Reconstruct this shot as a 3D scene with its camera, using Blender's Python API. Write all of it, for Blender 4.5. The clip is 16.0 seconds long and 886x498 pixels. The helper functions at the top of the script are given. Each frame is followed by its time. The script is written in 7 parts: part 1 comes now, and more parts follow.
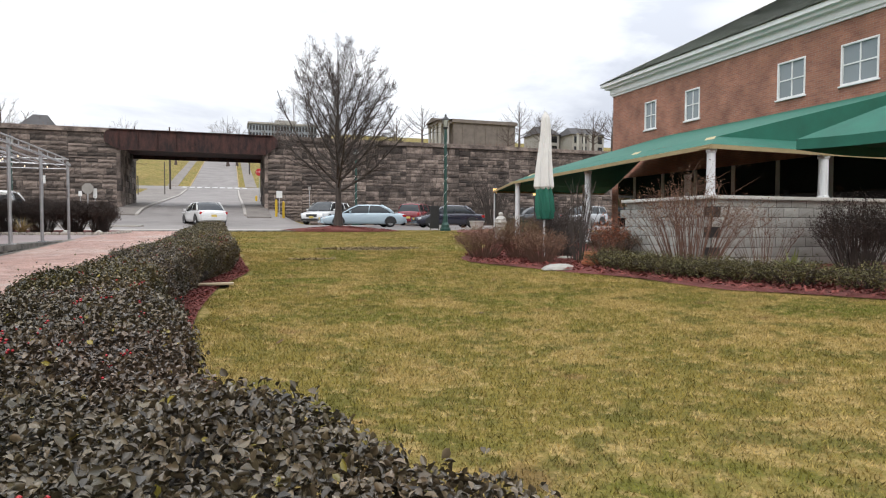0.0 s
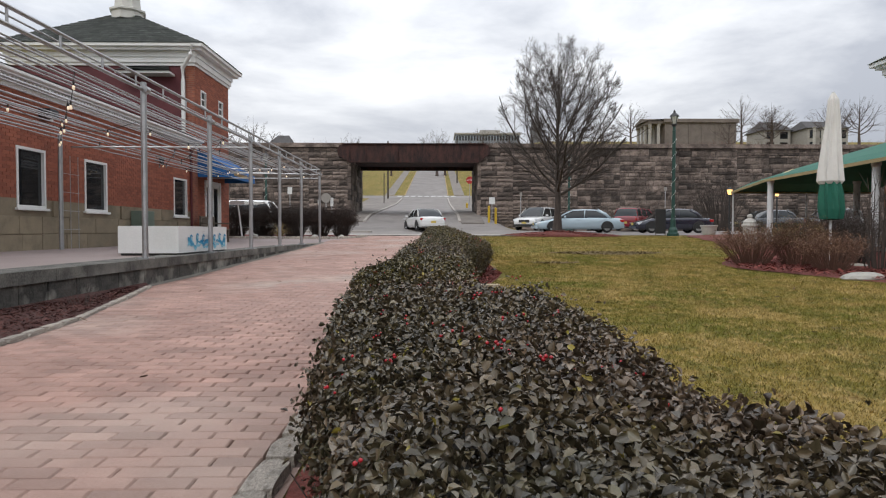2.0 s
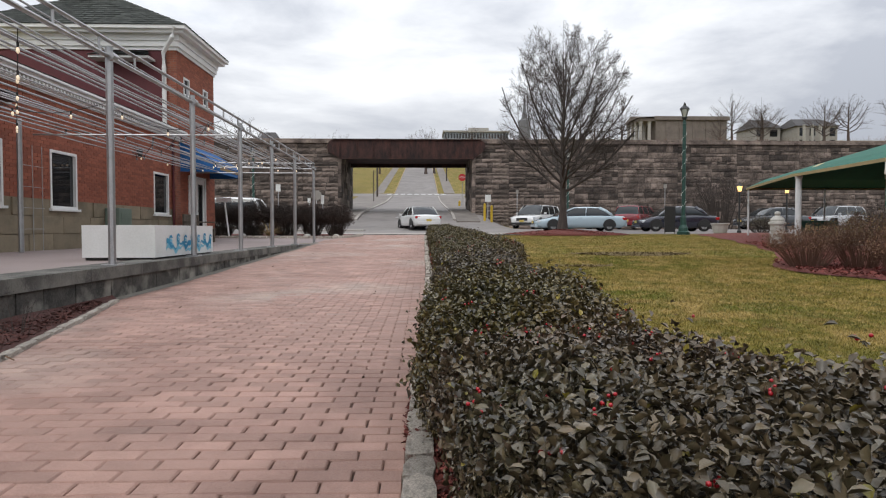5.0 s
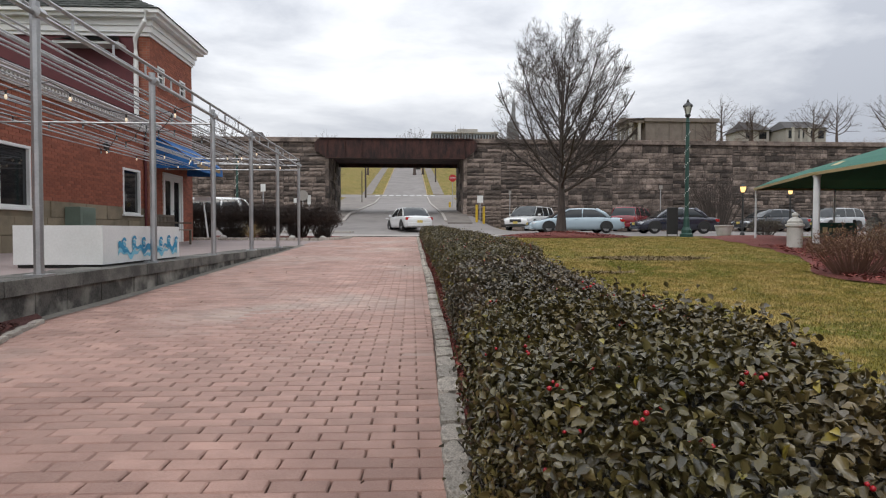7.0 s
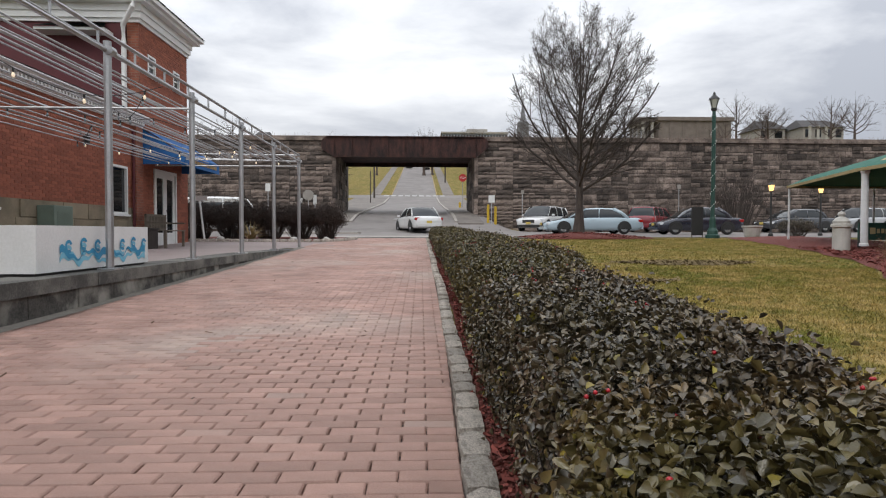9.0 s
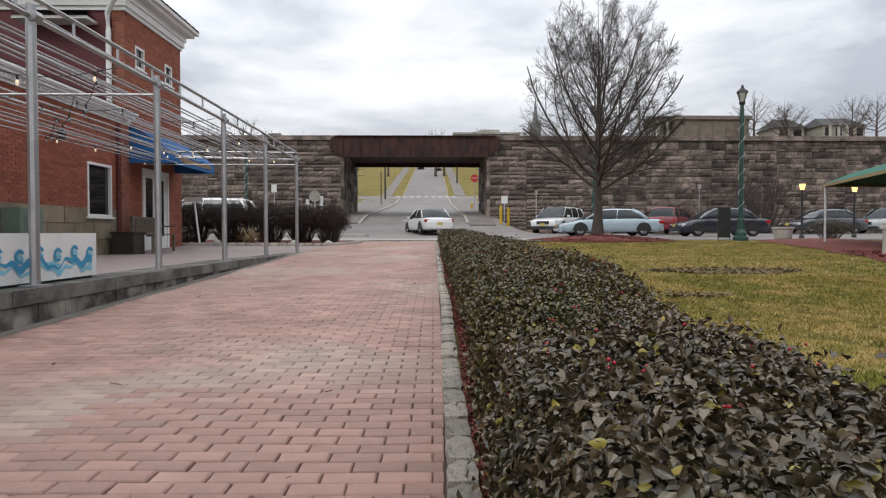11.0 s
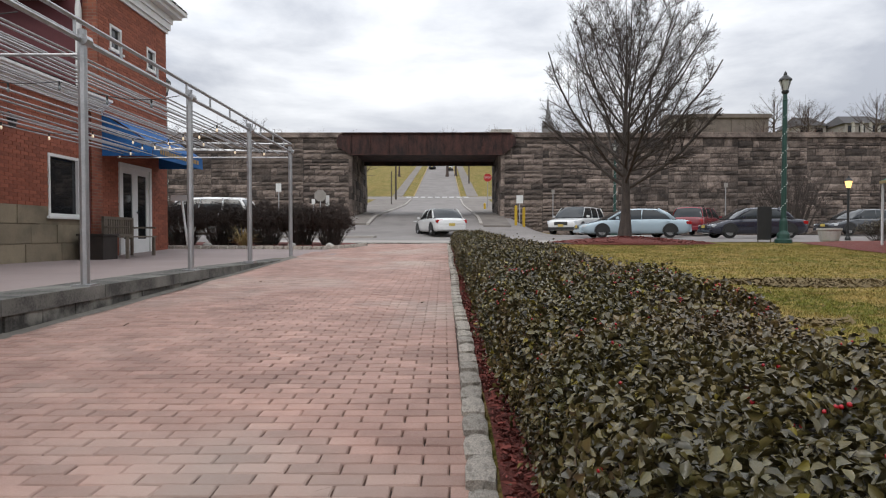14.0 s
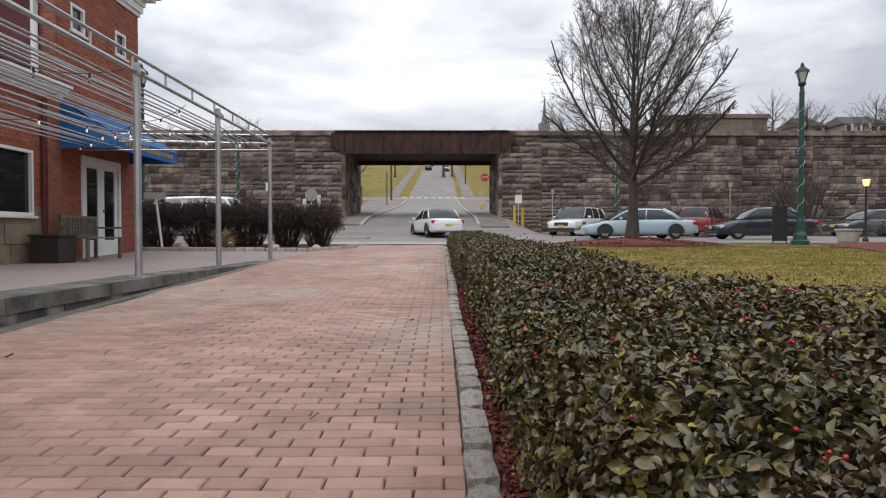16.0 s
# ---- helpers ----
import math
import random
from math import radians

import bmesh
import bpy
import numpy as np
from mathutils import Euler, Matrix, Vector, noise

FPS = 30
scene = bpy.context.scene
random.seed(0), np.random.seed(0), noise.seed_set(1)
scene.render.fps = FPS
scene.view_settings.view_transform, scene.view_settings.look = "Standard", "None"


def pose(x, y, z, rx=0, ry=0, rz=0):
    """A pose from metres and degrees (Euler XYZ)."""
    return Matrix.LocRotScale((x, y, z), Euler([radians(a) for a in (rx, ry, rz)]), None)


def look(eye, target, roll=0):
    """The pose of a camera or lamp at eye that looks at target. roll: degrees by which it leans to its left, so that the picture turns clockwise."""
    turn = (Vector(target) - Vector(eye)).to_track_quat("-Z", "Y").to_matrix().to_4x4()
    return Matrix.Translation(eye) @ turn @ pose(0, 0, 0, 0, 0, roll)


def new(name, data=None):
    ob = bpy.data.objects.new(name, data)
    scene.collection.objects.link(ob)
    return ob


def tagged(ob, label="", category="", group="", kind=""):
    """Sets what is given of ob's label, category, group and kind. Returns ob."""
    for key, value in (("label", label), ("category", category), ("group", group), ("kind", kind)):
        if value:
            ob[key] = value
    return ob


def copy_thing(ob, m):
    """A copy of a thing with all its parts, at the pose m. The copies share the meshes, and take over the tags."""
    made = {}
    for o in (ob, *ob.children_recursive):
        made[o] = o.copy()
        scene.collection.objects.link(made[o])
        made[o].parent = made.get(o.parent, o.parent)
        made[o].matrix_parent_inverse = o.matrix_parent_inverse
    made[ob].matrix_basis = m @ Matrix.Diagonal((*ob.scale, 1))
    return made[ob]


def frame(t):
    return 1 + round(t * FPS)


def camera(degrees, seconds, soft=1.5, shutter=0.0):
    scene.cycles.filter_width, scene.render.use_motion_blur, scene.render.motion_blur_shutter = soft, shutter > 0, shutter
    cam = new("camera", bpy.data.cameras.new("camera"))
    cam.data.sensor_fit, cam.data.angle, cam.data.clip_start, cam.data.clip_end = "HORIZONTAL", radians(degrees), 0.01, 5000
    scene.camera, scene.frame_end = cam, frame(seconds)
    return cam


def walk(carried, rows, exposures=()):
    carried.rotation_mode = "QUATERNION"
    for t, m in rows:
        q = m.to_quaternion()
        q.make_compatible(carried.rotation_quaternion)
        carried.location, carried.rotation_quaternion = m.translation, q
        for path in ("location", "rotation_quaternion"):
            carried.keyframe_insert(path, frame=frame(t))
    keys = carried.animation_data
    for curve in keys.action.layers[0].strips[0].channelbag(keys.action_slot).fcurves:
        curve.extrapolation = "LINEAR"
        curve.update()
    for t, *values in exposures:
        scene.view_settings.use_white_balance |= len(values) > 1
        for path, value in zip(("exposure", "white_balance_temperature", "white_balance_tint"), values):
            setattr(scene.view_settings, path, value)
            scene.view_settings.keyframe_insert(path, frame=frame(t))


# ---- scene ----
cam = camera(70.7, 16.0, soft=1.15)
PATH = [
    (0, (-1.213, -1.925, 0.487), (-0.574, -0.032, 0.408), 0.2),
    (0.5, (-1.457, -1.614, 0.455), (-0.964, 0.323, 0.394), 0.1),
    (1, (-1.676, -1.383, 0.434), (-1.421, 0.6, 0.372), 0.2),
    (1.5, (-1.887, -1.26, 0.415), (-1.8, 0.737, 0.355), 0.2),
    (2, (-2.031, -1.13, 0.381), (-2.011, 0.869, 0.323), 0.1),
    (2.5, (-2.178, -0.869, 0.39), (-2.172, 1.13, 0.328), 0.0),
    (3, (-2.276, -0.639, 0.397), (-2.281, 1.36, 0.335), 0.0),
    (3.5, (-2.383, -0.39, 0.384), (-2.396, 1.609, 0.32), 0.1),
    (4, (-2.456, -0.111, 0.383), (-2.472, 1.887, 0.318), 0.1),
    (4.5, (-2.521, 0.11, 0.395), (-2.53, 2.109, 0.333), 0.1),
    (5, (-2.564, 0.41, 0.394), (-2.502, 2.409, 0.331), 0.0),
    (7.5, (-2.741, 2.067, 0.397), (-2.64, 4.064, 0.34), 0.1),
    (8, (-2.734, 2.39, 0.399), (-2.643, 4.387, 0.341), 0.1),
    (8.5, (-2.714, 2.776, 0.395), (-2.632, 4.773, 0.339), 0.0),
    (9, (-2.723, 3.146, 0.398), (-2.652, 5.144, 0.343), 0.1),
    (11.5, (-2.591, 4.766, 0.456), (-2.569, 6.765, 0.407), 0.0),
    (12, (-2.602, 5.064, 0.447), (-2.59, 7.064, 0.4), 0.1),
    (12.5, (-2.613, 5.397, 0.478), (-2.61, 7.397, 0.428), 0.1),
    (13, (-2.601, 5.75, 0.428), (-2.607, 7.75, 0.379), 0.0),
    (13.5, (-2.605, 6.074, 0.444), (-2.618, 8.073, 0.395), -0.0),
    (14, (-2.623, 6.378, 0.483), (-2.628, 8.378, 0.434), 0.0),
    (14.5, (-2.606, 6.682, 0.483), (-2.605, 8.682, 0.435), 0.0),
    (15, (-2.614, 7.006, 0.489), (-2.62, 9.005, 0.441), -0.0),
    (15.5, (-2.646, 7.326, 0.507), (-2.639, 9.325, 0.459), -0.0),
    (16, (-2.617, 7.672, 0.47), (-2.61, 9.671, 0.425), 0.0),
]
walk(cam, [(t, look(eye, target, roll)) for t, eye, target, roll in PATH],
     exposures=((0.0, 0.45), (0.5, 0.22), (1.0, 0.05), (1.6, 0.0), (16.0, 0.0)))

# ---- light ----
world = bpy.data.worlds.new("overcast_sky")
scene.world = world
world.use_nodes = True
wn, wl = world.node_tree.nodes, world.node_tree.links
wn.clear()


def wnode(kind, **inputs):
    n = wn.new(kind)
    for k, v in inputs.items():
        n.inputs[k].default_value = v
    return n


w_out = wnode("ShaderNodeOutputWorld")
w_sky = wnode("ShaderNodeTexSky")
w_sky.sky_type, w_sky.sun_disc = "NISHITA", False
w_sky.sun_elevation, w_sky.sun_rotation = radians(38), radians(35)
w_sky.air_density, w_sky.dust_density = 1.0, 2.0
w_tc = wnode("ShaderNodeTexCoord")
w_map = wnode("ShaderNodeMapping", Scale=(1.0, 1.0, 3.2))
w_n1 = wnode("ShaderNodeTexNoise", Scale=2.3, Detail=8.0, Roughness=0.55, Distortion=0.25)
w_n2 = wnode("ShaderNodeTexNoise", Scale=1.1, Detail=4.0, Roughness=0.5)
w_cov = wn.new("ShaderNodeValToRGB")
w_cov.color_ramp.elements[0].position, w_cov.color_ramp.elements[0].color = 0.33, (0.55, 0.55, 0.55, 1)
w_cov.color_ramp.elements[1].position, w_cov.color_ramp.elements[1].color = 0.42, (1, 1, 1, 1)
w_col = wn.new("ShaderNodeValToRGB")
w_col.color_ramp.elements[0].position, w_col.color_ramp.elements[0].color = 0.39, (0.47, 0.50, 0.565, 1)
w_col.color_ramp.elements[1].position, w_col.color_ramp.elements[1].color = 0.66, (0.95, 0.97, 1.0, 1)
w_sep = wnode("ShaderNodeSeparateXYZ")
w_zen = wnode("ShaderNodeMapRange")
w_zen.inputs["From Min"].default_value, w_zen.inputs["From Max"].default_value = 0.12, 0.9
w_zen.inputs["To Min"].default_value, w_zen.inputs["To Max"].default_value = 1.04, 2.1
w_mul = wn.new("ShaderNodeVectorMath")
w_mul.operation = "SCALE"
w_mix = wn.new("ShaderNodeMix")
w_mix.data_type = "RGBA"
w_bg = wnode("ShaderNodeBackground", Strength=1.0)
w_skys = wn.new("ShaderNodeVectorMath")
w_skys.operation = "SCALE"
w_skys.inputs["Scale"].default_value = 0.12
wl.new(w_tc.outputs["Generated"], w_map.inputs["Vector"])
wl.new(w_map.outputs["Vector"], w_n1.inputs["Vector"])
wl.new(w_map.outputs["Vector"], w_n2.inputs["Vector"])
wl.new(w_n2.outputs["Fac"], w_cov.inputs["Fac"])
wl.new(w_n1.outputs["Fac"], w_col.inputs["Fac"])
wl.new(w_tc.outputs["Generated"], w_sep.inputs["Vector"])
wl.new(w_sep.outputs["Z"], w_zen.inputs["Value"])
wl.new(w_col.outputs["Color"], w_mul.inputs[0])
wl.new(w_zen.outputs["Result"], w_mul.inputs["Scale"])
wl.new(w_sky.outputs["Color"], w_skys.inputs[0])
wl.new(w_cov.outputs["Color"], w_mix.inputs["Factor"])
wl.new(w_skys.outputs["Vector"], w_mix.inputs["A"])
wl.new(w_mul.outputs["Vector"], w_mix.inputs["B"])
wl.new(w_mix.outputs["Result"], w_bg.inputs["Color"])
wl.new(w_bg.outputs["Background"], w_out.inputs["Surface"])
sun = new("sun", bpy.data.lights.new("sun", "SUN"))
sun.data.energy, sun.data.angle, sun.data.color = 0.9, radians(25), (1.0, 0.96, 0.9)
sun.matrix_basis = look((-20, -35, 40), (0, 0, 0))

# ---- materials ----
MATS = {}


def mat(name, c1, c2=None, scale=6.0, rough=0.8, bump=0.2, fine=60.0, metal=0.0, rand=0.0, isl=0.0, spec=0.5, contrast=1.0, stretch=(1, 1, 1), dist=0.02, stain=None, coat=0.0):
    """Two-scale procedural surface: c1 to c2 by a coarse noise, broken up by a fine one, with relief."""
    if name in MATS:
        return MATS[name]
    m = bpy.data.materials.new(name)
    m.use_nodes = True
    n, l = m.node_tree.nodes, m.node_tree.links
    b = n["Principled BSDF"]
    c2 = c2 or tuple(c * 0.75 for c in c1)
    tc = n.new("ShaderNodeTexCoord")
    mp = n.new("ShaderNodeMapping")
    mp.inputs["Scale"].default_value = stretch
    a = n.new("ShaderNodeTexNoise")
    a.inputs["Scale"].default_value, a.inputs["Detail"].default_value, a.inputs["Roughness"].default_value = scale, 6, 0.6
    f = n.new("ShaderNodeTexNoise")
    f.inputs["Scale"].default_value, f.inputs["Detail"].default_value, f.inputs["Roughness"].default_value = fine, 4, 0.7
    l.new(tc.outputs["Object"], mp.inputs["Vector"])
    l.new(mp.outputs["Vector"], a.inputs["Vector"])
    l.new(mp.outputs["Vector"], f.inputs["Vector"])
    mean = n.new("ShaderNodeMix")
    mean.inputs["Factor"].default_value = 0.4
    l.new(a.outputs["Fac"], mean.inputs["A"])
    l.new(f.outputs["Fac"], mean.inputs["B"])
    ramp = n.new("ShaderNodeMapRange")
    half = 0.17 / contrast
    ramp.inputs["From Min"].default_value, ramp.inputs["From Max"].default_value = 0.5 - half, 0.5 + half
    l.new(mean.outputs["Result"], ramp.inputs["Value"])
    mix = n.new("ShaderNodeMix")
    mix.data_type = "RGBA"
    mix.inputs["A"].default_value, mix.inputs["B"].default_value = (*c1, 1), (*c2, 1)
    l.new(ramp.outputs["Result"], mix.inputs["Factor"])
    col = mix.outputs["Result"]
    if stain:
        s = n.new("ShaderNodeTexNoise")
        s.inputs["Scale"].default_value, s.inputs["Detail"].default_value = stain[1], 5
        l.new(tc.outputs["Object"], s.inputs["Vector"])
        r = n.new("ShaderNodeMapRange")
        r.inputs["From Min"].default_value, r.inputs["From Max"].default_value = 0.5, 0.68
        r.inputs["To Max"].default_value = stain[2]
        l.new(s.outputs["Fac"], r.inputs["Value"])
        mx = n.new("ShaderNodeMix")
        mx.data_type = "RGBA"
        mx.inputs["B"].default_value = (*stain[0], 1)
        l.new(r.outputs["Result"], mx.inputs["Factor"])
        l.new(col, mx.inputs["A"])
        col = mx.outputs["Result"]
    if rand or isl:
        src = n.new("ShaderNodeObjectInfo" if rand else "ShaderNodeNewGeometry")
        hsv = n.new("ShaderNodeHueSaturation")
        mr = n.new("ShaderNodeMapRange")
        k = rand or isl
        mr.inputs["To Min"].default_value, mr.inputs["To Max"].default_value = 1 - k, 1 + k
        l.new(src.outputs["Random" if rand else "Random Per Island"], mr.inputs["Value"])
        l.new(mr.outputs["Result"], hsv.inputs["Value"])
        l.new(col, hsv.inputs["Color"])
        col = hsv.outputs["Color"]
    l.new(col, b.inputs["Base Color"])
    rr = n.new("ShaderNodeMapRange")
    rr.inputs["To Min"].default_value, rr.inputs["To Max"].default_value = max(0.02, rough - 0.08), min(1, rough + 0.08)
    l.new(f.outputs["Fac"], rr.inputs["Value"])
    l.new(rr.outputs["Result"], b.inputs["Roughness"])
    b.inputs["Metallic"].default_value = metal
    b.inputs["Specular IOR Level"].default_value = spec
    b.inputs["Coat Weight"].default_value = coat
    if bump:
        bp = n.new("ShaderNodeBump")
        bp.inputs["Strength"].default_value, bp.inputs["Distance"].default_value = bump, dist
        l.new(mean.outputs["Result"], bp.inputs["Height"])
        l.new(bp.outputs["Normal"], b.inputs["Normal"])
    MATS[name] = m
    return m


def glass_mat(name, tint, rough=0.03):
    if name not in MATS:
        m = bpy.data.materials.new(name)
        m.use_nodes = True
        b = m.node_tree.nodes["Principled BSDF"]
        b.inputs["Base Color"].default_value = (*tint, 1)
        b.inputs["Roughness"].default_value = rough
        b.inputs["Specular IOR Level"].default_value = 0.6
        MATS[name] = m
    return MATS[name]


def glow_mat(name, col, strength):
    m = bpy.data.materials.new(name)
    m.use_nodes = True
    b = m.node_tree.nodes["Principled BSDF"]
    b.inputs["Base Color"].default_value = (*col, 1)
    b.inputs["Emission Color"].default_value = (*col, 1)
    b.inputs["Emission Strength"].default_value = strength
    return m


def brick_mat(name, c1, c2, mortar, length=0.21, course=0.068, axis="yz"):
    """Coursed brickwork on an upright wall that runs along x or y."""
    m = bpy.data.materials.new(name)
    m.use_nodes = True
    n, l = m.node_tree.nodes, m.node_tree.links
    b = n["Principled BSDF"]
    tc, sp, cb = n.new("ShaderNodeTexCoord"), n.new("ShaderNodeSeparateXYZ"), n.new("ShaderNodeCombineXYZ")
    l.new(tc.outputs["Object"], sp.inputs["Vector"])
    add = n.new("ShaderNodeMath")
    l.new(sp.outputs["X"], add.inputs[0])
    l.new(sp.outputs["Y"], add.inputs[1])
    l.new(add.outputs["Value"], cb.inputs["X"])
    l.new(sp.outputs["Z"], cb.inputs["Y"])
    t = n.new("ShaderNodeTexBrick")
    t.inputs["Color1"].default_value, t.inputs["Color2"].default_value, t.inputs["Mortar"].default_value = (*c1, 1), (*c2, 1), (*mortar, 1)
    t.inputs["Scale"].default_value = 1.0
    t.inputs["Brick Width"].default_value, t.inputs["Row Height"].default_value = length, course
    t.inputs["Mortar Size"].default_value, t.inputs["Mortar Smooth"].default_value, t.inputs["Bias"].default_value = 0.006, 0.3, 0.1
    l.new(cb.outputs["Vector"], t.inputs["Vector"])
    no = n.new("ShaderNodeTexNoise")
    no.inputs["Scale"].default_value, no.inputs["Detail"].default_value = 1.3, 8
    l.new(tc.outputs["Object"], no.inputs["Vector"])
    hs, mr = n.new("ShaderNodeHueSaturation"), n.new("ShaderNodeMapRange")
    mr.inputs["From Min"].default_value, mr.inputs["From Max"].default_value = 0.3, 0.7
    mr.inputs["To Min"].default_value, mr.inputs["To Max"].default_value = 0.72, 1.25
    l.new(no.outputs["Fac"], mr.inputs["Value"])
    l.new(mr.outputs["Result"], hs.inputs["Value"])
    l.new(t.outputs["Color"], hs.inputs["Color"])
    l.new(hs.outputs["Color"], b.inputs["Base Color"])
    bp = n.new("ShaderNodeBump")
    bp.inputs["Strength"].default_value, bp.inputs["Distance"].default_value, bp.invert = 0.7, 0.01, True
    l.new(t.outputs["Fac"], bp.inputs["Height"])
    l.new(bp.outputs["Normal"], b.inputs["Normal"])
    b.inputs["Roughness"].default_value = 0.85
    MATS[name] = m
    return m


def lawn_mat(name, gain=1.0, isl=0.0):
    """Dormant turf: green and straw drifts at three sizes with thin worn spots."""
    m = bpy.data.materials.new(name)
    m.use_nodes = True
    n, l = m.node_tree.nodes, m.node_tree.links
    b = n["Principled BSDF"]
    tc = n.new("ShaderNodeTexCoord")
    col = None
    for scale, lo, hi, c, amount in ((0.0, 0, 1, (0.160, 0.126, 0.031), 1.0), (0.22, 0.44, 0.58, (0.098, 0.104, 0.018), 0.9), (1.1, 0.47, 0.58, (0.26, 0.185, 0.066), 0.85),
                                     (3.2, 0.50, 0.60, (0.094, 0.088, 0.020), 0.8), (9.0, 0.52, 0.62, (0.33, 0.24, 0.10), 0.7), (1.9, 0.60, 0.68, (0.17, 0.10, 0.045), 0.6), (40.0, 0.5, 0.64, (0.06, 0.054, 0.016), 0.6)):
        rgb = (*[v * gain for v in c], 1)
        if col is None:
            first = n.new("ShaderNodeRGB")
            first.outputs[0].default_value = rgb
            col = first.outputs[0]
            continue
        t = n.new("ShaderNodeTexNoise")
        t.inputs["Scale"].default_value, t.inputs["Detail"].default_value, t.inputs["Roughness"].default_value = scale, 7, 0.62
        l.new(tc.outputs["Object"], t.inputs["Vector"])
        r = n.new("ShaderNodeMapRange")
        r.inputs["From Min"].default_value, r.inputs["From Max"].default_value, r.inputs["To Max"].default_value = lo, hi, amount
        l.new(t.outputs["Fac"], r.inputs["Value"])
        x = n.new("ShaderNodeMix")
        x.data_type = "RGBA"
        x.inputs["B"].default_value = rgb
        l.new(r.outputs["Result"], x.inputs["Factor"])
        l.new(col, x.inputs["A"])
        col = x.outputs["Result"]
    if isl:
        geo, hsv, mr = n.new("ShaderNodeNewGeometry"), n.new("ShaderNodeHueSaturation"), n.new("ShaderNodeMapRange")
        mr.inputs["To Min"].default_value, mr.inputs["To Max"].default_value = 1 - isl, 1 + isl
        l.new(geo.outputs["Random Per Island"], mr.inputs["Value"])
        l.new(mr.outputs["Result"], hsv.inputs["Value"])
        l.new(col, hsv.inputs["Color"])
        col = hsv.outputs["Color"]
    else:
        bump, t = n.new("ShaderNodeBump"), n.new("ShaderNodeTexNoise")
        t.inputs["Scale"].default_value, t.inputs["Detail"].default_value = 35, 6
        bump.inputs["Strength"].default_value, bump.inputs["Distance"].default_value = 0.8, 0.03
        l.new(tc.outputs["Object"], t.inputs["Vector"])
        l.new(t.outputs["Fac"], bump.inputs["Height"])
        l.new(bump.outputs["Normal"], b.inputs["Normal"])
    l.new(col, b.inputs["Base Color"])
    b.inputs["Roughness"].default_value, b.inputs["Specular IOR Level"].default_value = 0.9, 0.12
    return m


GRASS = lawn_mat("dormant_grass", 1.2)
BLADES = lawn_mat("grass_blades", 1.45, 0.5)
ASPHALT = mat("worn_asphalt", (0.18, 0.163, 0.153), (0.26, 0.236, 0.222), 0.35, 0.85, 0.3, 90, contrast=1.3, stain=((0.15, 0.137, 0.13), 0.8, 0.5))
CONCRETE = mat("pale_concrete", (0.33, 0.302, 0.274), (0.41, 0.373, 0.335), 0.9, 0.85, 0.25, 70, stain=((0.22, 0.2, 0.18), 0.6, 0.6))
PATIO = mat("patio_paving", (0.24, 0.19, 0.18), (0.31, 0.25, 0.235), 0.8, 0.75, 0.2, 80)
LEDGE = mat("weathered_ledge_concrete", (0.085, 0.08, 0.07), (0.032, 0.031, 0.028), 5.0, 0.9, 0.9, 45, contrast=2.2, stain=((0.33, 0.32, 0.28), 3.0, 0.8))
LEDGETOP = mat("ledge_coping", (0.15, 0.145, 0.128), (0.06, 0.058, 0.052), 4.0, 0.9, 0.8, 50, contrast=2.2, stain=((0.27, 0.26, 0.23), 1.2, 0.7))
PAVER = mat("brick_paver", (0.43, 0.262, 0.210), (0.29, 0.172, 0.138), 2.2, 0.62, 0.8, 170, isl=0.16, contrast=1.8, stain=((0.42, 0.335, 0.285), 0.45, 0.8))
PAVER1 = mat("brick_paver_single", (0.43, 0.262, 0.210), (0.29, 0.172, 0.138), 2.2, 0.62, 0.8, 170, rand=0.16, contrast=1.8, stain=((0.42, 0.335, 0.285), 0.45, 0.8))
JOINT = mat("paver_joint_sand", (0.075, 0.052, 0.043), (0.12, 0.085, 0.07), 8, 0.95, 0.3, 120)
GRANITE = mat("granite_block", (0.62, 0.56, 0.49), (0.36, 0.318, 0.27), 16, 0.85, 1.0, 90, rand=0.2, contrast=2.2, stain=((0.20, 0.175, 0.145), 5, 0.7))
MULCH = mat("red_mulch", (0.23, 0.06, 0.045), (0.10, 0.028, 0.022), 14, 0.95, 1.0, 70, contrast=1.5, dist=0.05)
CHIP = mat("red_mulch_chips", (0.22, 0.055, 0.042), (0.11, 0.03, 0.024), 10, 0.9, 0.2, 60, isl=0.5)
STONE = mat("railway_ashlar", (0.225, 0.178, 0.150), (0.056, 0.042, 0.035), 1.3, 0.9, 1.0, 9, isl=0.62, contrast=1.7, stain=((0.042, 0.032, 0.027), 0.3, 0.75), dist=0.08)
STONE1 = mat("railway_ashlar_block", (0.225, 0.178, 0.150), (0.056, 0.042, 0.035), 1.3, 0.9, 1.0, 9, rand=0.62, contrast=1.7, stain=((0.042, 0.032, 0.027), 0.3, 0.75), dist=0.08)
STONEGAP = mat("railway_mortar", (0.05, 0.045, 0.042), (0.03, 0.027, 0.025), 3, 0.95, 0.4, 30)
RUST = mat("rusted_girder", (0.075, 0.030, 0.023), (0.018, 0.010, 0.010), 1.6, 0.8, 0.5, 22, contrast=2.2, metal=0.2, stretch=(1.6, 1.6, 0.5))
BRICKW = brick_mat("building_brick", (0.33, 0.105, 0.058), (0.22, 0.07, 0.045), (0.24, 0.155, 0.115))
BRICKR = brick_mat("hall_brick", (0.36, 0.16, 0.10), (0.27, 0.115, 0.078), (0.30, 0.22, 0.17))
REDPAINT = mat("dark_red_paint", (0.12, 0.022, 0.028), (0.08, 0.016, 0.02), 3, 0.7, 0.2, 40)
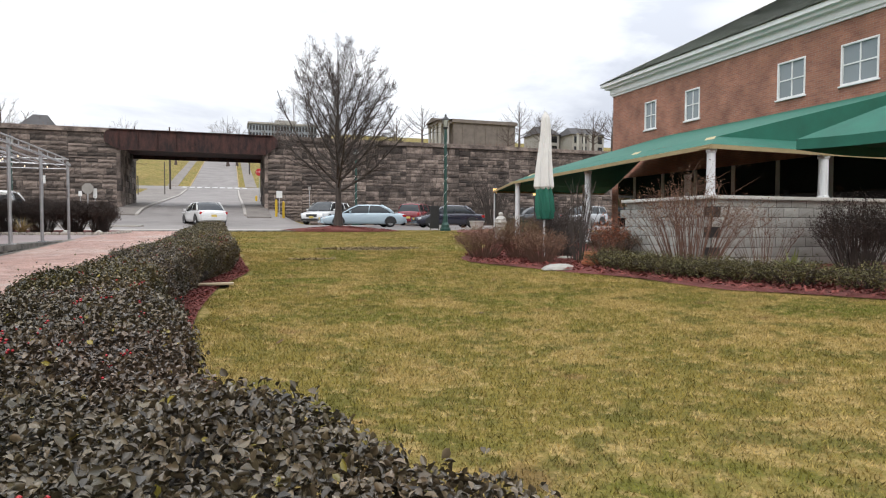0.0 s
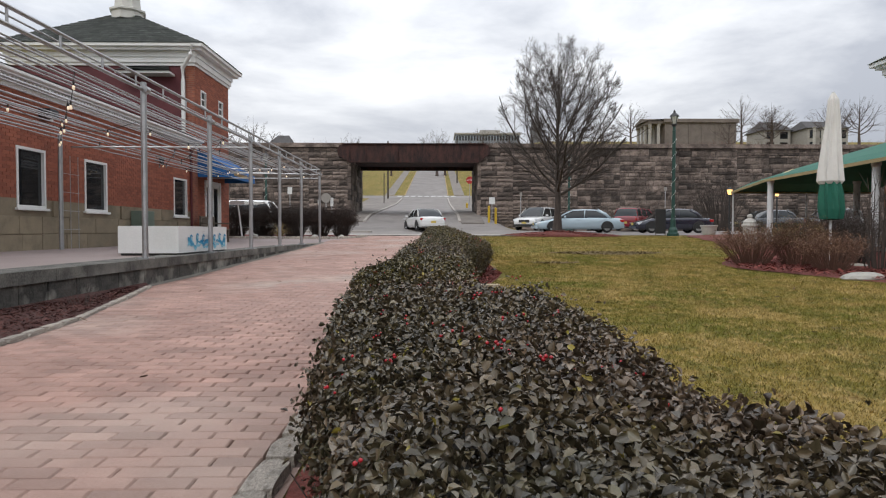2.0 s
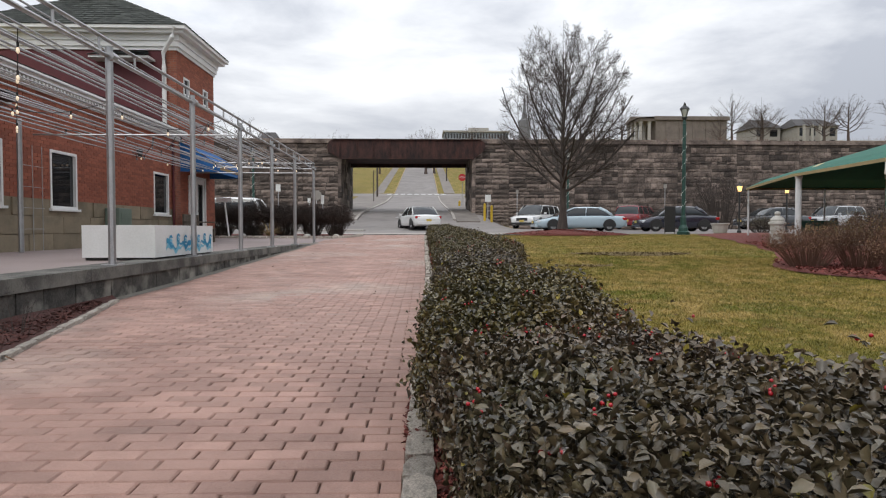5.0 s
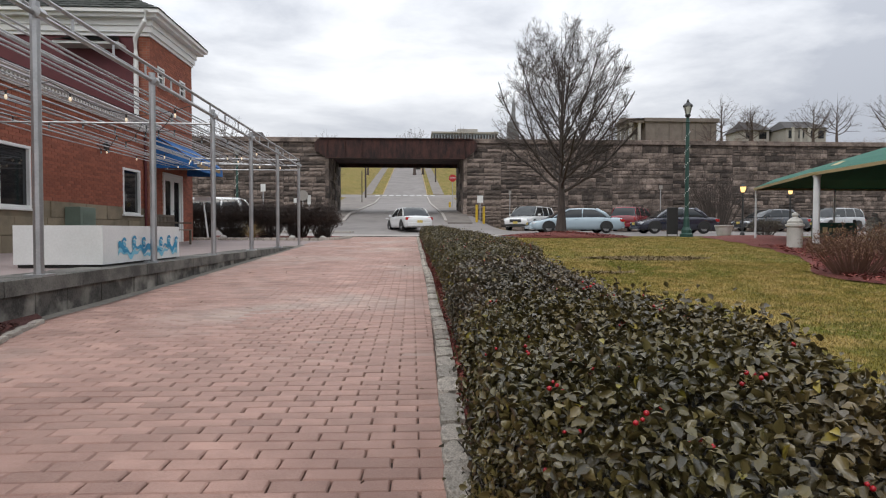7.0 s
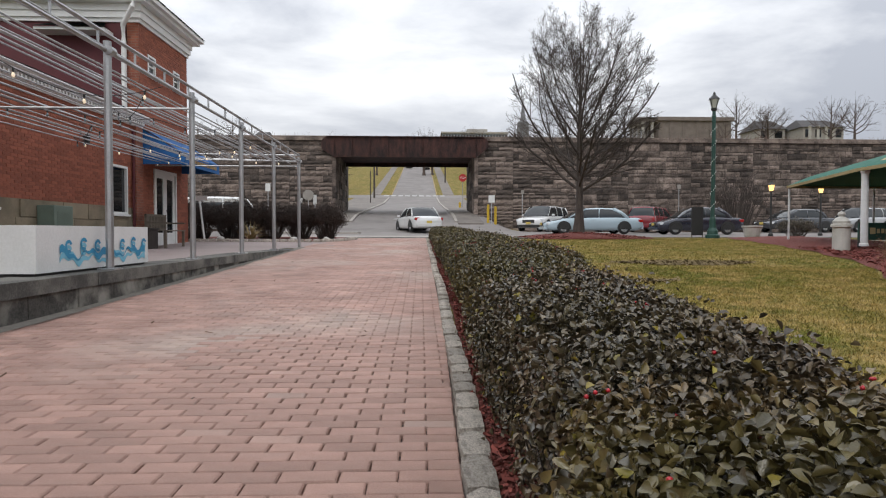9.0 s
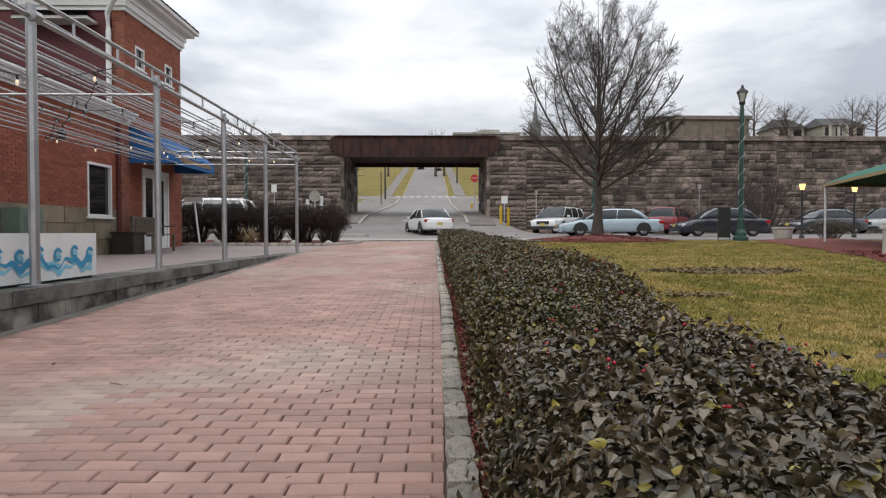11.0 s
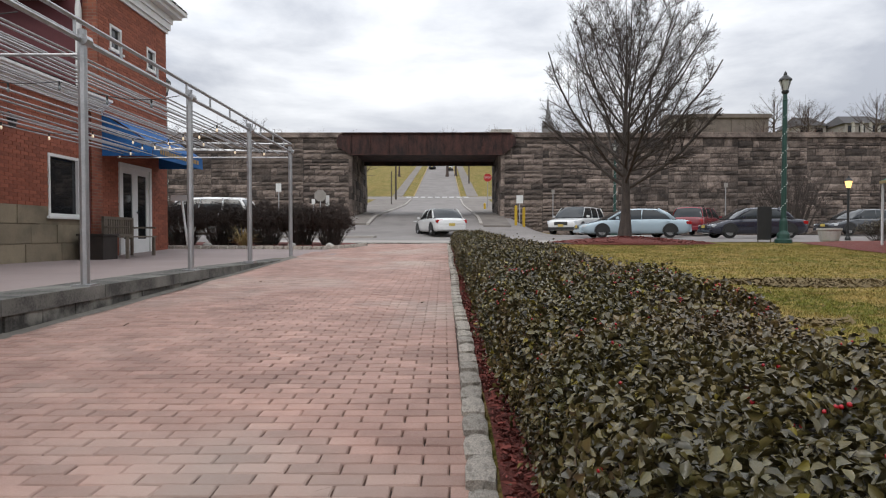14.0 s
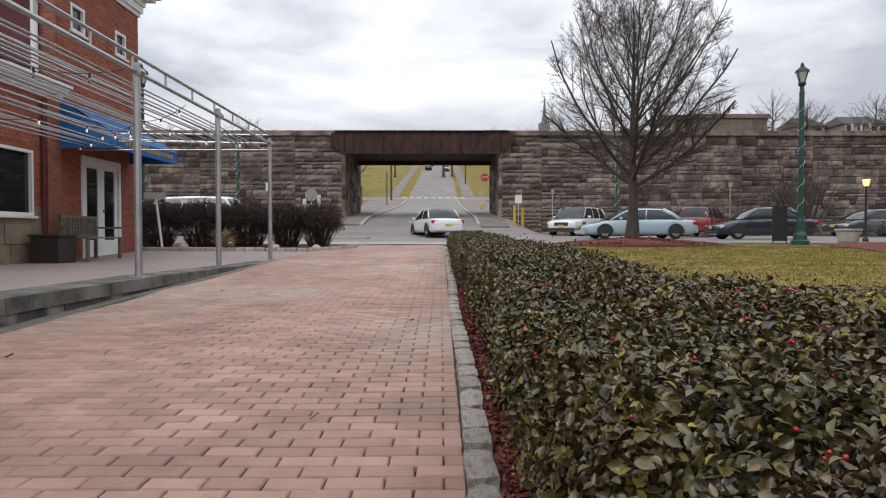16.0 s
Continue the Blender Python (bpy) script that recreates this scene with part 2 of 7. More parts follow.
BASESTONE = mat("buff_base_stone", (0.29, 0.235, 0.16), (0.20, 0.165, 0.115), 3, 0.9, 0.6, 40, rand=0.14, stain=((0.13, 0.11, 0.075), 1.5, 0.6))
WHITE = mat("white_painted_wood", (0.80, 0.80, 0.79), (0.68, 0.68, 0.66), 2, 0.55, 0.1, 50)
CREAM = mat("cream_paint", (0.62, 0.61, 0.57), (0.5, 0.49, 0.45), 2, 0.6, 0.1, 40)
SHINGLE = mat("grey_green_shingle", (0.072, 0.078, 0.07), (0.04, 0.045, 0.04), 5, 0.95, 0.6, 40, isl=0.3, contrast=1.3)
GALV = mat("galvanised_pipe", (0.50, 0.50, 0.51), (0.33, 0.335, 0.34), 5, 0.42, 0.1, 60, metal=0.85)
BLUEC = mat("blue_canvas", (0.018, 0.13, 0.36), (0.012, 0.09, 0.27), 3, 0.8, 0.25, 90)
GREENC = mat("green_canvas", (0.012, 0.135, 0.088), (0.009, 0.092, 0.06), 2, 0.75, 0.25, 60)
BEIGE = mat("beige_trim_canvas", (0.52, 0.42, 0.23), (0.42, 0.34, 0.19), 4, 0.8, 0.1, 60)
BARK = mat("grey_brown_bark", (0.085, 0.068, 0.058), (0.045, 0.036, 0.032), 9, 0.95, 0.8, 50, stretch=(1, 1, 0.25), contrast=1.4)
TWIG = mat("bare_twig", (0.10, 0.075, 0.062), (0.065, 0.048, 0.042), 9, 0.9, 0, 40)
DRYTWIG = mat("dry_reddish_twig", (0.19, 0.105, 0.072), (0.11, 0.062, 0.046), 9, 0.9, 0, 40)
LEAF = mat("holly_leaf", (0.056, 0.051, 0.026), (0.112, 0.076, 0.044), 0.9, 0.3, 0.3, 40, isl=0.7, spec=0.6, stain=((0.076, 0.049, 0.038), 0.8, 0.5), contrast=1.4)
LEAFG = mat("olive_holly_leaf", (0.052, 0.049, 0.017), (0.118, 0.084, 0.028), 0.9, 0.3, 0.3, 40, isl=0.7, spec=0.58, stain=((0.080, 0.048, 0.031), 0.8, 0.5), contrast=1.4)
LEAFY = mat("yellowing_holly_leaf", (0.15, 0.14, 0.02), (0.26, 0.19, 0.03), 1.5, 0.4, 0.15, 30, isl=0.4)
BERRY = mat("red_berry", (0.42, 0.012, 0.02), (0.30, 0.008, 0.014), 5, 0.3, 0, 30)
# near-black colour paints the shade deep inside the hedge
DARKCORE = mat("hedge_inner_shade", (0.022, 0.018, 0.014), (0.012, 0.010, 0.008), 8, 0.95, 0.4, 60)
DARKGLASS = glass_mat("dark_window_glass", (0.012, 0.014, 0.016))
GREYGLASS = glass_mat("pale_window_glass", (0.22, 0.25, 0.26), 0.1)
BLACK = mat("black_metal", (0.018, 0.018, 0.018), (0.03, 0.03, 0.03), 4, 0.5, 0.1, 60)
GREENM = mat("green_painted_iron", (0.02, 0.07, 0.054), (0.013, 0.048, 0.038), 3, 0.5, 0.2, 60)
WARM = glow_mat("warm_lamp", (1.0, 0.62, 0.22), 1.6)
BULB = glow_mat("string_bulb", (1.0, 0.80, 0.58), 0.45)

# ---- building helpers ----


def thing(name, at, label="", category="", group="", kind=""):
    e = new(name)
    e.empty_display_size = 0.1
    e.matrix_basis = Matrix.Translation(at)
    return tagged(e, label, category, group, kind)


def part(name, bm, material, parent=None, label="", smooth=False, local=False):
    """Links a bmesh (in world places, or local to the thing) as one mesh under a thing or a part."""
    me = bpy.data.meshes.new(name)
    if parent is not None and not local:
        r = parent
        while r.parent:
            r = r.parent
        bmesh.ops.translate(bm, verts=bm.verts, vec=-r.matrix_basis.translation)
    bm.to_mesh(me)
    bm.free()
    if smooth:
        me.polygons.foreach_set("use_smooth", [True] * len(me.polygons))
    me.materials.append(material)
    ob = new(name, me)
    ob.parent = parent
    return tagged(ob, label) if label else ob


def mesh_np(name, verts, faces, material, parent=None, label="", smooth=False):
    me = bpy.data.meshes.new(name)
    verts = np.asarray(verts, float)
    if parent is not None:
        r = parent
        while r.parent:
            r = r.parent
        verts = verts - np.array(r.matrix_basis.translation)
    me.from_pydata(verts.tolist(), [], faces)
    if smooth:
        me.polygons.foreach_set("use_smooth", [True] * len(me.polygons))
    me.materials.append(material)
    ob = new(name, me)
    ob.parent = parent
    return tagged(ob, label) if label else ob


def box(bm, x0, x1, y0, y1, z0, z1, bevel=0.0):
    vs = [bm.verts.new((x, y, z)) for z in (z0, z1) for x, y in ((x0, y0), (x1, y0), (x1, y1), (x0, y1))]
    fs = [bm.faces.new([vs[i] for i in q]) for q in ((3, 2, 1, 0), (4, 5, 6, 7), (0, 1, 5, 4), (1, 2, 6, 5), (2, 3, 7, 6), (3, 0, 4, 7))]
    if bevel:
        bmesh.ops.bevel(bm, geom=list({e for f in fs for e in f.edges}), offset=bevel, segments=2, affect="EDGES", profile=0.6)
    return vs


def tube(bm, pts, radii, n=8, cap=True):
    """A tube along points with a radius at each."""
    rings = []
    pts = [Vector(p) for p in pts]
    for i, p in enumerate(pts):
        d = (pts[min(i + 1, len(pts) - 1)] - pts[max(i - 1, 0)]).normalized()
        a = d.cross(Vector((0, 0, 1)) if abs(d.z) < 0.95 else Vector((1, 0, 0))).normalized()
        c = d.cross(a)
        r = radii[i] if hasattr(radii, "__len__") else radii
        rings.append([bm.verts.new(p + r * (a * math.cos(k * 2 * math.pi / n) + c * math.sin(k * 2 * math.pi / n))) for k in range(n)])
    for a, b2 in zip(rings, rings[1:]):
        for k in range(n):
            bm.faces.new((a[k], a[(k + 1) % n], b2[(k + 1) % n], b2[k]))
    if cap:
        bm.faces.new(rings[0][::-1])
        bm.faces.new(rings[-1])


def lathe(bm, at, profile, n=20):
    """Turned form: (radius, height) pairs round an upright axis."""
    at = Vector(at)
    rings = [[bm.verts.new(at + Vector((r * math.cos(k * 2 * math.pi / n), r * math.sin(k * 2 * math.pi / n), z))) for k in range(n)] for r, z in profile]
    for a, b2 in zip(rings, rings[1:]):
        for k in range(n):
            bm.faces.new((a[k], a[(k + 1) % n], b2[(k + 1) % n], b2[k]))
    bm.faces.new(rings[0][::-1])
    bm.faces.new(rings[-1])


def poly(bm, pts):
    return bm.faces.new([bm.verts.new(p) for p in pts])


# ---- ground ----
GY = [-400, -30, 2, 8, 13, 20, 26, 30, 36, 40, 44, 50, 83, 104, 195, 240, 320, 700, 3000]
GZ = [-0.6, -0.5, -0.44, -0.39, -0.25, -0.06, 0.12, 0.22, 0.25, 0.30, 0.72, 1.60, 3.9, 6.1, 20.9, 26.5, 30, 34, 34]


LIFT = [float(np.mean(np.interp(np.linspace(y - 1.5, y + 1.5, 7), GY, GZ))) for y in np.arange(-60, 340, 0.1)]


def lift(y):
    """Height of the ground along the way to the bridge and up the hill."""
    k = (y + 60) * 10
    if k < 0 or k >= len(LIFT) - 1:
        return float(np.interp(y, GY, GZ))
    i = int(k)
    return LIFT[i] + (LIFT[i + 1] - LIFT[i]) * (k - i)


def g(x, y):
    z = lift(y)
    if 34 < y < 58:
        side = min(1.0, max(0.0, (x - 1.8) / 2.4 if x > 0 else (-9.6 - x) / 5))
        side = side * side * (3 - 2 * side)
        z = z * (1 - side) + min(z, 0.38) * side
    if y > 62 and x > 6:
        bank = min(1.0, (x - 6) / 28)
        z += bank * bank * (3 - 2 * bank) * min(7.6, (y - 62) * 0.15) * max(0.0, min(1.0, (420 - y) / 200))
    return z


def sheet(name, xs, ys, off, material, parent=None, label="", clip=None):
    vs = [(x, y, g(x, y) + off) for y in ys for x in xs]
    w = len(xs)
    fs = [(j * w + i, j * w + i + 1, (j + 1) * w + i + 1, (j + 1) * w + i) for j in range(len(ys) - 1) for i in range(w - 1)
          if clip is None or clip((xs[i] + xs[i + 1]) / 2, (ys[j] + ys[j + 1]) / 2)]
    return mesh_np(name, vs, fs, material, parent, label, smooth=True)


def steps(a, b2, d):
    return list(np.linspace(a, b2, max(2, int(round((b2 - a) / d)) + 1)))


XS = [-2500, -900, -300, -120, -60] + steps(-40, 40, 1.6) + [45, 50, 55, 60, 70, 85, 120, 300, 900, 2500]
YS = [-1500, -400, -120, -40] + steps(-20, 60, 1.0) + steps(64, 260, 5) + [320, 420, 700, 1400, 3000]
tagged(sheet("ground", XS, YS, 0, GRASS), "dormant yellow-green lawn and hillside grass", "ground", kind="structure")

# ---- street and road ----
street = tagged(sheet("street", [-90, -60, -40, -30, -24, -20, -16, -14, -12.5, -11, -9.5, -8.5, -7, -5.5, -4, -2.5, -1, 0, 1, 2, 3, 4, 5, 7, 10, 15, 20, 30, 45, 60, 90], steps(28.2, 50.5, 0.75), 0.02, ASPHALT, None), "worn grey asphalt street along the railway wall", "street", kind="structure")
hill_road = tagged(sheet("road", steps(-7.4, -0.2, 1.2), steps(50.5, 62, 1) + steps(64, 250, 5), 0.02, ASPHALT), "grey asphalt road climbing the hill beyond the bridge", "road", kind="structure")


def kerb_strip(bm, x0, x1, y0, y1, h, n=40):
    ys = np.linspace(y0, y1, n)
    ring = []
    for y in ys:
        z = g((x0 + x1) / 2, y)
        ring.append([bm.verts.new(p) for p in ((x0, y, z - 0.1), (x0, y, z + h), (x1, y, z + h), (x1, y, z - 0.1))])
    for a, b2 in zip(ring, ring[1:]):
        for k in range(3):
            bm.faces.new((a[k], a[k + 1], b2[k + 1], b2[k]))
    bm.faces.new(ring[0])
    bm.faces.new(ring[-1][::-1])


tagged(sheet("cross_street", steps(-44, 12, 1.6), steps(98.5, 105.5, 1), 0.03, ASPHALT), "grey asphalt cross street before the hill", "street", kind="structure")
WALKWAY = mat("stained_walk_concrete", (0.23, 0.203, 0.18), (0.16, 0.14, 0.125), 0.7, 0.85, 0.25, 70, contrast=1.4, stain=((0.12, 0.105, 0.093), 0.5, 0.6))
YELLOW = mat("faded_yellow_kerb_paint", (0.40, 0.29, 0.13), (0.30, 0.22, 0.12), 2, 0.8, 0.2, 40)
for nm, a, b2, c, d, h, m, lab in (("kerb", -7.53, -7.4, 106, 235, 0.12, YELLOW, "faded yellow painted road kerb"), ("kerb", -0.2, -0.07, 106, 235, 0.12, YELLOW, "faded yellow painted road kerb"),
                                  ("kerb", -7.6, -7.4, 46, 98, 0.14, CONCRETE, "grey concrete kerb under the bridge"), ("kerb", -0.4, -0.2, 46, 98, 0.14, CONCRETE, "grey concrete kerb under the bridge"),
                                  ("pavement", -10.9, -9.3, 106, 235, 0.06, WALKWAY, "stained concrete pavement up the hill"), ("pavement", 0.9, 2.7, 106, 235, 0.06, WALKWAY, "stained concrete pavement up the hill"),
                                  ("pavement", -12.5, -7.6, 58.5, 98, 0.13, WALKWAY, "stained concrete pavement beyond the bridge"), ("pavement", -0.2, 3.6, 58.5, 98, 0.13, WALKWAY, "stained concrete pavement beyond the bridge"), ("pavement", -9.2, -7.6, 46, 58.5, 0.13, WALKWAY, "stained concrete pavement under the bridge"), ("pavement", -0.2, 1.5, 45, 58.5, 0.13, WALKWAY, "stained concrete pavement under the bridge")):
    bm = bmesh.new()
    kerb_strip(bm, a, b2, c, d, h)
    tagged(part(nm, bm, m), lab, nm, kind="structure")
PAINT = mat("worn_road_paint", (0.6, 0.6, 0.58), (0.42, 0.42, 0.41), 4, 0.8, 0.1, 50)
for i in range(9):
    bm = bmesh.new()
    x = -8.6 + i * 1.12
    poly(bm, [(x, 103.2, g(x, 103.2) + 0.05), (x + 0.75, 103.2, g(x, 103.2) + 0.05), (x + 0.75, 104.8, g(x, 104.8) + 0.05), (x, 104.8, g(x, 104.8) + 0.05)])
    tagged(part("crossing_stripe", bm, PAINT), "worn white crossing stripe on the road", "road marking", "crossing stripes", kind="structure")
bm = bmesh.new()
for s, e in (((-4.6, 47.5), (-3.3, 53)), ((-3.4, 52.6), (-2.6, 52.9)), ((-3.3, 53), (-4.1, 51.8))):
    s, e = Vector(s), Vector(e)
    nrm = Vector((-(e - s).y, (e - s).x)).normalized() * 0.11
    poly(bm, [(p.x, p.y, g(p.x, p.y) + 0.045) for p in (s - nrm, e - nrm, e + nrm, s + nrm)])
tagged(part("road_arrow", bm, PAINT), "worn white turn arrow on the asphalt", "road marking", kind="structure")
# crossing at the path's end: a dark drain slot and a concrete apron
bm = bmesh.new()
kerb_strip(bm, -8.4, 3.4, 26.6, 27.0, 0.045, 3)
tagged(part("drain", bm, LEDGE), "dark stone gutter across the end of the path", "gutter", kind="structure")
tagged(sheet("apron", steps(-9.5, 3.4, 0.8), steps(27.0, 29.4, 0.6), 0.035, CONCRETE), "pale concrete apron between path and street", "pavement", kind="structure")

# ---- railway wall and bridge ----
WY = 50.0
WTOP = 7.15


def ashlar(name, x0, x1, z0, z1, y, label, single, seed):
    """Rock-faced courses; single: the stretch whose stones stand alone."""
    rnd = random.Random(seed)
    core = bmesh.new()
    box(core, x0, x1, y, y + 8, -0.5, WTOP - 0.02)
    base = tagged(part(name, core, STONEGAP), label, "wall", kind="structure")
    kinds = []
    for w in (0.45, 0.7, 1.0, 1.5):
        for v in range(3):
            bm = bmesh.new()
            n = 3
            grid = [[bm.verts.new((w * i / n - w / 2, -(0.03 if i in (0, n) or j in (0, n) else 0.045 + 0.05 * rnd.random()), j / n - 0.5)) for i in range(n + 1)] for j in range(n + 1)]
            for j in range(n):
                for i in range(n):
                    bm.faces.new((grid[j][i], grid[j][i + 1], grid[j + 1][i + 1], grid[j + 1][i]))
            rim = [grid[0][i] for i in range(n + 1)] + [grid[j][n] for j in range(1, n + 1)] + [grid[n][i] for i in range(n - 1, -1, -1)] + [grid[j][0] for j in range(n - 1, 0, -1)]
            back = [bm.verts.new((p.co.x, 0.05, p.co.z)) for p in rim]
            for k in range(len(rim)):
                bm.faces.new((rim[k], back[k], back[(k + 1) % len(rim)], rim[(k + 1) % len(rim)]))
            me = bpy.data.meshes.new("stone")
            bm.to_mesh(me)
            bm.free()
            me.materials.append(STONE1)
            co = np.array([v2.co[:] for v2 in me.vertices])
            kinds.append((w, me, co, [tuple(p.vertices) for p in me.polygons]))
    V, F, count, alone = [], [], 0, 0
    xa = x0
    while xa < x1:
        xb = min(xa + rnd.uniform(2.5, 6.0), x1)
        if x1 - xb < 1.5:
            xb = x1
        z = z0
        while z < z1 - 0.12:
            h = min(rnd.choice((0.2, 0.26, 0.32, 0.4, 0.48)), z1 - z)
            if z1 - z - h < 0.16:
                h = z1 - z
            x = xa
            while x < xb - 0.01:
                w, me, co, fs = rnd.choice(kinds)
                b2 = min(x + w * rnd.uniform(0.8, 1.15), xb)
                if xb - b2 < 0.25:
                    b2 = xb
                cx, sx = (x + b2) / 2, (b2 - x - 0.028) / w
                gap, out = rnd.uniform(0.02, 0.04), rnd.uniform(-0.03, 0.03)
                if single[0] < cx < single[1] and alone < 300:
                    o = new("stone", me)
                    o.parent = base
                    o.matrix_basis = Matrix.LocRotScale((cx, y + out, z + h / 2), Euler((0, rnd.uniform(-0.012, 0.012), 0)), (sx, 1, h - gap))
                    alone += 1
                else:
                    V.append(co * (sx, 1, h - gap) + (cx, y + out, z + h / 2))
                    F += [tuple(i + count for i in f) for f in fs]
                    count += len(co)
                x = b2
            z += h
        xa = xb
    if V:
        tagged(mesh_np("stonework", np.vstack(V), F, STONE, base), kind="stuff")
    bm = bmesh.new()
    box(bm, x0, x1, y - 0.22, y + 8.2, WTOP, WTOP + 0.2, 0.03)
    box(bm, x0, x1, y - 0.12, y + 0.6, WTOP + 0.2, WTOP + 0.36, 0.03)
    part("coping", bm, STONE, base, "dark stone coping course")
    return base


ashlar("wall_west", -70, -9.3, -0.3, WTOP, WY, "weathered grey rock-faced stone railway wall", (-15, -9), 3)
ashlar("wall_east", 1.55, 85, -0.3, WTOP, WY, "weathered grey rock-faced stone railway wall", (1, 7), 4)
for x0, x1, s, nm in ((-9.3, -9.0, 1, "wall_abutment_west"), (1.25, 1.55, -1, "wall_abutment_east")):
    bm = bmesh.new()
    rnd = random.Random(8)
    z = 0.9
    while z < 5.8:
        h = rnd.choice((0.4, 0.5))
        y = WY - 0.05
        while y < WY + 8:
            w = rnd.choice((0.7, 1.0, 1.3))
            d = rnd.random() * 0.06
            box(bm, x0 + (0 if s > 0 else 0.06 - d), x1 - (0.06 - d if s > 0 else 0), y + 0.012, min(y + w, WY + 8) - 0.012, z + 0.012, z + h - 0.012)
            y += w
        z += h
    tagged(part(nm, bm, STONE), "dark damp stone abutment under the bridge", "wall", kind="structure")
bridge = thing("railway_bridge", (-3.9, WY, 5.5), "rusted brown steel plate-girder railway bridge", "bridge")
for y in (WY - 0.35, WY + 6.4):
    bm = bmesh.new()
    X0, X1, Z0, Z1 = -10.05, 2.3, 5.95, 7.4
    n = 8
    top = [(X0, Z0 + 0.55), (X0, Z1 - 0.35), (X0 + 0.12, Z1 - 0.12), (X0 + 0.35, Z1), (X1 - 0.35, Z1), (X1 - 0.12, Z1 - 0.12), (X1, Z1 - 0.35), (X1, Z0 + 0.7), (X1 - 0.9, Z0), (X0 + 0.9, Z0)]
    f1 = poly(bm, [(x, y, z) for x, z in top])
    r = bmesh.ops.extrude_face_region(bm, geom=[f1])
    bmesh.ops.translate(bm, verts=[v for v in r["geom"] if isinstance(v, bmesh.types.BMVert)], vec=(0, 0.05, 0))
    bmesh.ops.recalc_face_normals(bm, faces=bm.faces)
    part("girder_web", bm, RUST, bridge)
    bm = bmesh.new()
    box(bm, X0 + 0.35, X1 - 0.35, y - 0.16, y + 0.2, Z1, Z1 + 0.05)
    box(bm, X0 + 0.9, X1 - 0.9, y - 0.16, y + 0.2, Z0 - 0.05, Z0)
    part("flange", bm, RUST, bridge)
    for i in range(n + 1):
        bm = bmesh.new()
        x = X0 + 0.95 + i * (X1 - X0 - 1.9) / n
        box(bm, x - 0.025, x + 0.025, y - 0.07, y, Z0 + 0.02, Z1 - 0.02)
        part("stiffener", bm, RUST, bridge)
bm = bmesh.new()
box(bm, -9.6, 1.85, WY + 0.1, WY + 6.3, 6.2, 6.5)
part("deck", bm, RUST, bridge)

# ---- brick path, kerb and patio ----
tagged(sheet("path", steps(-5.95, -2.5, 0.4), steps(1.0, 26.6, 0.5), 0.008, JOINT), "sandy joint bed under the brick paving", "path", kind="structure")
path = bpy.data.objects["path"]
tagged(sheet("path_corner", steps(-12, 0.5, 0.25), steps(-9, 1.0, 0.25), 0.008, PAVER, clip=lambda x, y: y < -2.7 or x < -2.5 + 3.8 * (1 - math.sqrt(max(0, 1 - ((1 - y) / 3.8) ** 2)))), "red brick paving round the hedge corner", "path", kind="structure")
LEDX = -5.93
bm = bmesh.new()
n = 60
ring = []
for i in range(n + 1):
    y = -8 + i * (19.9 + 8) / n
    zt = -0.02 - 0.05 * max(0, (y - 15) / 5)
    ring.append([bm.verts.new(p) for p in ((LEDX, y, g(LEDX, y) - 0.3), (LEDX, y, zt - 0.1), (-6.6, y, zt - 0.1), (-6.6, y, -1))])
for a, b2 in zip(ring, ring[1:]):
    for k in range(3):
        bm.faces.new((a[k], a[k + 1], b2[k + 1], b2[k]))
bm.faces.new(ring[0]); bm.faces.new(ring[-1][::-1])
ledge = tagged(part("ledge_wall", bm, STONEGAP), "stained concrete block ledge beside the path", "ledge", kind="structure")
y = -8.0
rnd = random.Random(5)
while y < 19.8:
    w = min(rnd.uniform(0.38, 0.75), 19.9 - y)
    bm = bmesh.new()
    zt = -0.13 - 0.05 * max(0, (y - 15) / 5)
    box(bm, LEDX - 0.12, LEDX + 0.022 + 0.012 * rnd.random(), y + 0.006, y + w - 0.006, g(LEDX, y) - 0.1, zt, 0.008)
    part("block", bm, LEDGE, ledge)
    y += w
y = -8.0
while y < 19.85:
    w = min(rnd.uniform(1.1, 1.6), 19.92 - y)
    bm = bmesh.new()
    vs = box(bm, -6.35, LEDX + 0.05, y + 0.005, y + w - 0.005, -0.13, -0.005)
    for v in bm.verts:
        v.co.z -= 0.05 * max(0, (v.co.y - 15) / 5)
    part("coping", bm, LEDGETOP, ledge)
    y += w
bm = bmesh.new()
rows = [(-8, -0.02), (15, -0.02), (19.9, -0.045), (21.5, 0.015), (23.2, 0.065), (24.6, 0.11)]
for (ya, za), (yb, zb) in zip(rows, rows[1:]):
    poly(bm, [(-10.4, ya, za), (-6.3 if yb < 20 else -5.2, ya, za), (-6.3 if yb < 20 else -5.2, yb, zb), (-10.4, yb, zb)])
tagged(part("patio", bm, PATIO), "smooth grey-pink patio paving in front of the brick building", "patio", kind="structure")


def loft(bm, rings):
    vr = [[bm.verts.new(p) for p in r] for r in rings]
    for a, b2 in zip(vr, vr[1:]):
        for k in range(len(a) - 1):
            bm.faces.new((a[k], a[k + 1], b2[k + 1], b2[k]))
    return vr

# ---- brick building by the patio ----
BX = -10.13


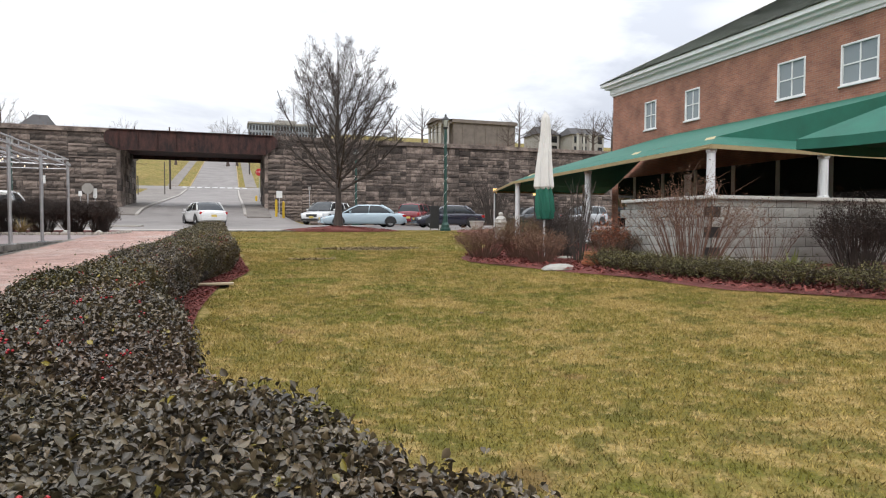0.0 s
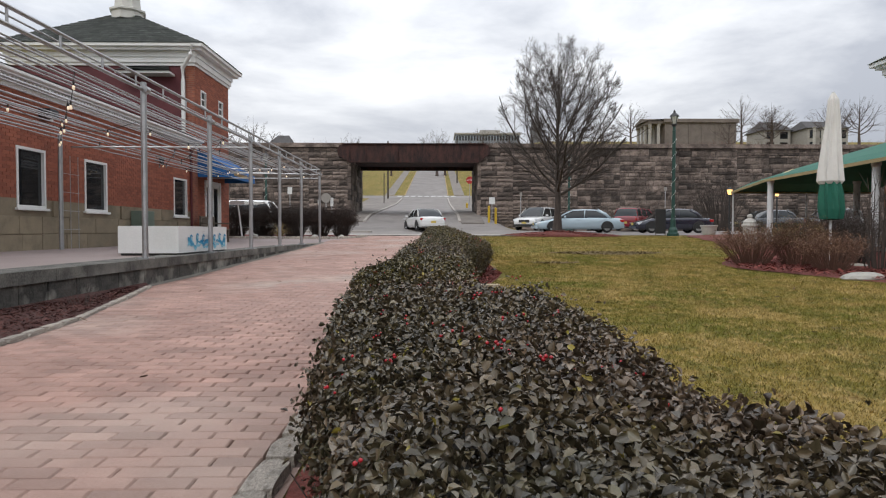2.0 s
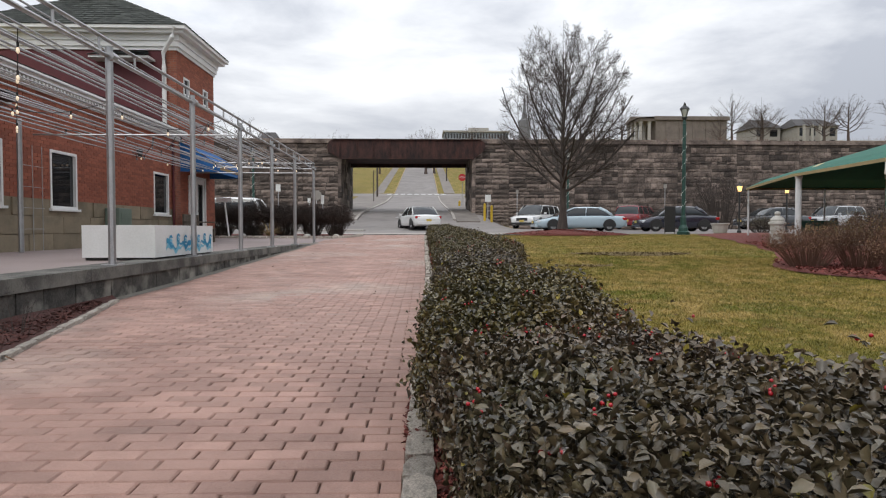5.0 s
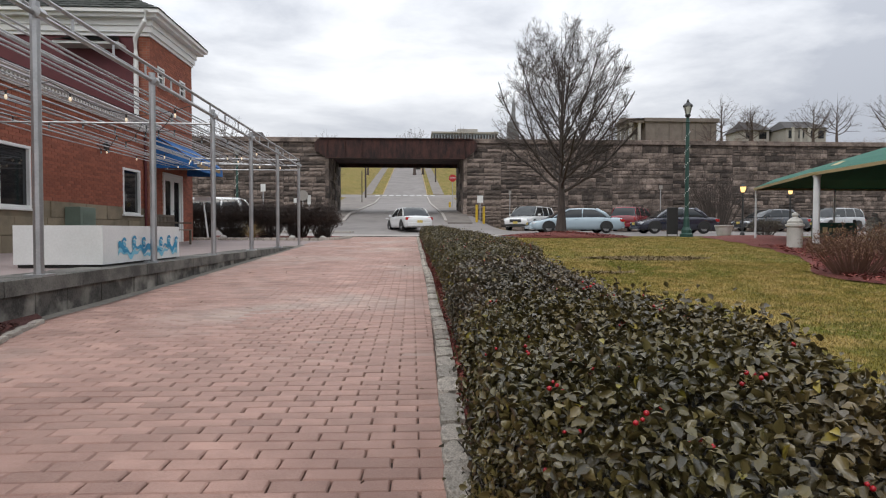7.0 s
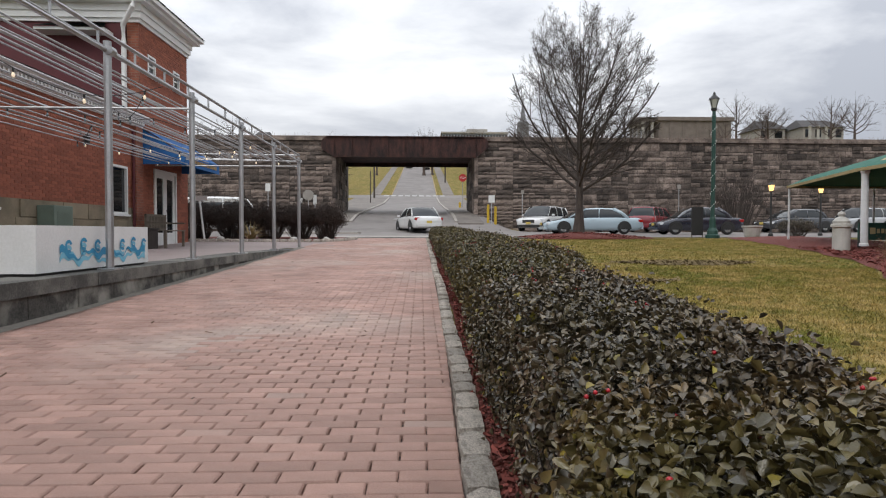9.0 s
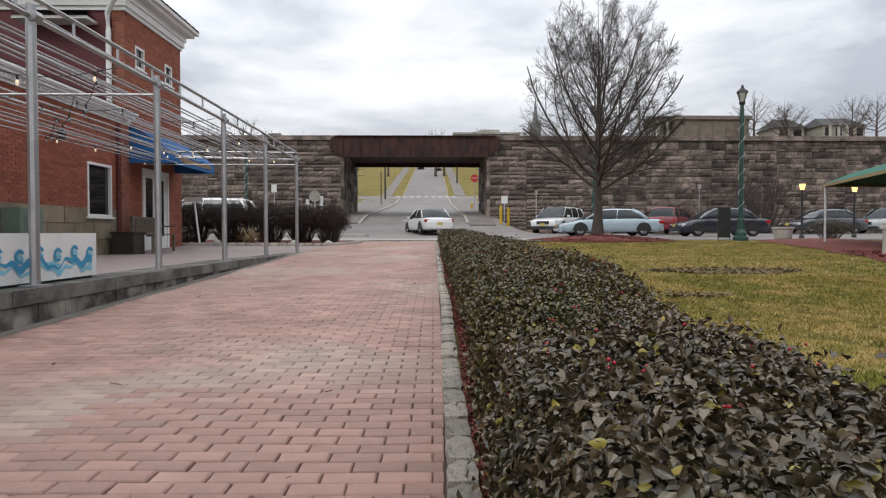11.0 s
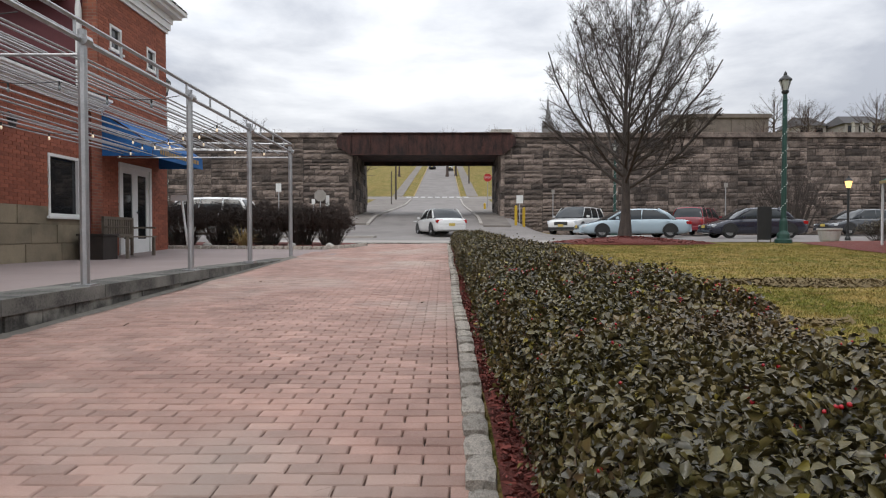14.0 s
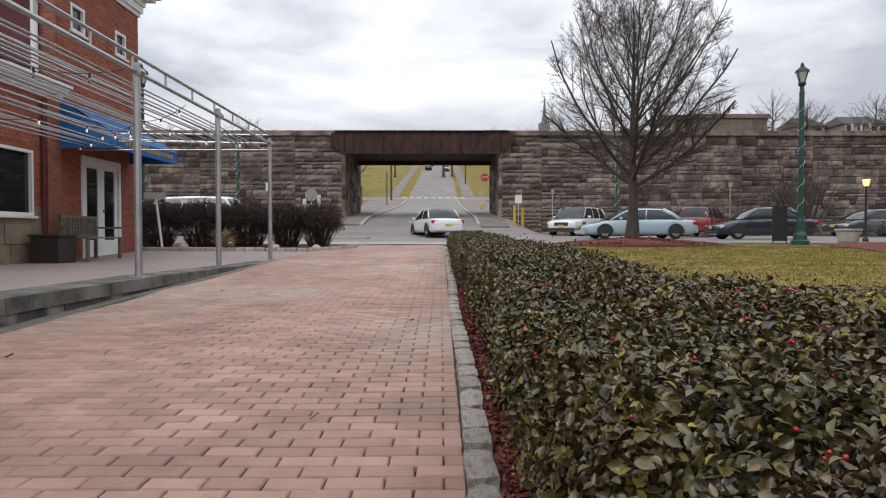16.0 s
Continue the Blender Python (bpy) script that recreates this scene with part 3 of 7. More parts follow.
def wall_openings(bm, x0, x1, y0, y1, z0, z1, holes):
    """A wall along y with rectangular openings (ya, yb, za, zb) right through it."""
    ys = sorted({y0, y1, *[h for o in holes for h in o[:2]]})
    zs = sorted({z0, z1, *[h for o in holes for h in o[2:]]})
    for a, b2 in zip(ys, ys[1:]):
        za = None
        for c, d in zip(zs, zs[1:]):
            open_ = any(o[0] <= a and b2 <= o[1] and o[2] <= c and d <= o[3] for o in holes)
            if not open_:
                box(bm, x0, x1, a, b2, c, d)
    bmesh.ops.remove_doubles(bm, verts=bm.verts, dist=0.0005)


def window_unit(parent, x, ya, yb, za, zb, side, glass, cols=1, rows=1, sill=True, mull=0.04):
    """A window in a wall along y; side +1 faces +x."""
    w = part("window", bmesh_frame(x, ya, yb, za, zb, side, 0.055), WHITE, parent, "white framed window")
    bm = bmesh.new()
    box(bm, x - 0.05 * side - 0.006, x - 0.05 * side + 0.006, ya + 0.05, yb - 0.05, za + 0.05, zb - 0.05)
    part("pane", bm, glass, w)
    for i in range(1, cols):
        bm = bmesh.new()
        y = ya + (yb - ya) * i / cols
        box(bm, x - 0.04 * side - 0.02, x - 0.04 * side + 0.02, y - mull / 2, y + mull / 2, za + 0.05, zb - 0.05)
        part("mullion", bm, WHITE, w)
    for i in range(1, rows):
        bm = bmesh.new()
        z = za + (zb - za) * i / rows
        box(bm, x - 0.04 * side - 0.024, x - 0.04 * side + 0.024, ya + 0.05, yb - 0.05, z - mull / 2, z + mull / 2)
        part("mullion", bm, WHITE, w)
    if sill:
        bm = bmesh.new()
        box(bm, min(x, x + 0.07 * side), max(x, x + 0.07 * side), ya - 0.05, yb + 0.05, za - 0.05, za, 0.008)
        part("sill", bm, WHITE, w)
    return w


def bmesh_frame(x, ya, yb, za, zb, side, w):
    bm = bmesh.new()
    a, b2 = sorted((x - 0.07 * side, x + 0.02 * side))
    box(bm, a, b2, ya, ya + w, za, zb)
    box(bm, a, b2, yb - w, yb, za, zb)
    box(bm, a, b2, ya + w, yb - w, za, za + w)
    box(bm, a, b2, ya + w, yb - w, zb - w, zb)
    return bm


house = thing("brick_building", (-13, 12, 0), "red brick building with stone base, white cornice and shingle roofs", "building")
WINS = [(11.0, 11.9), (13.33, 14.31), (18.2, 19.22)]
WZ = (0.82, 2.02)
bm = bmesh.new()
wall_openings(bm, BX - 0.3, BX, -6, 19.9, 1.0, 3.12, [(a, b2, 1.0, WZ[1]) for a, b2 in WINS])
part("wall", bm, BRICKW, house, "red brick wall")
base = bmesh.new()
wall_openings(base, BX - 0.3, BX + 0.004, -6, 19.9, -0.3, 1.0, [(a, b2, WZ[0], 1.0) for a, b2 in WINS])
stonebase = part("base_wall", base, BASESTONE, house, "buff stone base wall")
rnd = random.Random(2)
for row, (za, zb) in enumerate(((-0.05, 0.3), (0.3, 0.66), (0.66, 1.0))):
    y = 2.0
    while y < 19.9:
        w = min(rnd.uniform(0.6, 1.1), 19.9 - y)
        ya, yb = y, y + w
        y += w
        if zb > 0.8 and any(ya < b2 + 0.05 and yb > a - 0.05 for a, b2 in WINS):
            continue
        bm = bmesh.new()
        box(bm, BX, BX + 0.025 + 0.015 * rnd.random(), ya + 0.006, yb - 0.006, za + 0.006, zb - 0.006, 0.008)
        part("stone", bm, BASESTONE, stonebase)
for a, b2 in WINS:
    window_unit(house, BX, a, b2, *WZ, 1, DARKGLASS)
    bm = bmesh.new()
    box(bm, BX - 1.5, BX - 1.45, a - 0.3, b2 + 0.3, 0.3, 2.6)
    part("room_wall", bm, BLACK, house)
bm = bmesh.new()
vr = loft(bm, [[(BX + d, y, z) for d, z in ((-0.25, 3.1), (0.05, 3.1), (0.05, 3.16), (0.09, 3.16), (0.09, 3.26), (0.2, 3.26), (0.2, 3.31), (0.28, 3.33), (0.28, 3.38), (-0.25, 3.38), (-0.25, 3.1))] for y in (-6, 20.05)])
bm.faces.new(vr[1][:-1][::-1])
corn = part("cornice", bm, WHITE, house, "white moulded cornice")
bm = bmesh.new()
y = 4.0
while y < 19.8:
    box(bm, BX + 0.05, BX + 0.17, y, y + 0.06, 3.165, 3.255)
    y += 0.12
tagged(part("dentil_course", bm, WHITE, corn), kind="stuff")


def shingle_slope(bm, eave0, eave1, ridge0, ridge1, course=0.16, seed=1):
    """Overlapping shingle courses between an eave and a ridge."""
    rnd = random.Random(seed)
    e0, e1, r0, r1 = map(Vector, (eave0, eave1, ridge0, ridge1))
    nrm = (e1 - e0).cross(r0 - e0).normalized()
    if nrm.z < 0:
        nrm = -nrm
    n = max(2, int((r0 - e0).length / course))
    for i in range(n):
        a0, a1 = e0.lerp(r0, i / n), e1.lerp(r1, i / n)
        b0, b1 = e0.lerp(r0, (i + 1.15) / n), e1.lerp(r1, (i + 1.15) / n)
        m = max(1, int((a1 - a0).length / 0.28))
        for k in range(m):
            lo = nrm * (0.016 + 0.010 * rnd.random())
            s, t = max(0, (k + (i % 2) * 0.5) / m), min(1, (k + 0.97 + (i % 2) * 0.5) / m)
            if s >= t:
                continue
            bm.faces.new([bm.verts.new(p) for p in (a0.lerp(a1, s) + lo, a0.lerp(a1, t) + lo, b0.lerp(b1, t), b0.lerp(b1, s))])


bm = bmesh.new()
shingle_slope(bm, (BX + 0.25, -6, 3.39), (BX + 0.25, 19.75, 3.39), (-14.5, -6, 5.0), (-14.5, 19.75, 5.0))
poly(bm, [(BX + 0.25, -6, 3.38), (BX + 0.25, 19.75, 3.38), (-14.5, 19.75, 4.98), (-14.5, -6, 4.98)])
part("roof", bm, SHINGLE, house, "dark grey-green shingle roof")

# tower block
TY0, TY1, TX0, TX1 = 19.9, 23.25, -16.2, BX + 0.02
bm = bmesh.new()
TW = [(20.42, 20.92), (22.15, 22.63)]
DOOR = (20.72, 22.28)
wall_openings(bm, TX1 - 0.3, TX1, TY0, TY1, -0.2, 6.0, [(a, b2, 4.62, 5.18) for a, b2 in TW] + [(DOOR[0], DOOR[1], -0.2, 2.13)])
box(bm, TX0, TX1 - 0.3, TY1 - 0.3, TY1, -0.2, 6.0)
part("wall", bm, BRICKW, house, "red brick tower wall")
bm = bmesh.new()
box(bm, TX0, TX1 - 0.32, TY0, TY0 + 0.3, -0.2, 6.0)
part("wall", bm, REDPAINT, house, "dark red painted wall")
bm = bmesh.new()
box(bm, TX1 - 0.25, TX1 + 0.06, 19.55, 19.95, -0.1, 3.1)
part("pilaster", bm, BRICKW, house)
for a, b2 in TW:
    window_unit(house, TX1, a, b2, 4.62, 5.18, 1, DARKGLASS, 1, 2)
bm = bmesh.new()
loft(bm, [[(TX0 - d, TY0 - d, z), (TX1 + d, TY0 - d, z), (TX1 + d, TY1 + d, z), (TX0 - d, TY1 + d, z), (TX0 - d, TY0 - d, z)] for d, z in ((-0.1, 5.85), (0.05, 5.85), (0.05, 5.95), (0.1, 5.95), (0.1, 6.12), (0.14, 6.12), (0.14, 6.3), (0.32, 6.3), (0.32, 6.38), (0.42, 6.4), (0.42, 6.5), (-0.1, 6.5))])
tc = part("cornice", bm, WHITE, house, "white moulded tower cornice")
EX0, EX1, EY0, EY1 = TX0 - 0.44, TX1 + 0.44, TY0 - 0.44, TY1 + 0.44
RZ, AX, AY = 6.5, -13.1, (TY0 + TY1) / 2
bm = bmesh.new()
for a, b2 in (((EX1, EY0), (EX1, EY1)), ((EX0, EY0), (EX1, EY0)), ((EX0, EY0), (EX0, EY1)), ((EX0, EY1), (EX1, EY1))):
    ap = (AX, AY, 8.2)
    poly(bm, [(*a, RZ), (*b2, RZ), ap])
    e0, e1, r = Vector((*a, RZ)), Vector((*b2, RZ)), Vector(ap)
    for i in range(16):
        f0, f1 = i / 16, min(1, (i + 1.1) / 16)
        up = (r - (e0 + e1) / 2).cross(e1 - e0).normalized()
        if up.z < 0:
            up = -up
        m = max(1, int((1 - f0) * (e1 - e0).length / 0.3))
        for k in range(m):
            s, t = k / m + 0.004, (k + 1) / m - 0.004
            lo = up * (0.02 + 0.012 * rnd.random())
            poly(bm, [e0.lerp(r, f0).lerp(e1.lerp(r, f0), s) + lo, e0.lerp(r, f0).lerp(e1.lerp(r, f0), t) + lo, e0.lerp(r, f1).lerp(e1.lerp(r, f1), t) + up * 0.004, e0.lerp(r, f1).lerp(e1.lerp(r, f1), s) + up * 0.004])
roof = part("roof", bm, SHINGLE, house, "dark grey-green hipped shingle roof")
bm = bmesh.new()
lathe(bm, (AX, AY, 7.85), ((0.55, 0), (0.55, 0.25), (0.62, 0.3), (0.62, 0.36), (0.45, 0.42), (0.42, 0.95), (0.55, 1.0), (0.5, 1.1), (0.1, 1.7)), 8)
part("cupola", bm, CREAM, roof, "small white cupola")
# little hood on the painted wall
bm = bmesh.new()
box(bm, -12.5, -10.75, TY0 - 0.5, TY0, 5.5, 5.57)
part("hood_soffit", bm, WHITE, house)
bm = bmesh.new()
shingle_slope(bm, (-12.55, TY0 - 0.55, 5.58), (-10.7, TY0 - 0.55, 5.58), (-12.3, TY0, 5.84), (-10.95, TY0, 5.84), 0.12)
poly(bm, [(-12.55, TY0 - 0.55, 5.575), (-10.7, TY0 - 0.55, 5.575), (-10.95, TY0, 5.83), (-12.3, TY0, 5.83)])
part("hood", bm, SHINGLE, house)
bm = bmesh.new()
tube(bm, [(EX1 - 0.35, TY0 - 0.42, 6.45), (EX1 - 0.4, TY0 - 0.4, 6.15), (-10.45, TY0 - 0.12, 5.75), (-10.45, TY0 - 0.08, 5.3), (-10.45, TY0 - 0.08, 3.4)], 0.065, 10)
part("downpipe", bm, WHITE, house, "white downpipe")
bm = bmesh.new()
tube(bm, [(BX + 0.06, 19.45, 3.0), (BX + 0.06, 19.45, 0.0)], 0.035, 8)
part("downpipe", bm, REDPAINT, house)
# french doors
d0, d1 = DOOR
door = part("double_door", bmesh_frame(TX1 + 0.02, d0, d1, -0.1, 2.13, 1, 0.09), WHITE, house, "white glazed double door")
for a, b2 in ((d0 + 0.09, (d0 + d1) / 2), ((d0 + d1) / 2, d1 - 0.09)):
    bm = bmesh.new()
    x = TX1 - 0.03
    box(bm, x - 0.03, x + 0.03, a, a + 0.13, 0.0, 2.04)
    box(bm, x - 0.03, x + 0.03, b2 - 0.13, b2, 0.0, 2.04)
    box(bm, x - 0.03, x + 0.03, a + 0.13, b2 - 0.13, 0.0, 0.36)
    box(bm, x - 0.03, x + 0.03, a + 0.13, b2 - 0.13, 1.9, 2.04)
    leaf = part("door_leaf", bm, WHITE, door)
    bm = bmesh.new()
    box(bm, x - 0.01, x + 0.01, a + 0.13, b2 - 0.13, 0.36, 1.9)
    part("pane", bm, DARKGLASS, door)
bm = bmesh.new()
lathe(bm, (TX1 + 0.03, (d0 + d1) / 2 + 0.06, 0.97), ((0.02, 0), (0.03, 0.02), (0.02, 0.05)), 10)
part("door_knob", bm, BLACK, door)
# blue awning over the door
awn = thing("door_awning", (TX1, 21.5, 2.5), "blue canvas awning over the white double door", "awning")
ay0, ay1, az0, az1, axo = 19.95, 22.75, 2.42, 3.12, TX1 + 1.15
bm = bmesh.new()
N = 8
for i in range(N):
    f0, f1 = i / N, (i + 1) / N
    c = lambda f, y, sag: (TX1 + 0.01 + (axo - TX1) * f, y, az1 + (az0 - az1) * (f ** 1.15) - sag)
    poly(bm, [c(f0, ay0, 0), c(f1, ay0, 0), c(f1, (ay0 + ay1) / 2, 0.015), c(f0, (ay0 + ay1) / 2, 0.01)])
    poly(bm, [c(f0, (ay0 + ay1) / 2, 0.01), c(f1, (ay0 + ay1) / 2, 0.015), c(f1, ay1, 0), c(f0, ay1, 0)])
for y in (ay0, ay1):
    poly(bm, [(TX1 + 0.01, y, az1), (axo, y, az0), (TX1 + 0.01, y, az0)])
part("canopy", bm, BLUEC, awn)
bm = bmesh.new()
n = 14
for y in (ay0, ay1):
    poly(bm, [(TX1 + 0.01, y, az0), (axo, y, az0), (axo, y, az0 - 0.25), (TX1 + 0.01, y, az0 - 0.25)])
for i in range(n):
    ya, yb = ay0 + (ay1 - ay0) * i / n, ay0 + (ay1 - ay0) * (i + 1) / n
    poly(bm, [(axo, ya, az0), (axo, yb, az0), (axo + 0.012, yb, az0 - 0.27), (axo + 0.012, ya, az0 - 0.27)])
part("valance", bm, BLUEC, awn)
bm = bmesh.new()
rnd = random.Random(4)
y = ay0 + 0.35
while y < ay1 - 0.4:
    w = rnd.uniform(0.06, 0.13)
    box(bm, axo + 0.014, axo + 0.02, y, y + w, az0 - 0.17, az0 - 0.07)
    y += w + 0.04
part("lettering", bm, mat("faded_tan_print", (0.38, 0.27, 0.12), (0.3, 0.2, 0.1), 6, 0.8, 0, 40), awn, "faded tan printed bars")

# ---- pergola of galvanised pipe ----
perg = thing("pergola_frame", (-8, 12, 0), "bare galvanised pipe canopy frame over the patio", "canopy frame")
PXF, PXB = -5.98, -9.75
PY = [7.37, 9.81, 12.2, 14.63, 17.14, 20.0]
PZ = 2.27


def pipe(name, pts, r, parent=perg, m=GALV):
    bm = bmesh.new()
    tube(bm, pts, r, 8)
    return part(name, bm, m, parent, smooth=False)


for y in PY:
    p = pipe("post", [(PXF, y, -0.08 if y > 15 else -0.02), (PXF, y, PZ + 0.1)], 0.042)
    bm = bmesh.new()
    box(bm, PXF - 0.09, PXF + 0.09, y - 0.09, y + 0.09, -0.075 if y > 18 else (-0.03 if y > 15 else -0.005), -0.055 if y > 18 else 0.012)
    part("base_plate", bm, GALV, p)
    if y == PY[5]:
        pipe("rafter", [(PXF, y, PZ), (PXB, y, PZ + 0.05)], 0.013)
    pipe("bracket", [(PXF + 0.03, y - 0.05, PZ), (PXF + 0.03, y + 0.05, PZ)], 0.05, p)
for i, y in enumerate((12.2, 20.0)):
    pipe("tie_bar", [(PXF, y, 2.14), (PXB, y, 2.14)], 0.016)
    if y < 19:
        pipe("back_post", [(PXB, y - 0.4, -0.02), (PXB, y - 0.4, PZ + 0.1)], 0.045)
pipe("rail", [(PXF, 0.0, PZ), (PXF, PY[-1] + 0.05, PZ)], 0.024)
pipe("rail", [(PXF, 0.0, PZ + 0.17), (PXF, PY[-1] + 0.05, PZ + 0.17)], 0.022)
y = 0.6
while y < 20:
    pipe("strut", [(PXF, y, PZ), (PXF, y, PZ + 0.17)], 0.014)
    y += 0.82
rnd = random.Random(23)
for i in range(1, 27):
    x = PXF + (PXB - PXF) * (i + rnd.uniform(-0.2, 0.2)) / 27
    z = PZ + rnd.uniform(0.0, 0.2)
    bow = [(x + rnd.uniform(-0.05, 0.05), y, z + rnd.uniform(-0.03, 0.03) - 0.02 * k) for k, y in enumerate((0.0, 4.5, 9.0, 13.5, 20.05))]
    pipe("purlin", bow, 0.011 + 0.004 * (i % 4 == 0))
pipe("end_rail", [(PXF, 20.05, PZ), (PXB, 20.05, PZ + 0.1)], 0.02)
pipe("end_rail", [(PXF, 20.05, PZ + 0.17), (PXB, 20.05, PZ + 0.2)], 0.02)

# string lights sagging under the frame
for k, (ya, yb, xa, xb) in enumerate(((6.5, 11.5, -6.4, -9.6), (11.5, 7.0, -6.1, -9.8), (11.5, 16.0, -6.3, -9.7), (16.0, 19.8, -9.7, -6.1), (16.5, 20.3, -6.2, -10.0), (12.3, 14.6, -9.4, -6.1))):
    st = thing("string_lights", ((xa + xb) / 2, (ya + yb) / 2, PZ), "black cord with small warm bulbs hung under the pipes", "string lights", "string lights")
    n = 8
    pts = []
    for i in range(n * 3 + 1):
        f = i / (n * 3)
        pts.append((xa + (xb - xa) * f, ya + (yb - ya) * f, PZ + 0.02 - 0.28 * math.sin(math.pi * ((f * 3) % 1)) * (0.6 + 0.4 * math.sin(k + f))))
    pipe("cord", pts, 0.005, st, BLACK)
    for i in range(1, n * 3, 3):
        bm = bmesh.new()
        x, y, z = pts[i]
        lathe(bm, (x, y, z - 0.05), ((0.012, 0), (0.014, 0.05)), 6)
        s = part("socket", bm, BLACK, st)
        bm = bmesh.new()
        lathe(bm, (x, y, z - 0.12), ((0.004, 0.01), (0.016, 0.025), (0.018, 0.04), (0.01, 0.07)), 8)
        part("bulb", bm, BULB if (i + k) % 3 else GREYGLASS, st, smooth=True)

# ---- patio things ----
PLW = mat("scuffed_white_paint", (0.78, 0.79, 0.78), (0.64, 0.65, 0.63), 2.5, 0.6, 0.15, 40)
WAVE1, WAVE2 = mat("blue_wave_paint", (0.03, 0.22, 0.42), (0.05, 0.32, 0.5), 6, 0.7, 0.05, 40), mat("pale_wave_paint", (0.16, 0.46, 0.62), (0.25, 0.55, 0.68), 6, 0.7, 0.05, 40)
pl = thing("planter_box", (-6.55, 9.9, 0), "long white wooden planter box painted with blue waves", "planter")
x0, x1, y0, y1, zt = -7.05, -6.1, 8.75, 11.0, 0.45
bm = bmesh.new()
box(bm, x0, x1, y0, y0 + 0.04, 0.02, zt); box(bm, x0, x1, y1 - 0.04, y1, 0.02, zt)
box(bm, x0, x0 + 0.04, y0 + 0.04, y1 - 0.04, 0.02, zt); box(bm, x1 - 0.04, x1, y0 + 0.04, y1 - 0.04, 0.02, zt)
box(bm, x0 + 0.04, x1 - 0.04, y0 + 0.04, y1 - 0.04, 0.02, zt - 0.08)
bmesh.ops.remove_doubles(bm, verts=bm.verts, dist=0.0005)
part("box", bm, PLW, pl)
bm = bmesh.new()
box(bm, x0 + 0.03, x1 - 0.03, y0 + 0.03, y1 - 0.03, -0.015, 0.02)
part("plinth", bm, BLACK, pl)
for layer, m, zo in ((0, WAVE2, 0.10), (1, WAVE1, 0.15)):
    bm = bmesh.new()
    n = 70
    lo, hi = [], []
    for i in range(n + 1):
        f = i / n
        y = y0 + 0.35 + (y1 - y0 - 0.45) * f
        c = zo + 0.035 * math.sin(f * 25 + layer) + 0.02 * math.sin(f * 61)
        w = 0.05 + 0.03 * math.sin(f * 13 + 2 * layer)
        lo.append((x1 + 0.004 + 0.003 * layer, y, c)); hi.append((x1 + 0.004 + 0.003 * layer, y, c + abs(w)))
    for i in range(n):
        poly(bm, [lo[i], lo[i + 1], hi[i + 1], hi[i]])
    for k in range(7):
        y, z, r = y0 + 0.5 + k * 0.27, zo + 0.10 + 0.02 * (k % 2), 0.065
        ring = [(x1 + 0.005 + 0.003 * layer, y + r * math.cos(a), z + r * math.sin(a)) for a in np.linspace(0.4, 5.4, 14)]
        inner = [(x1 + 0.005 + 0.003 * layer, y + r * 0.5 * math.cos(a), z + r * 0.5 * math.sin(a)) for a in np.linspace(0.4, 5.4, 14)]
        for i in range(13):
            poly(bm, [ring[i], ring[i + 1], inner[i + 1], inner[i]])
    part("painted_wave", bm, m, pl, "painted blue wave")

UTIL = mat("grey_green_enamel", (0.16, 0.21, 0.17), (0.12, 0.16, 0.13), 4, 0.5, 0.1, 50)
ub = thing("utility_cabinet", (-9.85, 15.75, 0), "grey-green metal utility cabinet against the wall", "cabinet")
bm = bmesh.new()
box(bm, -10.08, -9.75, 15.4, 16.05, -0.01, 0.9, 0.015)
part("body", bm, UTIL, ub)
for i in range(6):
    bm = bmesh.new()
    box(bm, -9.75, -9.738, 15.5, 15.95, 0.5 + i * 0.05, 0.525 + i * 0.05)
    part("louvre", bm, UTIL, ub)
st = thing("small_stool", (-9.7, 14.9, 0), "small grey plastic stool by the wall", "stool")
bm = bmesh.new()
box(bm, -9.85, -9.5, 14.7, 15.1, 0.3, 0.38, 0.02)
part("seat", bm, CREAM, st)
for dx in (-9.82, -9.58):
    for dy in (14.74, 15.0):
        bm = bmesh.new()
        box(bm, dx, dx + 0.06, dy, dy + 0.06, -0.02, 0.3)
        part("leg", bm, CREAM, st)

WOOD = mat("grey_weathered_wood", (0.20, 0.165, 0.13), (0.11, 0.09, 0.07), 6, 0.85, 0.3, 60, stretch=(1, 6, 6), rand=0.12)
be = thing("garden_bench", (-9.7, 20.1, 0), "grey weathered wooden bench with slatted back", "bench")
for i in range(4):
    bm = bmesh.new()
    box(bm, -9.35 - i * 0.12, -9.25 - i * 0.12, 19.5, 20.75, 0.4, 0.43, 0.005)
    part("seat_slat", bm, WOOD, be)
for y in np.linspace(19.55, 20.7, 13):
    bm = bmesh.new()
    box(bm, -9.83, -9.8, y - 0.025, y + 0.025, 0.48, 0.8)
    part("back_slat", bm, WOOD, be)
for z in (0.45, 0.82):
    bm = bmesh.new()
    box(bm, -9.84, -9.79, 19.5, 20.75, z - 0.03, z + 0.03, 0.006)
    part("back_rail", bm, WOOD, be)
for y in (19.5, 20.69):
    for x in (-9.34, -9.84):
        bm = bmesh.new()
        box(bm, x, x + 0.06, y, y + 0.06, -0.07, 0.4 if x > -9.5 else 0.85, 0.005)
        part("leg", bm, WOOD, be)
    bm = bmesh.new()
    box(bm, -9.84, -9.26, y, y + 0.06, 0.6, 0.64, 0.006)
    part("armrest", bm, WOOD, be)
bi = thing("storage_bin", (-9.6, 19.05, 0), "low dark wooden storage bin beside the bench", "bin")
bm = bmesh.new()
box(bm, -9.95, -9.45, 18.85, 19.4, -0.05, 0.44, 0.01)
part("body", bm, mat("dark_stained_wood", (0.035, 0.025, 0.02), (0.02, 0.015, 0.012), 6, 0.7, 0.3, 50), bi)
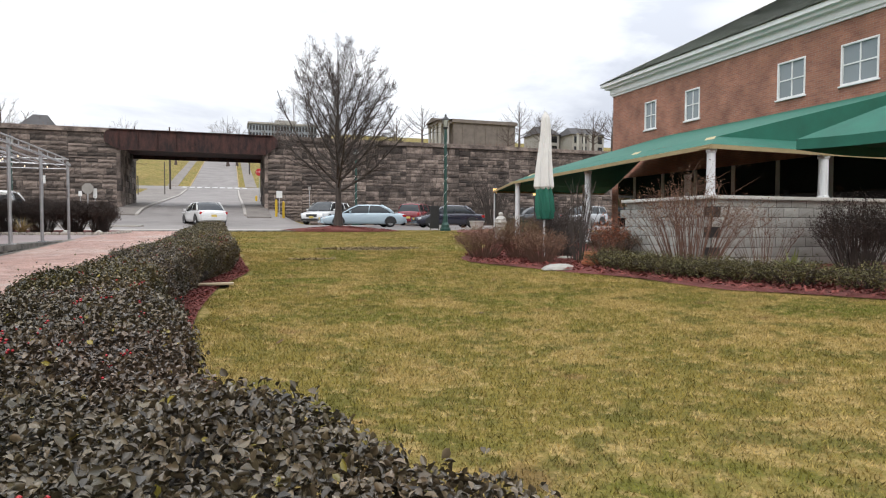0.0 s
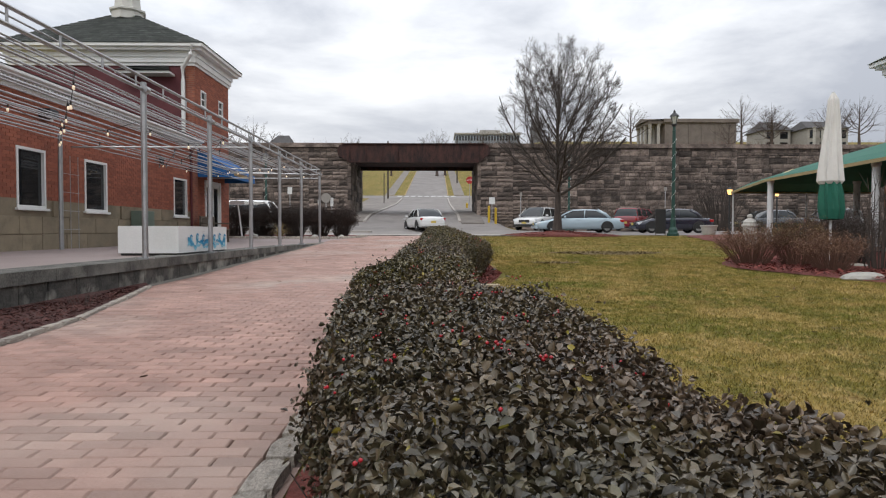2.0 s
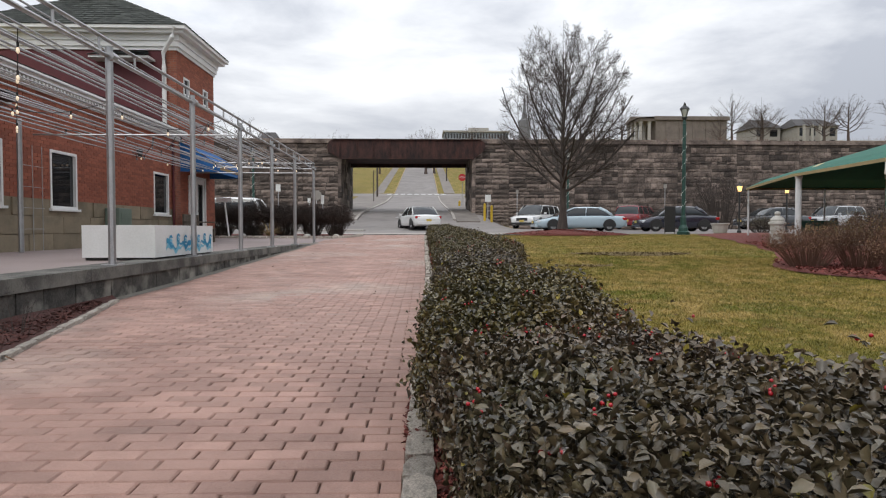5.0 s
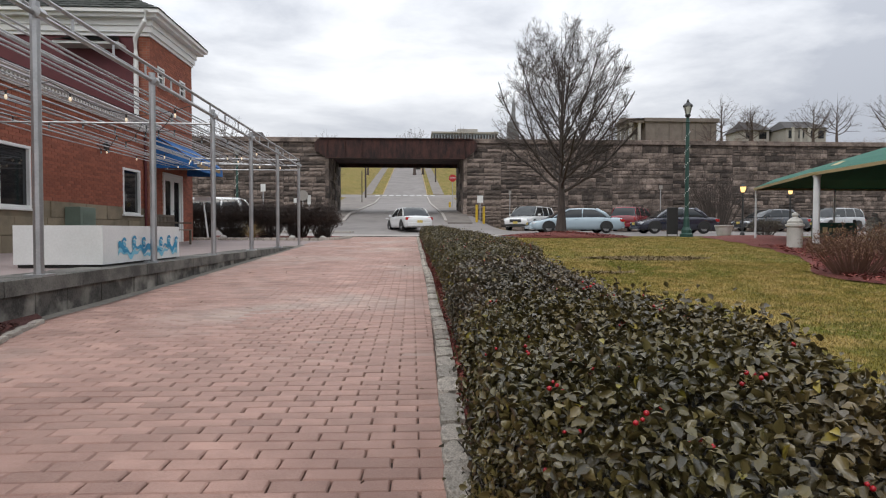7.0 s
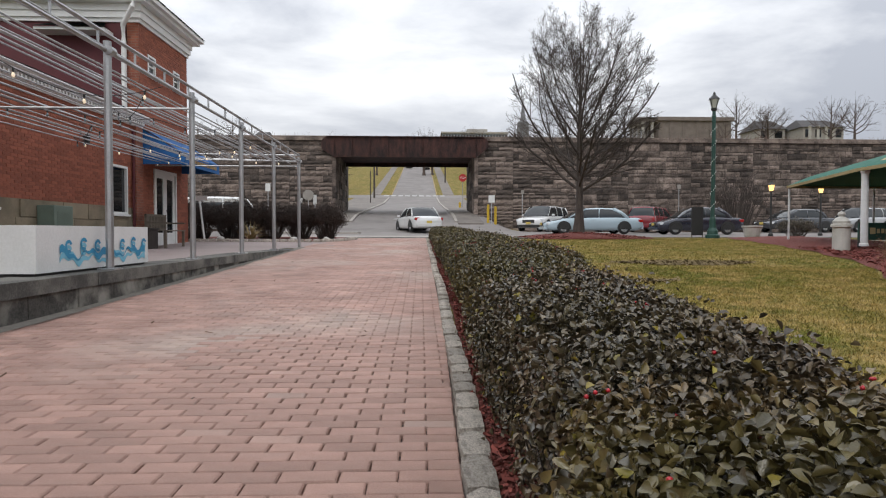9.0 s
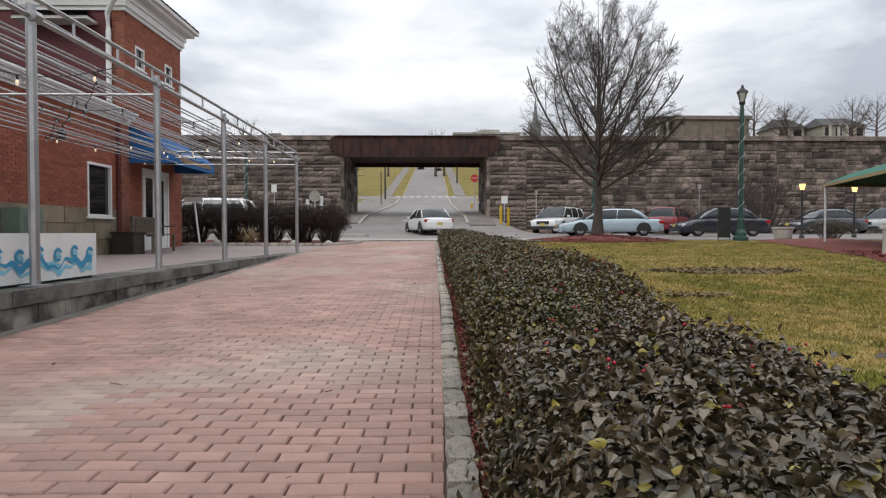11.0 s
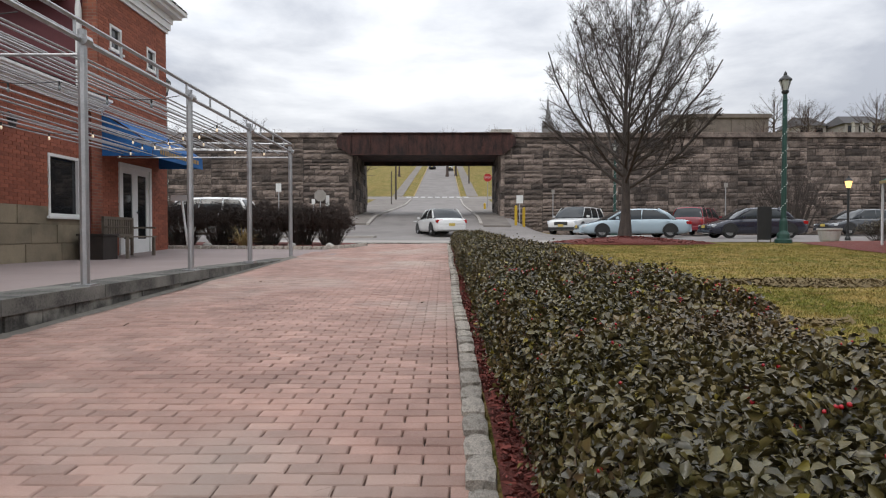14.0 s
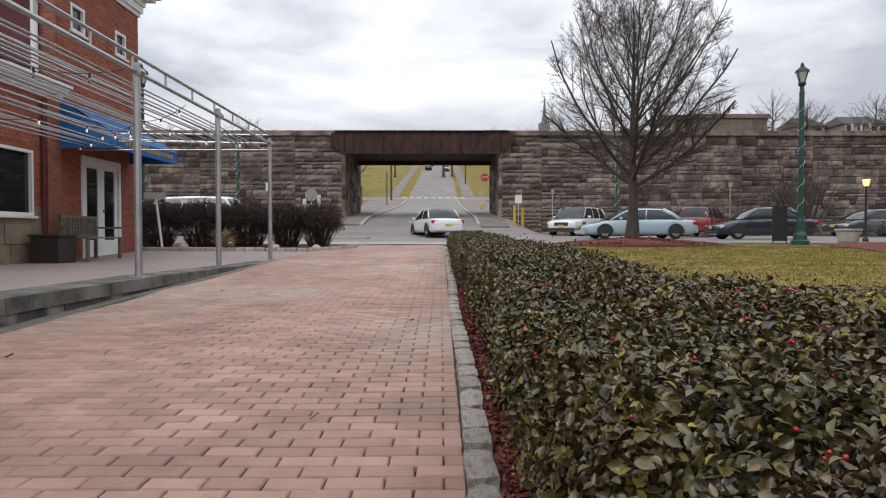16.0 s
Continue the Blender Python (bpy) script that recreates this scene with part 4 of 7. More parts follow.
bm = bmesh.new()
box(bm, -9.98, -9.42, 18.82, 19.43, 0.44, 0.48, 0.01)
part("lid", bm, MATS["dark_stained_wood"], bi)
for y in (4.5, 17.0):
    sc = thing("wall_lantern", (BX, y, 2.45), "black wall lantern on the brick wall", "wall lamp", "wall lanterns")
    bm = bmesh.new()
    tube(bm, [(BX, y, 2.5), (BX + 0.12, y, 2.55), (BX + 0.18, y, 2.5)], 0.012, 6)
    part("arm", bm, BLACK, sc)
    bm = bmesh.new()
    lathe(bm, (BX + 0.18, y, 2.28), ((0.05, 0), (0.075, 0.14), (0.1, 0.15), (0.03, 0.22)), 8)
    part("lantern", bm, BLACK, sc)
fl = thing("floodlight", (BX, 11.9, 2.75), "dark box floodlight under the cornice", "floodlight")
bm = bmesh.new()
box(bm, BX, BX + 0.25, 11.7, 12.0, 2.68, 2.86, 0.02)
part("housing", bm, BLACK, fl)
bm = bmesh.new()
box(bm, BX, BX + 0.06, 12.0, 12.12, 2.66, 2.84, 0.01)
part("junction_box", bm, CREAM, fl)
tr = thing("wire_trellis", (-9.9, 12.7, 0), "thin wire trellis against the wall", "trellis")
for y in (12.3, 12.6, 12.9):
    pipe("upright", [(-10.02, y, -0.02), (-10.02, y, 2.0)], 0.007, tr)
for z in (0.4, 0.8, 1.2, 1.6):
    pipe("crossbar", [(-10.02, 12.25, z), (-10.02, 12.95, z)], 0.005, tr)

# ---- hedge of clipped holly ----
def hedge_edges(s):
    """Left and right edges of the hedge by its length s (y for s > 1, then round the corner)."""
    if s >= 1.0:
        right = float(np.interp(s, [1.0, 1.7, 2.3, 2.8, 4, 5, 6.3, 7.2, 8.3, 9.3, 11, 14, 25.5], [-1.40, -1.50, -1.74, -1.74, -1.77, -1.76, -1.68, -1.6, -1.36, -1.16, -1.22, -1.3, -1.52]))
        left = float(np.interp(s, [1.0, 2.4, 3.0, 4.2, 5, 6.6, 7.4, 9, 12, 25.5], [-2.38, -2.56, -2.60, -2.50, -2.43, -2.45, -2.40, -2.36, -2.38, -2.4]))
        return Vector((left, s)), Vector((right, s))
    a = (1.0 - s) / 3.37
    left = Vector((-2.38 + 3.95 * (1 - math.cos(a)), 1.0 - 3.95 * math.sin(a)))
    right = Vector((-1.40 + 3.05 * (1 - math.cos(a)), 1.0 - 3.05 * math.sin(a)))
    return left, right


HL = [hedge_edges(k * 0.02 - 4.0) for k in range(1500)]


def hedge_line(s):
    return HL[min(1499, max(0, int((s + 4.0) * 50 + 0.5)))]


HT = [float(np.interp(k * 0.1 - 4, [-3, 1, 3, 5, 10, 16, 25.5], [0.5, 0.53, 0.55, 0.58, 0.6, 0.57, 0.47])) for k in range(300)]


def hedge_top(s):
    base = g(-2, min(s, 26))
    return base + HT[int((s + 4) * 10)]


def leaf_cloud(P, N, size, rnd, ratio=0.5, fold=0.28, spiky=True):
    """Folded leaves at places P with face normals N: four triangles each."""
    n = len(P)
    t = rnd.normal(size=(n, 3))
    t -= (t * N).sum(1, keepdims=True) * N
    t /= np.linalg.norm(t, axis=1, keepdims=True) + 1e-9
    b2 = np.cross(N, t)
    L = (size * rnd.uniform(0.6, 1.3, n))[:, None]
    W = L * ratio * rnd.uniform(0.8, 1.2, n)[:, None]
    up = N * (W * fold)
    root, tip = P - t * L * 0.5, P + t * L * 0.5 - N * L * 0.15
    l1, r1 = P - t * L * 0.1 + b2 * W * 0.5 + up, P - t * L * 0.1 - b2 * W * 0.5 + up
    l2, r2 = P + t * L * 0.22 + b2 * W * 0.42 + up * 0.7, P + t * L * 0.22 - b2 * W * 0.42 + up * 0.7
    V = np.stack([root, l1, l2, tip, r2, r1], 1).reshape(-1, 3)
    k = np.arange(n)[:, None] * 6
    F = np.concatenate([k + [0, 3, 2, 1], k + [0, 5, 4, 3]]).tolist()
    return V, F


def leaf_mesh(name, V, F, material, parent):
    o = mesh_np(name, V, F, material, parent, smooth=True)
    return tagged(o, kind="stuff")


HS = [(-3.4, -1.7), (-1.7, 0.3), (0.3, 2.35), (2.35, 4.3), (4.3, 6.4), (6.4, 8.5), (8.5, 10.9), (10.9, 13.8), (13.8, 17.2), (17.2, 21.2), (21.2, 25.6)]
for bi_, (sa, sb) in enumerate(HS):
    rnd = np.random.default_rng(40 + bi_)
    py = random.Random(40 + bi_)
    far = max(0.0, (sa - 12) / 12)
    mid = (sa + sb) / 2
    l0, r0 = hedge_line(mid)
    c0 = (l0 + r0) / 2
    bush = thing("holly_bush", (c0.x, c0.y, g(c0.x, c0.y)), "dark glossy clipped holly bush with red berries in the hedge" if sb < 13.9 else "dark clipped holly bush at the street end of the hedge", "hedge bush", "hedge of holly bushes")
    swell = py.uniform(-0.05, 0.06)
    tall = py.uniform(-0.05, 0.045)
    if sa < 2:
        swell, tall = 0.04, -0.01
    L = sb - sa
    n = int(12500 * L * (1 - 0.55 * min(1, far)) * (1.75 if sa < 8 else 1.3 if sa < 11 else 1.0))
    s = rnd.uniform(sa, sb, n)
    u = rnd.uniform(0, 1, n)
    P, N = np.zeros((n, 3)), np.zeros((n, 3))
    for i in range(n):
        lft, rgt = hedge_line(s[i])
        zt = hedge_top(s[i]) + tall
        edge = math.sin(math.pi * min(1, max(0, (s[i] - sa) / L))) ** 0.4
        c = (lft + rgt) / 2
        hw = (rgt - lft) / 2 * (1 + swell * edge - 0.16 * (1 - edge))
        zb = g(c.x, c.y) + 0.04
        hgt = (zt - zb) * (0.85 + 0.15 * edge)
        q = u[i]
        # 0-0.25 near side, 0.25-0.75 top, 0.75-1 far side
        if q < 0.24:
            a, h, nn = -1.0, q / 0.24, (-1, 0.25)
        elif q > 0.80:
            a, h, nn = 1.0, (1 - q) / 0.20, (1, 0.25)
        else:
            a, h, nn = -1 + 2 * (q - 0.24) / 0.56, 1.0, (0, 1)
        rounded = 1 - 0.13 * abs(a) ** 4 if h == 1.0 else 1 - 0.12 * max(0, h - 0.7) / 0.3 - 0.18 * max(0, 0.35 - h) / 0.35
        lump = 0.05 * noise.noise((c.x * 2.3 + hw.x * a * 2.3, c.y * 2.3, h * 2.0)) + 0.028 * noise.noise((c.x * 7, c.y * 7 + hw.x * a * 7, h * 6 + 3))
        off = hw * a * (rounded if h < 1 else 1.0)
        depth = rnd.exponential(0.052) if rnd.random() < 0.78 else -rnd.exponential(0.013)
        if h < 1.0:
            d2 = hw.normalized() * (lump * 1.4 - depth) * a
            P[i] = (c.x + off.x + d2.x, c.y + off.y + d2.y, zb + hgt * h * 0.97)
            N[i] = (hw.normalized().x * a, hw.normalized().y * a, 0.35)
        else:
            P[i] = (c.x + off.x, c.y + off.y, zb + hgt * rounded + lump * 1.5 - depth)
            N[i] = (0, 0, 1)
    N += rnd.normal(0, 0.85, (n, 3))
    N /= np.linalg.norm(N, axis=1, keepdims=True)
    size = (0.0215 if sa < 8 else 0.027) * (1 + 0.6 * far)
    yl = (rnd.random(n) < 0.004 + 0.06 * np.array([max(0, noise.noise((p[0] * 1.1, p[1] * 1.1, 9))) for p in P])) & (P[:, 2] > 0)
    yl |= rnd.random(n) < (0.045 if sa > 7 else 0.02 if sa > 3.5 else 0.006)
    V, F = leaf_cloud(P[~yl], N[~yl], size, rnd, 0.62)
    leaf_mesh("foliage", V, F, LEAFG if bi_ in (3, 5, 6, 7, 8, 9, 10) else LEAF, bush)
    V, F = leaf_cloud(P[yl], N[yl], size * 1.05, rnd, 0.6)
    leaf_mesh("yellow_foliage", V, F, LEAFY, bush)
    # dark inner mass: a solid filler whose near-black colour stands for shade between leaves
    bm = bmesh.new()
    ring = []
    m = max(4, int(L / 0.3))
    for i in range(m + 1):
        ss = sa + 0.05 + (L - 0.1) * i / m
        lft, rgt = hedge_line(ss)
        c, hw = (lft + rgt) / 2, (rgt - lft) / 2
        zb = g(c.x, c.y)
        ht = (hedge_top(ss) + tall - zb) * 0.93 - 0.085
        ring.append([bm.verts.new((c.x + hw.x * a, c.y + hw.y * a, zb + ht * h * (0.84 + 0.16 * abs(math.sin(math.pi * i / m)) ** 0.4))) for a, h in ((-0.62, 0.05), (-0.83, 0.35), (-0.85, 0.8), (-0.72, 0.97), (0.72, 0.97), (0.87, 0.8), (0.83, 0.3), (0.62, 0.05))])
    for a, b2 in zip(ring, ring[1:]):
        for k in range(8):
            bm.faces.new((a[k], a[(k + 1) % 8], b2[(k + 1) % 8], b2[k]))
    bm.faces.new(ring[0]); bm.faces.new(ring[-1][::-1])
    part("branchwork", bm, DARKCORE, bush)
    # bare stems low on the path side
    V, F = [], []
    for k in range(int(36 * L) if sa < 14 else 0):
        ss = py.uniform(sa, sb)
        lft, rgt = hedge_line(ss)
        zb = g(lft.x, lft.y)
        p0 = Vector((lft.x + py.uniform(0.08, 0.3), lft.y + py.uniform(-0.08, 0.08), zb + 0.01))
        p1 = Vector((lft.x + py.uniform(-0.03, 0.12), lft.y + py.uniform(-0.15, 0.15), zb + py.uniform(0.2, 0.38)))
        r = py.uniform(0.0015, 0.0045)
        o = len(V)
        V += [p0 + Vector((r, 0, 0)), p0 + Vector((-r, r, 0)), p0 + Vector((-r, -r, 0)), p1 + Vector((r, 0, 0)) * 0.4, p1 + Vector((-r, r, 0)) * 0.4, p1 + Vector((-r, -r, 0)) * 0.4]
        F += [(o, o + 1, o + 4, o + 3), (o + 1, o + 2, o + 5, o + 4), (o + 2, o, o + 3, o + 5)]
    if V:
        leaf_mesh("stems", V, F, BARK, bush)
    # berries in clusters
    nb = {0: 8, 1: 24, 2: 90, 3: 60, 4: 30, 5: 40, 6: 210, 7: 14}.get(bi_, 0)
    if nb:
        bm = bmesh.new()
        cand = np.flatnonzero(P[:, 2] > np.quantile(P[:, 2], 0.45))
        for k in range(nb):
            p = Vector(P[py.choice(cand)])
            for j in range(py.randint(1, 5)):
                mtx = Matrix.Translation(p + Vector((py.uniform(-0.022, 0.022), py.uniform(-0.022, 0.022), py.uniform(0.005, 0.03))))
                bmesh.ops.create_icosphere(bm, subdivisions=1, radius=py.uniform(0.0035, 0.0052), matrix=mtx)
        tagged(part("berries", bm, BERRY, bush, "clusters of red berries", smooth=True), kind="stuff")

# ---- mulch strips ----
bm = bmesh.new()
prev = None
for s in np.linspace(-3.4, 25.8, 90):
    l, r = hedge_line(s)
    d = (r - l).normalized()
    a, b2 = l - d * (0.06 if s > 1 else 0.12), r + d * 0.22
    cur = [bm.verts.new((a.x, a.y, g(a.x, a.y) + 0.015)), bm.verts.new((b2.x, b2.y, g(b2.x, b2.y) + 0.02))]
    if prev:
        bm.faces.new((prev[0], prev[1], cur[1], cur[0]))
    prev = cur
tagged(part("hedge_bed", bm, MULCH), "red wood mulch bed under the hedge", "mulch bed", kind="structure")


def chips(name, place, n, label, seed, size=0.03, material=None):
    rnd = np.random.default_rng(seed)
    P = np.array([place(rnd) for _ in range(n)])
    a = rnd.uniform(0, 6.28, n)
    t = np.stack([np.cos(a), np.sin(a), rnd.normal(0, 0.3, n)], 1) * (size * rnd.uniform(0.4, 1.3, n))[:, None]
    w = np.stack([-np.sin(a), np.cos(a), rnd.normal(0, 0.4, n)], 1) * (size * 0.22 * rnd.uniform(0.5, 1.4, n))[:, None]
    up = np.array([0, 0, 0.006])
    V = np.stack([P - t - w, P + t - w, P + t + w + up, P - t + w + up], 1).reshape(-1, 3)
    F = (np.arange(n)[:, None] * 4 + [0, 1, 2, 3]).tolist()
    return tagged(mesh_np(name, V, F, material or CHIP), label, "mulch", kind="stuff")


def hedge_bed_place(rnd):
    s = rnd.uniform(-2, 22)
    l, r = hedge_line(s)
    d = (r - l).normalized()
    p = l + d * rnd.uniform(-0.05, 0.12) if rnd.random() < 0.6 else r + d * rnd.uniform(-0.1, 0.22)
    return (p.x, p.y, g(p.x, p.y) + 0.02 + 0.02 * rnd.random())


chips("mulch_chips", hedge_bed_place, 26000, "loose red wood mulch chips along the hedge", 5, 0.017)

# ---- granite kerb blocks between path and hedge ----
def kerb_x(y):
    """Middle line of the kerb stones, which draws in a little along the path."""
    return float(np.interp(y, [2, 8.5], [-2.585, -2.485]))


kerb = thing("granite_kerb", (-2.58, 12, g(-2.58, 12)), "row of rough grey granite kerb blocks beside the path", "kerb", kind="structure")
kmeshes = []
rk = random.Random(12)
for v in range(6):
    bm = bmesh.new()
    box(bm, -0.5, 0.5, -0.5, 0.5, -0.5, 0.5)
    bmesh.ops.subdivide_edges(bm, edges=bm.edges[:], cuts=1, use_grid_fill=True)
    for q in bm.verts:
        k = sum(abs(abs(c) - 0.5) < 0.01 for c in q.co)
        q.co *= {3: 0.86, 2: 0.96, 1: 1.02}.get(k, 1)
        q.co += Vector((rk.uniform(-0.04, 0.04), rk.uniform(-0.04, 0.04), rk.uniform(-0.03, 0.03)))
    me = bpy.data.meshes.new("block")
    bm.to_mesh(me)
    bm.free()
    me.materials.append(GRANITE)
    kmeshes.append(me)
y = 0.2
KO = kerb.matrix_basis.translation
while y < 26.2:
    w = rk.uniform(0.17, 0.3)
    o = new("block", rk.choice(kmeshes))
    o.parent = kerb
    x = kerb_x(y) + 0.012 * math.sin(y * 1.3)
    o.matrix_basis = Matrix.LocRotScale(Vector((x, y + w / 2, g(x, y) + 0.0)) - KO, Euler((0, 0, rk.uniform(-0.05, 0.05))), (0.108, w - 0.006, 0.11 + rk.uniform(-0.01, 0.02)))
    y += w

for k in range(14):
    s = 0.15 - k * 0.2
    l, r = hedge_line(s)
    d = (r - l).normalized()
    p = l - d * 0.15
    o = new("block", rk.choice(kmeshes))
    o.parent = kerb
    o.matrix_basis = Matrix.LocRotScale(Vector((p.x, p.y, g(p.x, p.y))) - KO, Euler((0, 0, math.atan2(d.y, d.x))), (0.105, 0.19, 0.115))

# ---- brick pavers ----
BL, BW = 0.19, 0.09
rp = random.Random(21)
pv = []
for v in range(4):
    bm = bmesh.new()
    z1, ch = 0.0, 0.006
    e = [rp.uniform(-0.002, 0.002) for _ in range(8)]
    lo = [(-BL / 2 + 0.003, -BW / 2 + 0.003), (BL / 2 - 0.003, -BW / 2 + 0.003), (BL / 2 - 0.003, BW / 2 - 0.003), (-BL / 2 + 0.003, BW / 2 - 0.003)]
    a = [bm.verts.new((x + e[i], y2 + e[i + 4], -0.03)) for i, (x, y2) in enumerate(lo)]
    b2 = [bm.verts.new((x + e[i], y2 + e[i + 4], -ch)) for i, (x, y2) in enumerate(lo)]
    c = [bm.verts.new((x * 0.94 + e[i], y2 * 0.89 + e[i + 4], z1)) for i, (x, y2) in enumerate(lo)]
    for k in range(4):
        bm.faces.new((a[k], a[(k + 1) % 4], b2[(k + 1) % 4], b2[k]))
        bm.faces.new((b2[k], b2[(k + 1) % 4], c[(k + 1) % 4], c[k]))
    bm.faces.new(c)
    me = bpy.data.meshes.new("brick")
    bm.to_mesh(me)
    bm.free()
    me.materials.append(PAVER1)
    pv.append((me, np.array([q.co[:] for q in me.vertices]), [tuple(p.vertices) for p in me.polygons]))
V, F, cnt, alone = [], [], 0, 0
row, y = 0, 0.0
while y < 26.55:
    x = -5.93 + BL / 2 - (row % 2) * BL / 2
    first = True
    edge_x = kerb_x(y) - 0.052
    while x - BL / 2 < edge_x - 0.03:
        xr = min(x + BL / 2, edge_x)
        xl = max(x - BL / 2, -5.93)
        if edge_x - xr < 0.035:
            xr = edge_x
        me, co, fs = rp.choice(pv)
        sx = (xr - xl) / BL
        if sx > 0.1:
            cx = (xr + xl) / 2
            sag = 0.012 * noise.noise((cx * 0.9, y * 0.9, 0))
            z = g(cx, y) + 0.03 + sag + rp.uniform(-0.0015, 0.0025)
            rot = rp.uniform(-0.02, 0.02)
            tilt = rp.uniform(-0.012, 0.012)
            if cx > -4.2 and 4.2 < y < 9.3 and alone < 300 and rp.random() < 0.9:
                o = new("brick", me)
                o.parent = path
                o.matrix_basis = Matrix.LocRotScale((cx, y, z), Euler((0.028, tilt, rot)), (sx, 1, 1))
                alone += 1
            else:
                q = co * (sx, 1, 1)
                q = np.stack([q[:, 0] - rot * q[:, 1], q[:, 1] + rot * q[:, 0], q[:, 2] + 0.028 * q[:, 1] - tilt * q[:, 0]], 1)
                V.append(q + (cx, y, z))
                F += [tuple(i + cnt for i in f) for f in fs]
                cnt += len(co)
        x += BL
    row += 1
    y += BW
tagged(mesh_np("paving", np.vstack(V), F, PAVER, path), kind="stuff")
# gutter line of grit at the foot of the ledge
GRIT = mat("gutter_grit", (0.13, 0.115, 0.095), (0.22, 0.2, 0.17), 9, 0.95, 0.6, 80)
bm = bmesh.new()
prev = None
for y in np.linspace(-4, 20, 60):
    w = 0.10 + 0.05 * noise.noise((y, 1, 1)) + 0.12 * max(0, (6 - y) / 6)
    cur = [bm.verts.new((-5.95, y, g(-5.95, y) + 0.055)), bm.verts.new((-5.9 + w, y, g(-5.9, y) + 0.036))]
    if prev:
        bm.faces.new((prev[0], prev[1], cur[1], cur[0]))
    prev = cur
tagged(part("gutter", bm, GRIT), "gritty leaf-strewn gutter at the ledge foot", "gutter", kind="structure")


# ---- bare trees ----
def bare_tree(name, at, height, radius, trunk_r, fork, seed, label, material, twigs=1.0, levels=4, group="", spread=1.0, nsides=6, limbs=16):
    """Trunk, ascending limbs and many twigs; the crown is an upright oval."""
    rnd = random.Random(seed)
    t = thing(name, at, label, "tree", group)
    at = Vector(at)
    V, F = [], []

    def seg(pts, radii, n):
        o = len(V)
        for i, p in enumerate(pts):
            d = (pts[min(i + 1, len(pts) - 1)] - pts[max(i - 1, 0)]).normalized()
            a = d.cross(Vector((0.3, 0.2, 1)) if abs(d.z) < 0.9 else Vector((1, 0, 0))).normalized()
            c = d.cross(a)
            for k in range(n):
                w = k * 2 * math.pi / n
                V.append(p + radii[i] * (a * math.cos(w) + c * math.sin(w)))
        for i in range(len(pts) - 1):
            for k in range(n):
                F.append((o + i * n + k, o + i * n + (k + 1) % n, o + (i + 1) * n + (k + 1) % n, o + (i + 1) * n + k))

    def limit(p):
        h = (p.z - at.z - fork) / (height - fork)
        rad = math.hypot(p.x - at.x, p.y - at.y)
        return rad < radius * (0.93 + 0.14 * rnd.random()) * max(0.05, math.sin(math.pi * min(0.99, max(0.03, h * 0.84 + 0.15))) ** 0.62) and h < 1.02

    def grow(p, d, length, r, level):
        n = max(3, int(length / (0.35 if level < 2 else 0.16)))
        pts, radii = [p.copy()], [r]
        q = p.copy()
        dd = d.copy()
        for i in range(n):
            dd = (dd + Vector((rnd.gauss(0, 0.065), rnd.gauss(0, 0.065), (0.048 if level == 1 else 0.012) + rnd.gauss(0, 0.05))) * (1.0 if level else 0.6)).normalized()
            q = q + dd * (length / n)
            pts.append(q.copy())
            radii.append(r * (1 - 0.8 * (i + 1) / n) + 0.0012)
            if level > 0 and not limit(q):
                break
        sides = nsides if level < 2 else (4 if level == 2 else 3)
        seg(pts, radii, sides)
        if level >= levels:
            return
        kids = {0: 0, 1: 10, 2: 7, 3: 4}.get(level, 4)
        kids = int(kids * (twigs if level >= 1 else 1) + rnd.random())
        for k in range(kids):
            f = 0.18 + 0.8 * (k + rnd.random() * 0.6) / max(1, kids)
            i = min(len(pts) - 2, int(f * (len(pts) - 1)))
            base_d = (pts[i + 1] - pts[i]).normalized()
            side = Vector((rnd.gauss(0, 1), rnd.gauss(0, 1), rnd.gauss(0, 0.45)))
            side = (side - base_d * side.dot(base_d)).normalized()
            nd = (base_d * 0.9 + side * rnd.uniform(0.5, 0.95) * spread + Vector((0, 0, 0.08))).normalized()
            ln = length * rnd.uniform(0.32, 0.5) * (1 - 0.4 * f)
            grow(pts[i], nd, max(ln, 0.22), max(radii[i] * 0.45, 0.0036), level + 1)

    # trunk and leader
    pts = [at + Vector((0.02 * math.sin(i), 0.02 * math.cos(i * 1.7), height * 0.9 * i / 12)) for i in range(13)]
    radii = [trunk_r * (1.35 if i == 0 else 1) * (1 - i / 12) ** 1.6 + 0.004 for i in range(13)]
    seg(pts, radii, 10)
    mesh_np("trunk", V, F, material, t, smooth=True)
    V.clear(); F.clear()
    for k in range(limbs):
        f = (k + rnd.random() * 0.5) / limbs
        z = fork + (height * 0.6 - fork) * f ** 1.2
        a = k * 2.399 + rnd.uniform(-0.3, 0.3)
        lean = (1.75 - 1.35 * f) * spread
        d = Vector((math.cos(a) * lean, math.sin(a) * lean, 1)).normalized()
        i = z / (height * 0.9)
        grow(at + Vector((0, 0, z)), d, (height - fork) * (0.74 - 0.42 * f), max(0.012, trunk_r * 0.36 * (1 - 0.72 * f)), 1)
    tagged(mesh_np("crown", V, F, material, t, smooth=True), kind="stuff")
    return t


bare_tree("pear_tree", (3.56, 27.8, 0.38), 10.1, 3.0, 0.18, 1.6, 7, "bare leafless ornamental tree with an upright oval crown", BARK, 1.22, 4, limbs=32)

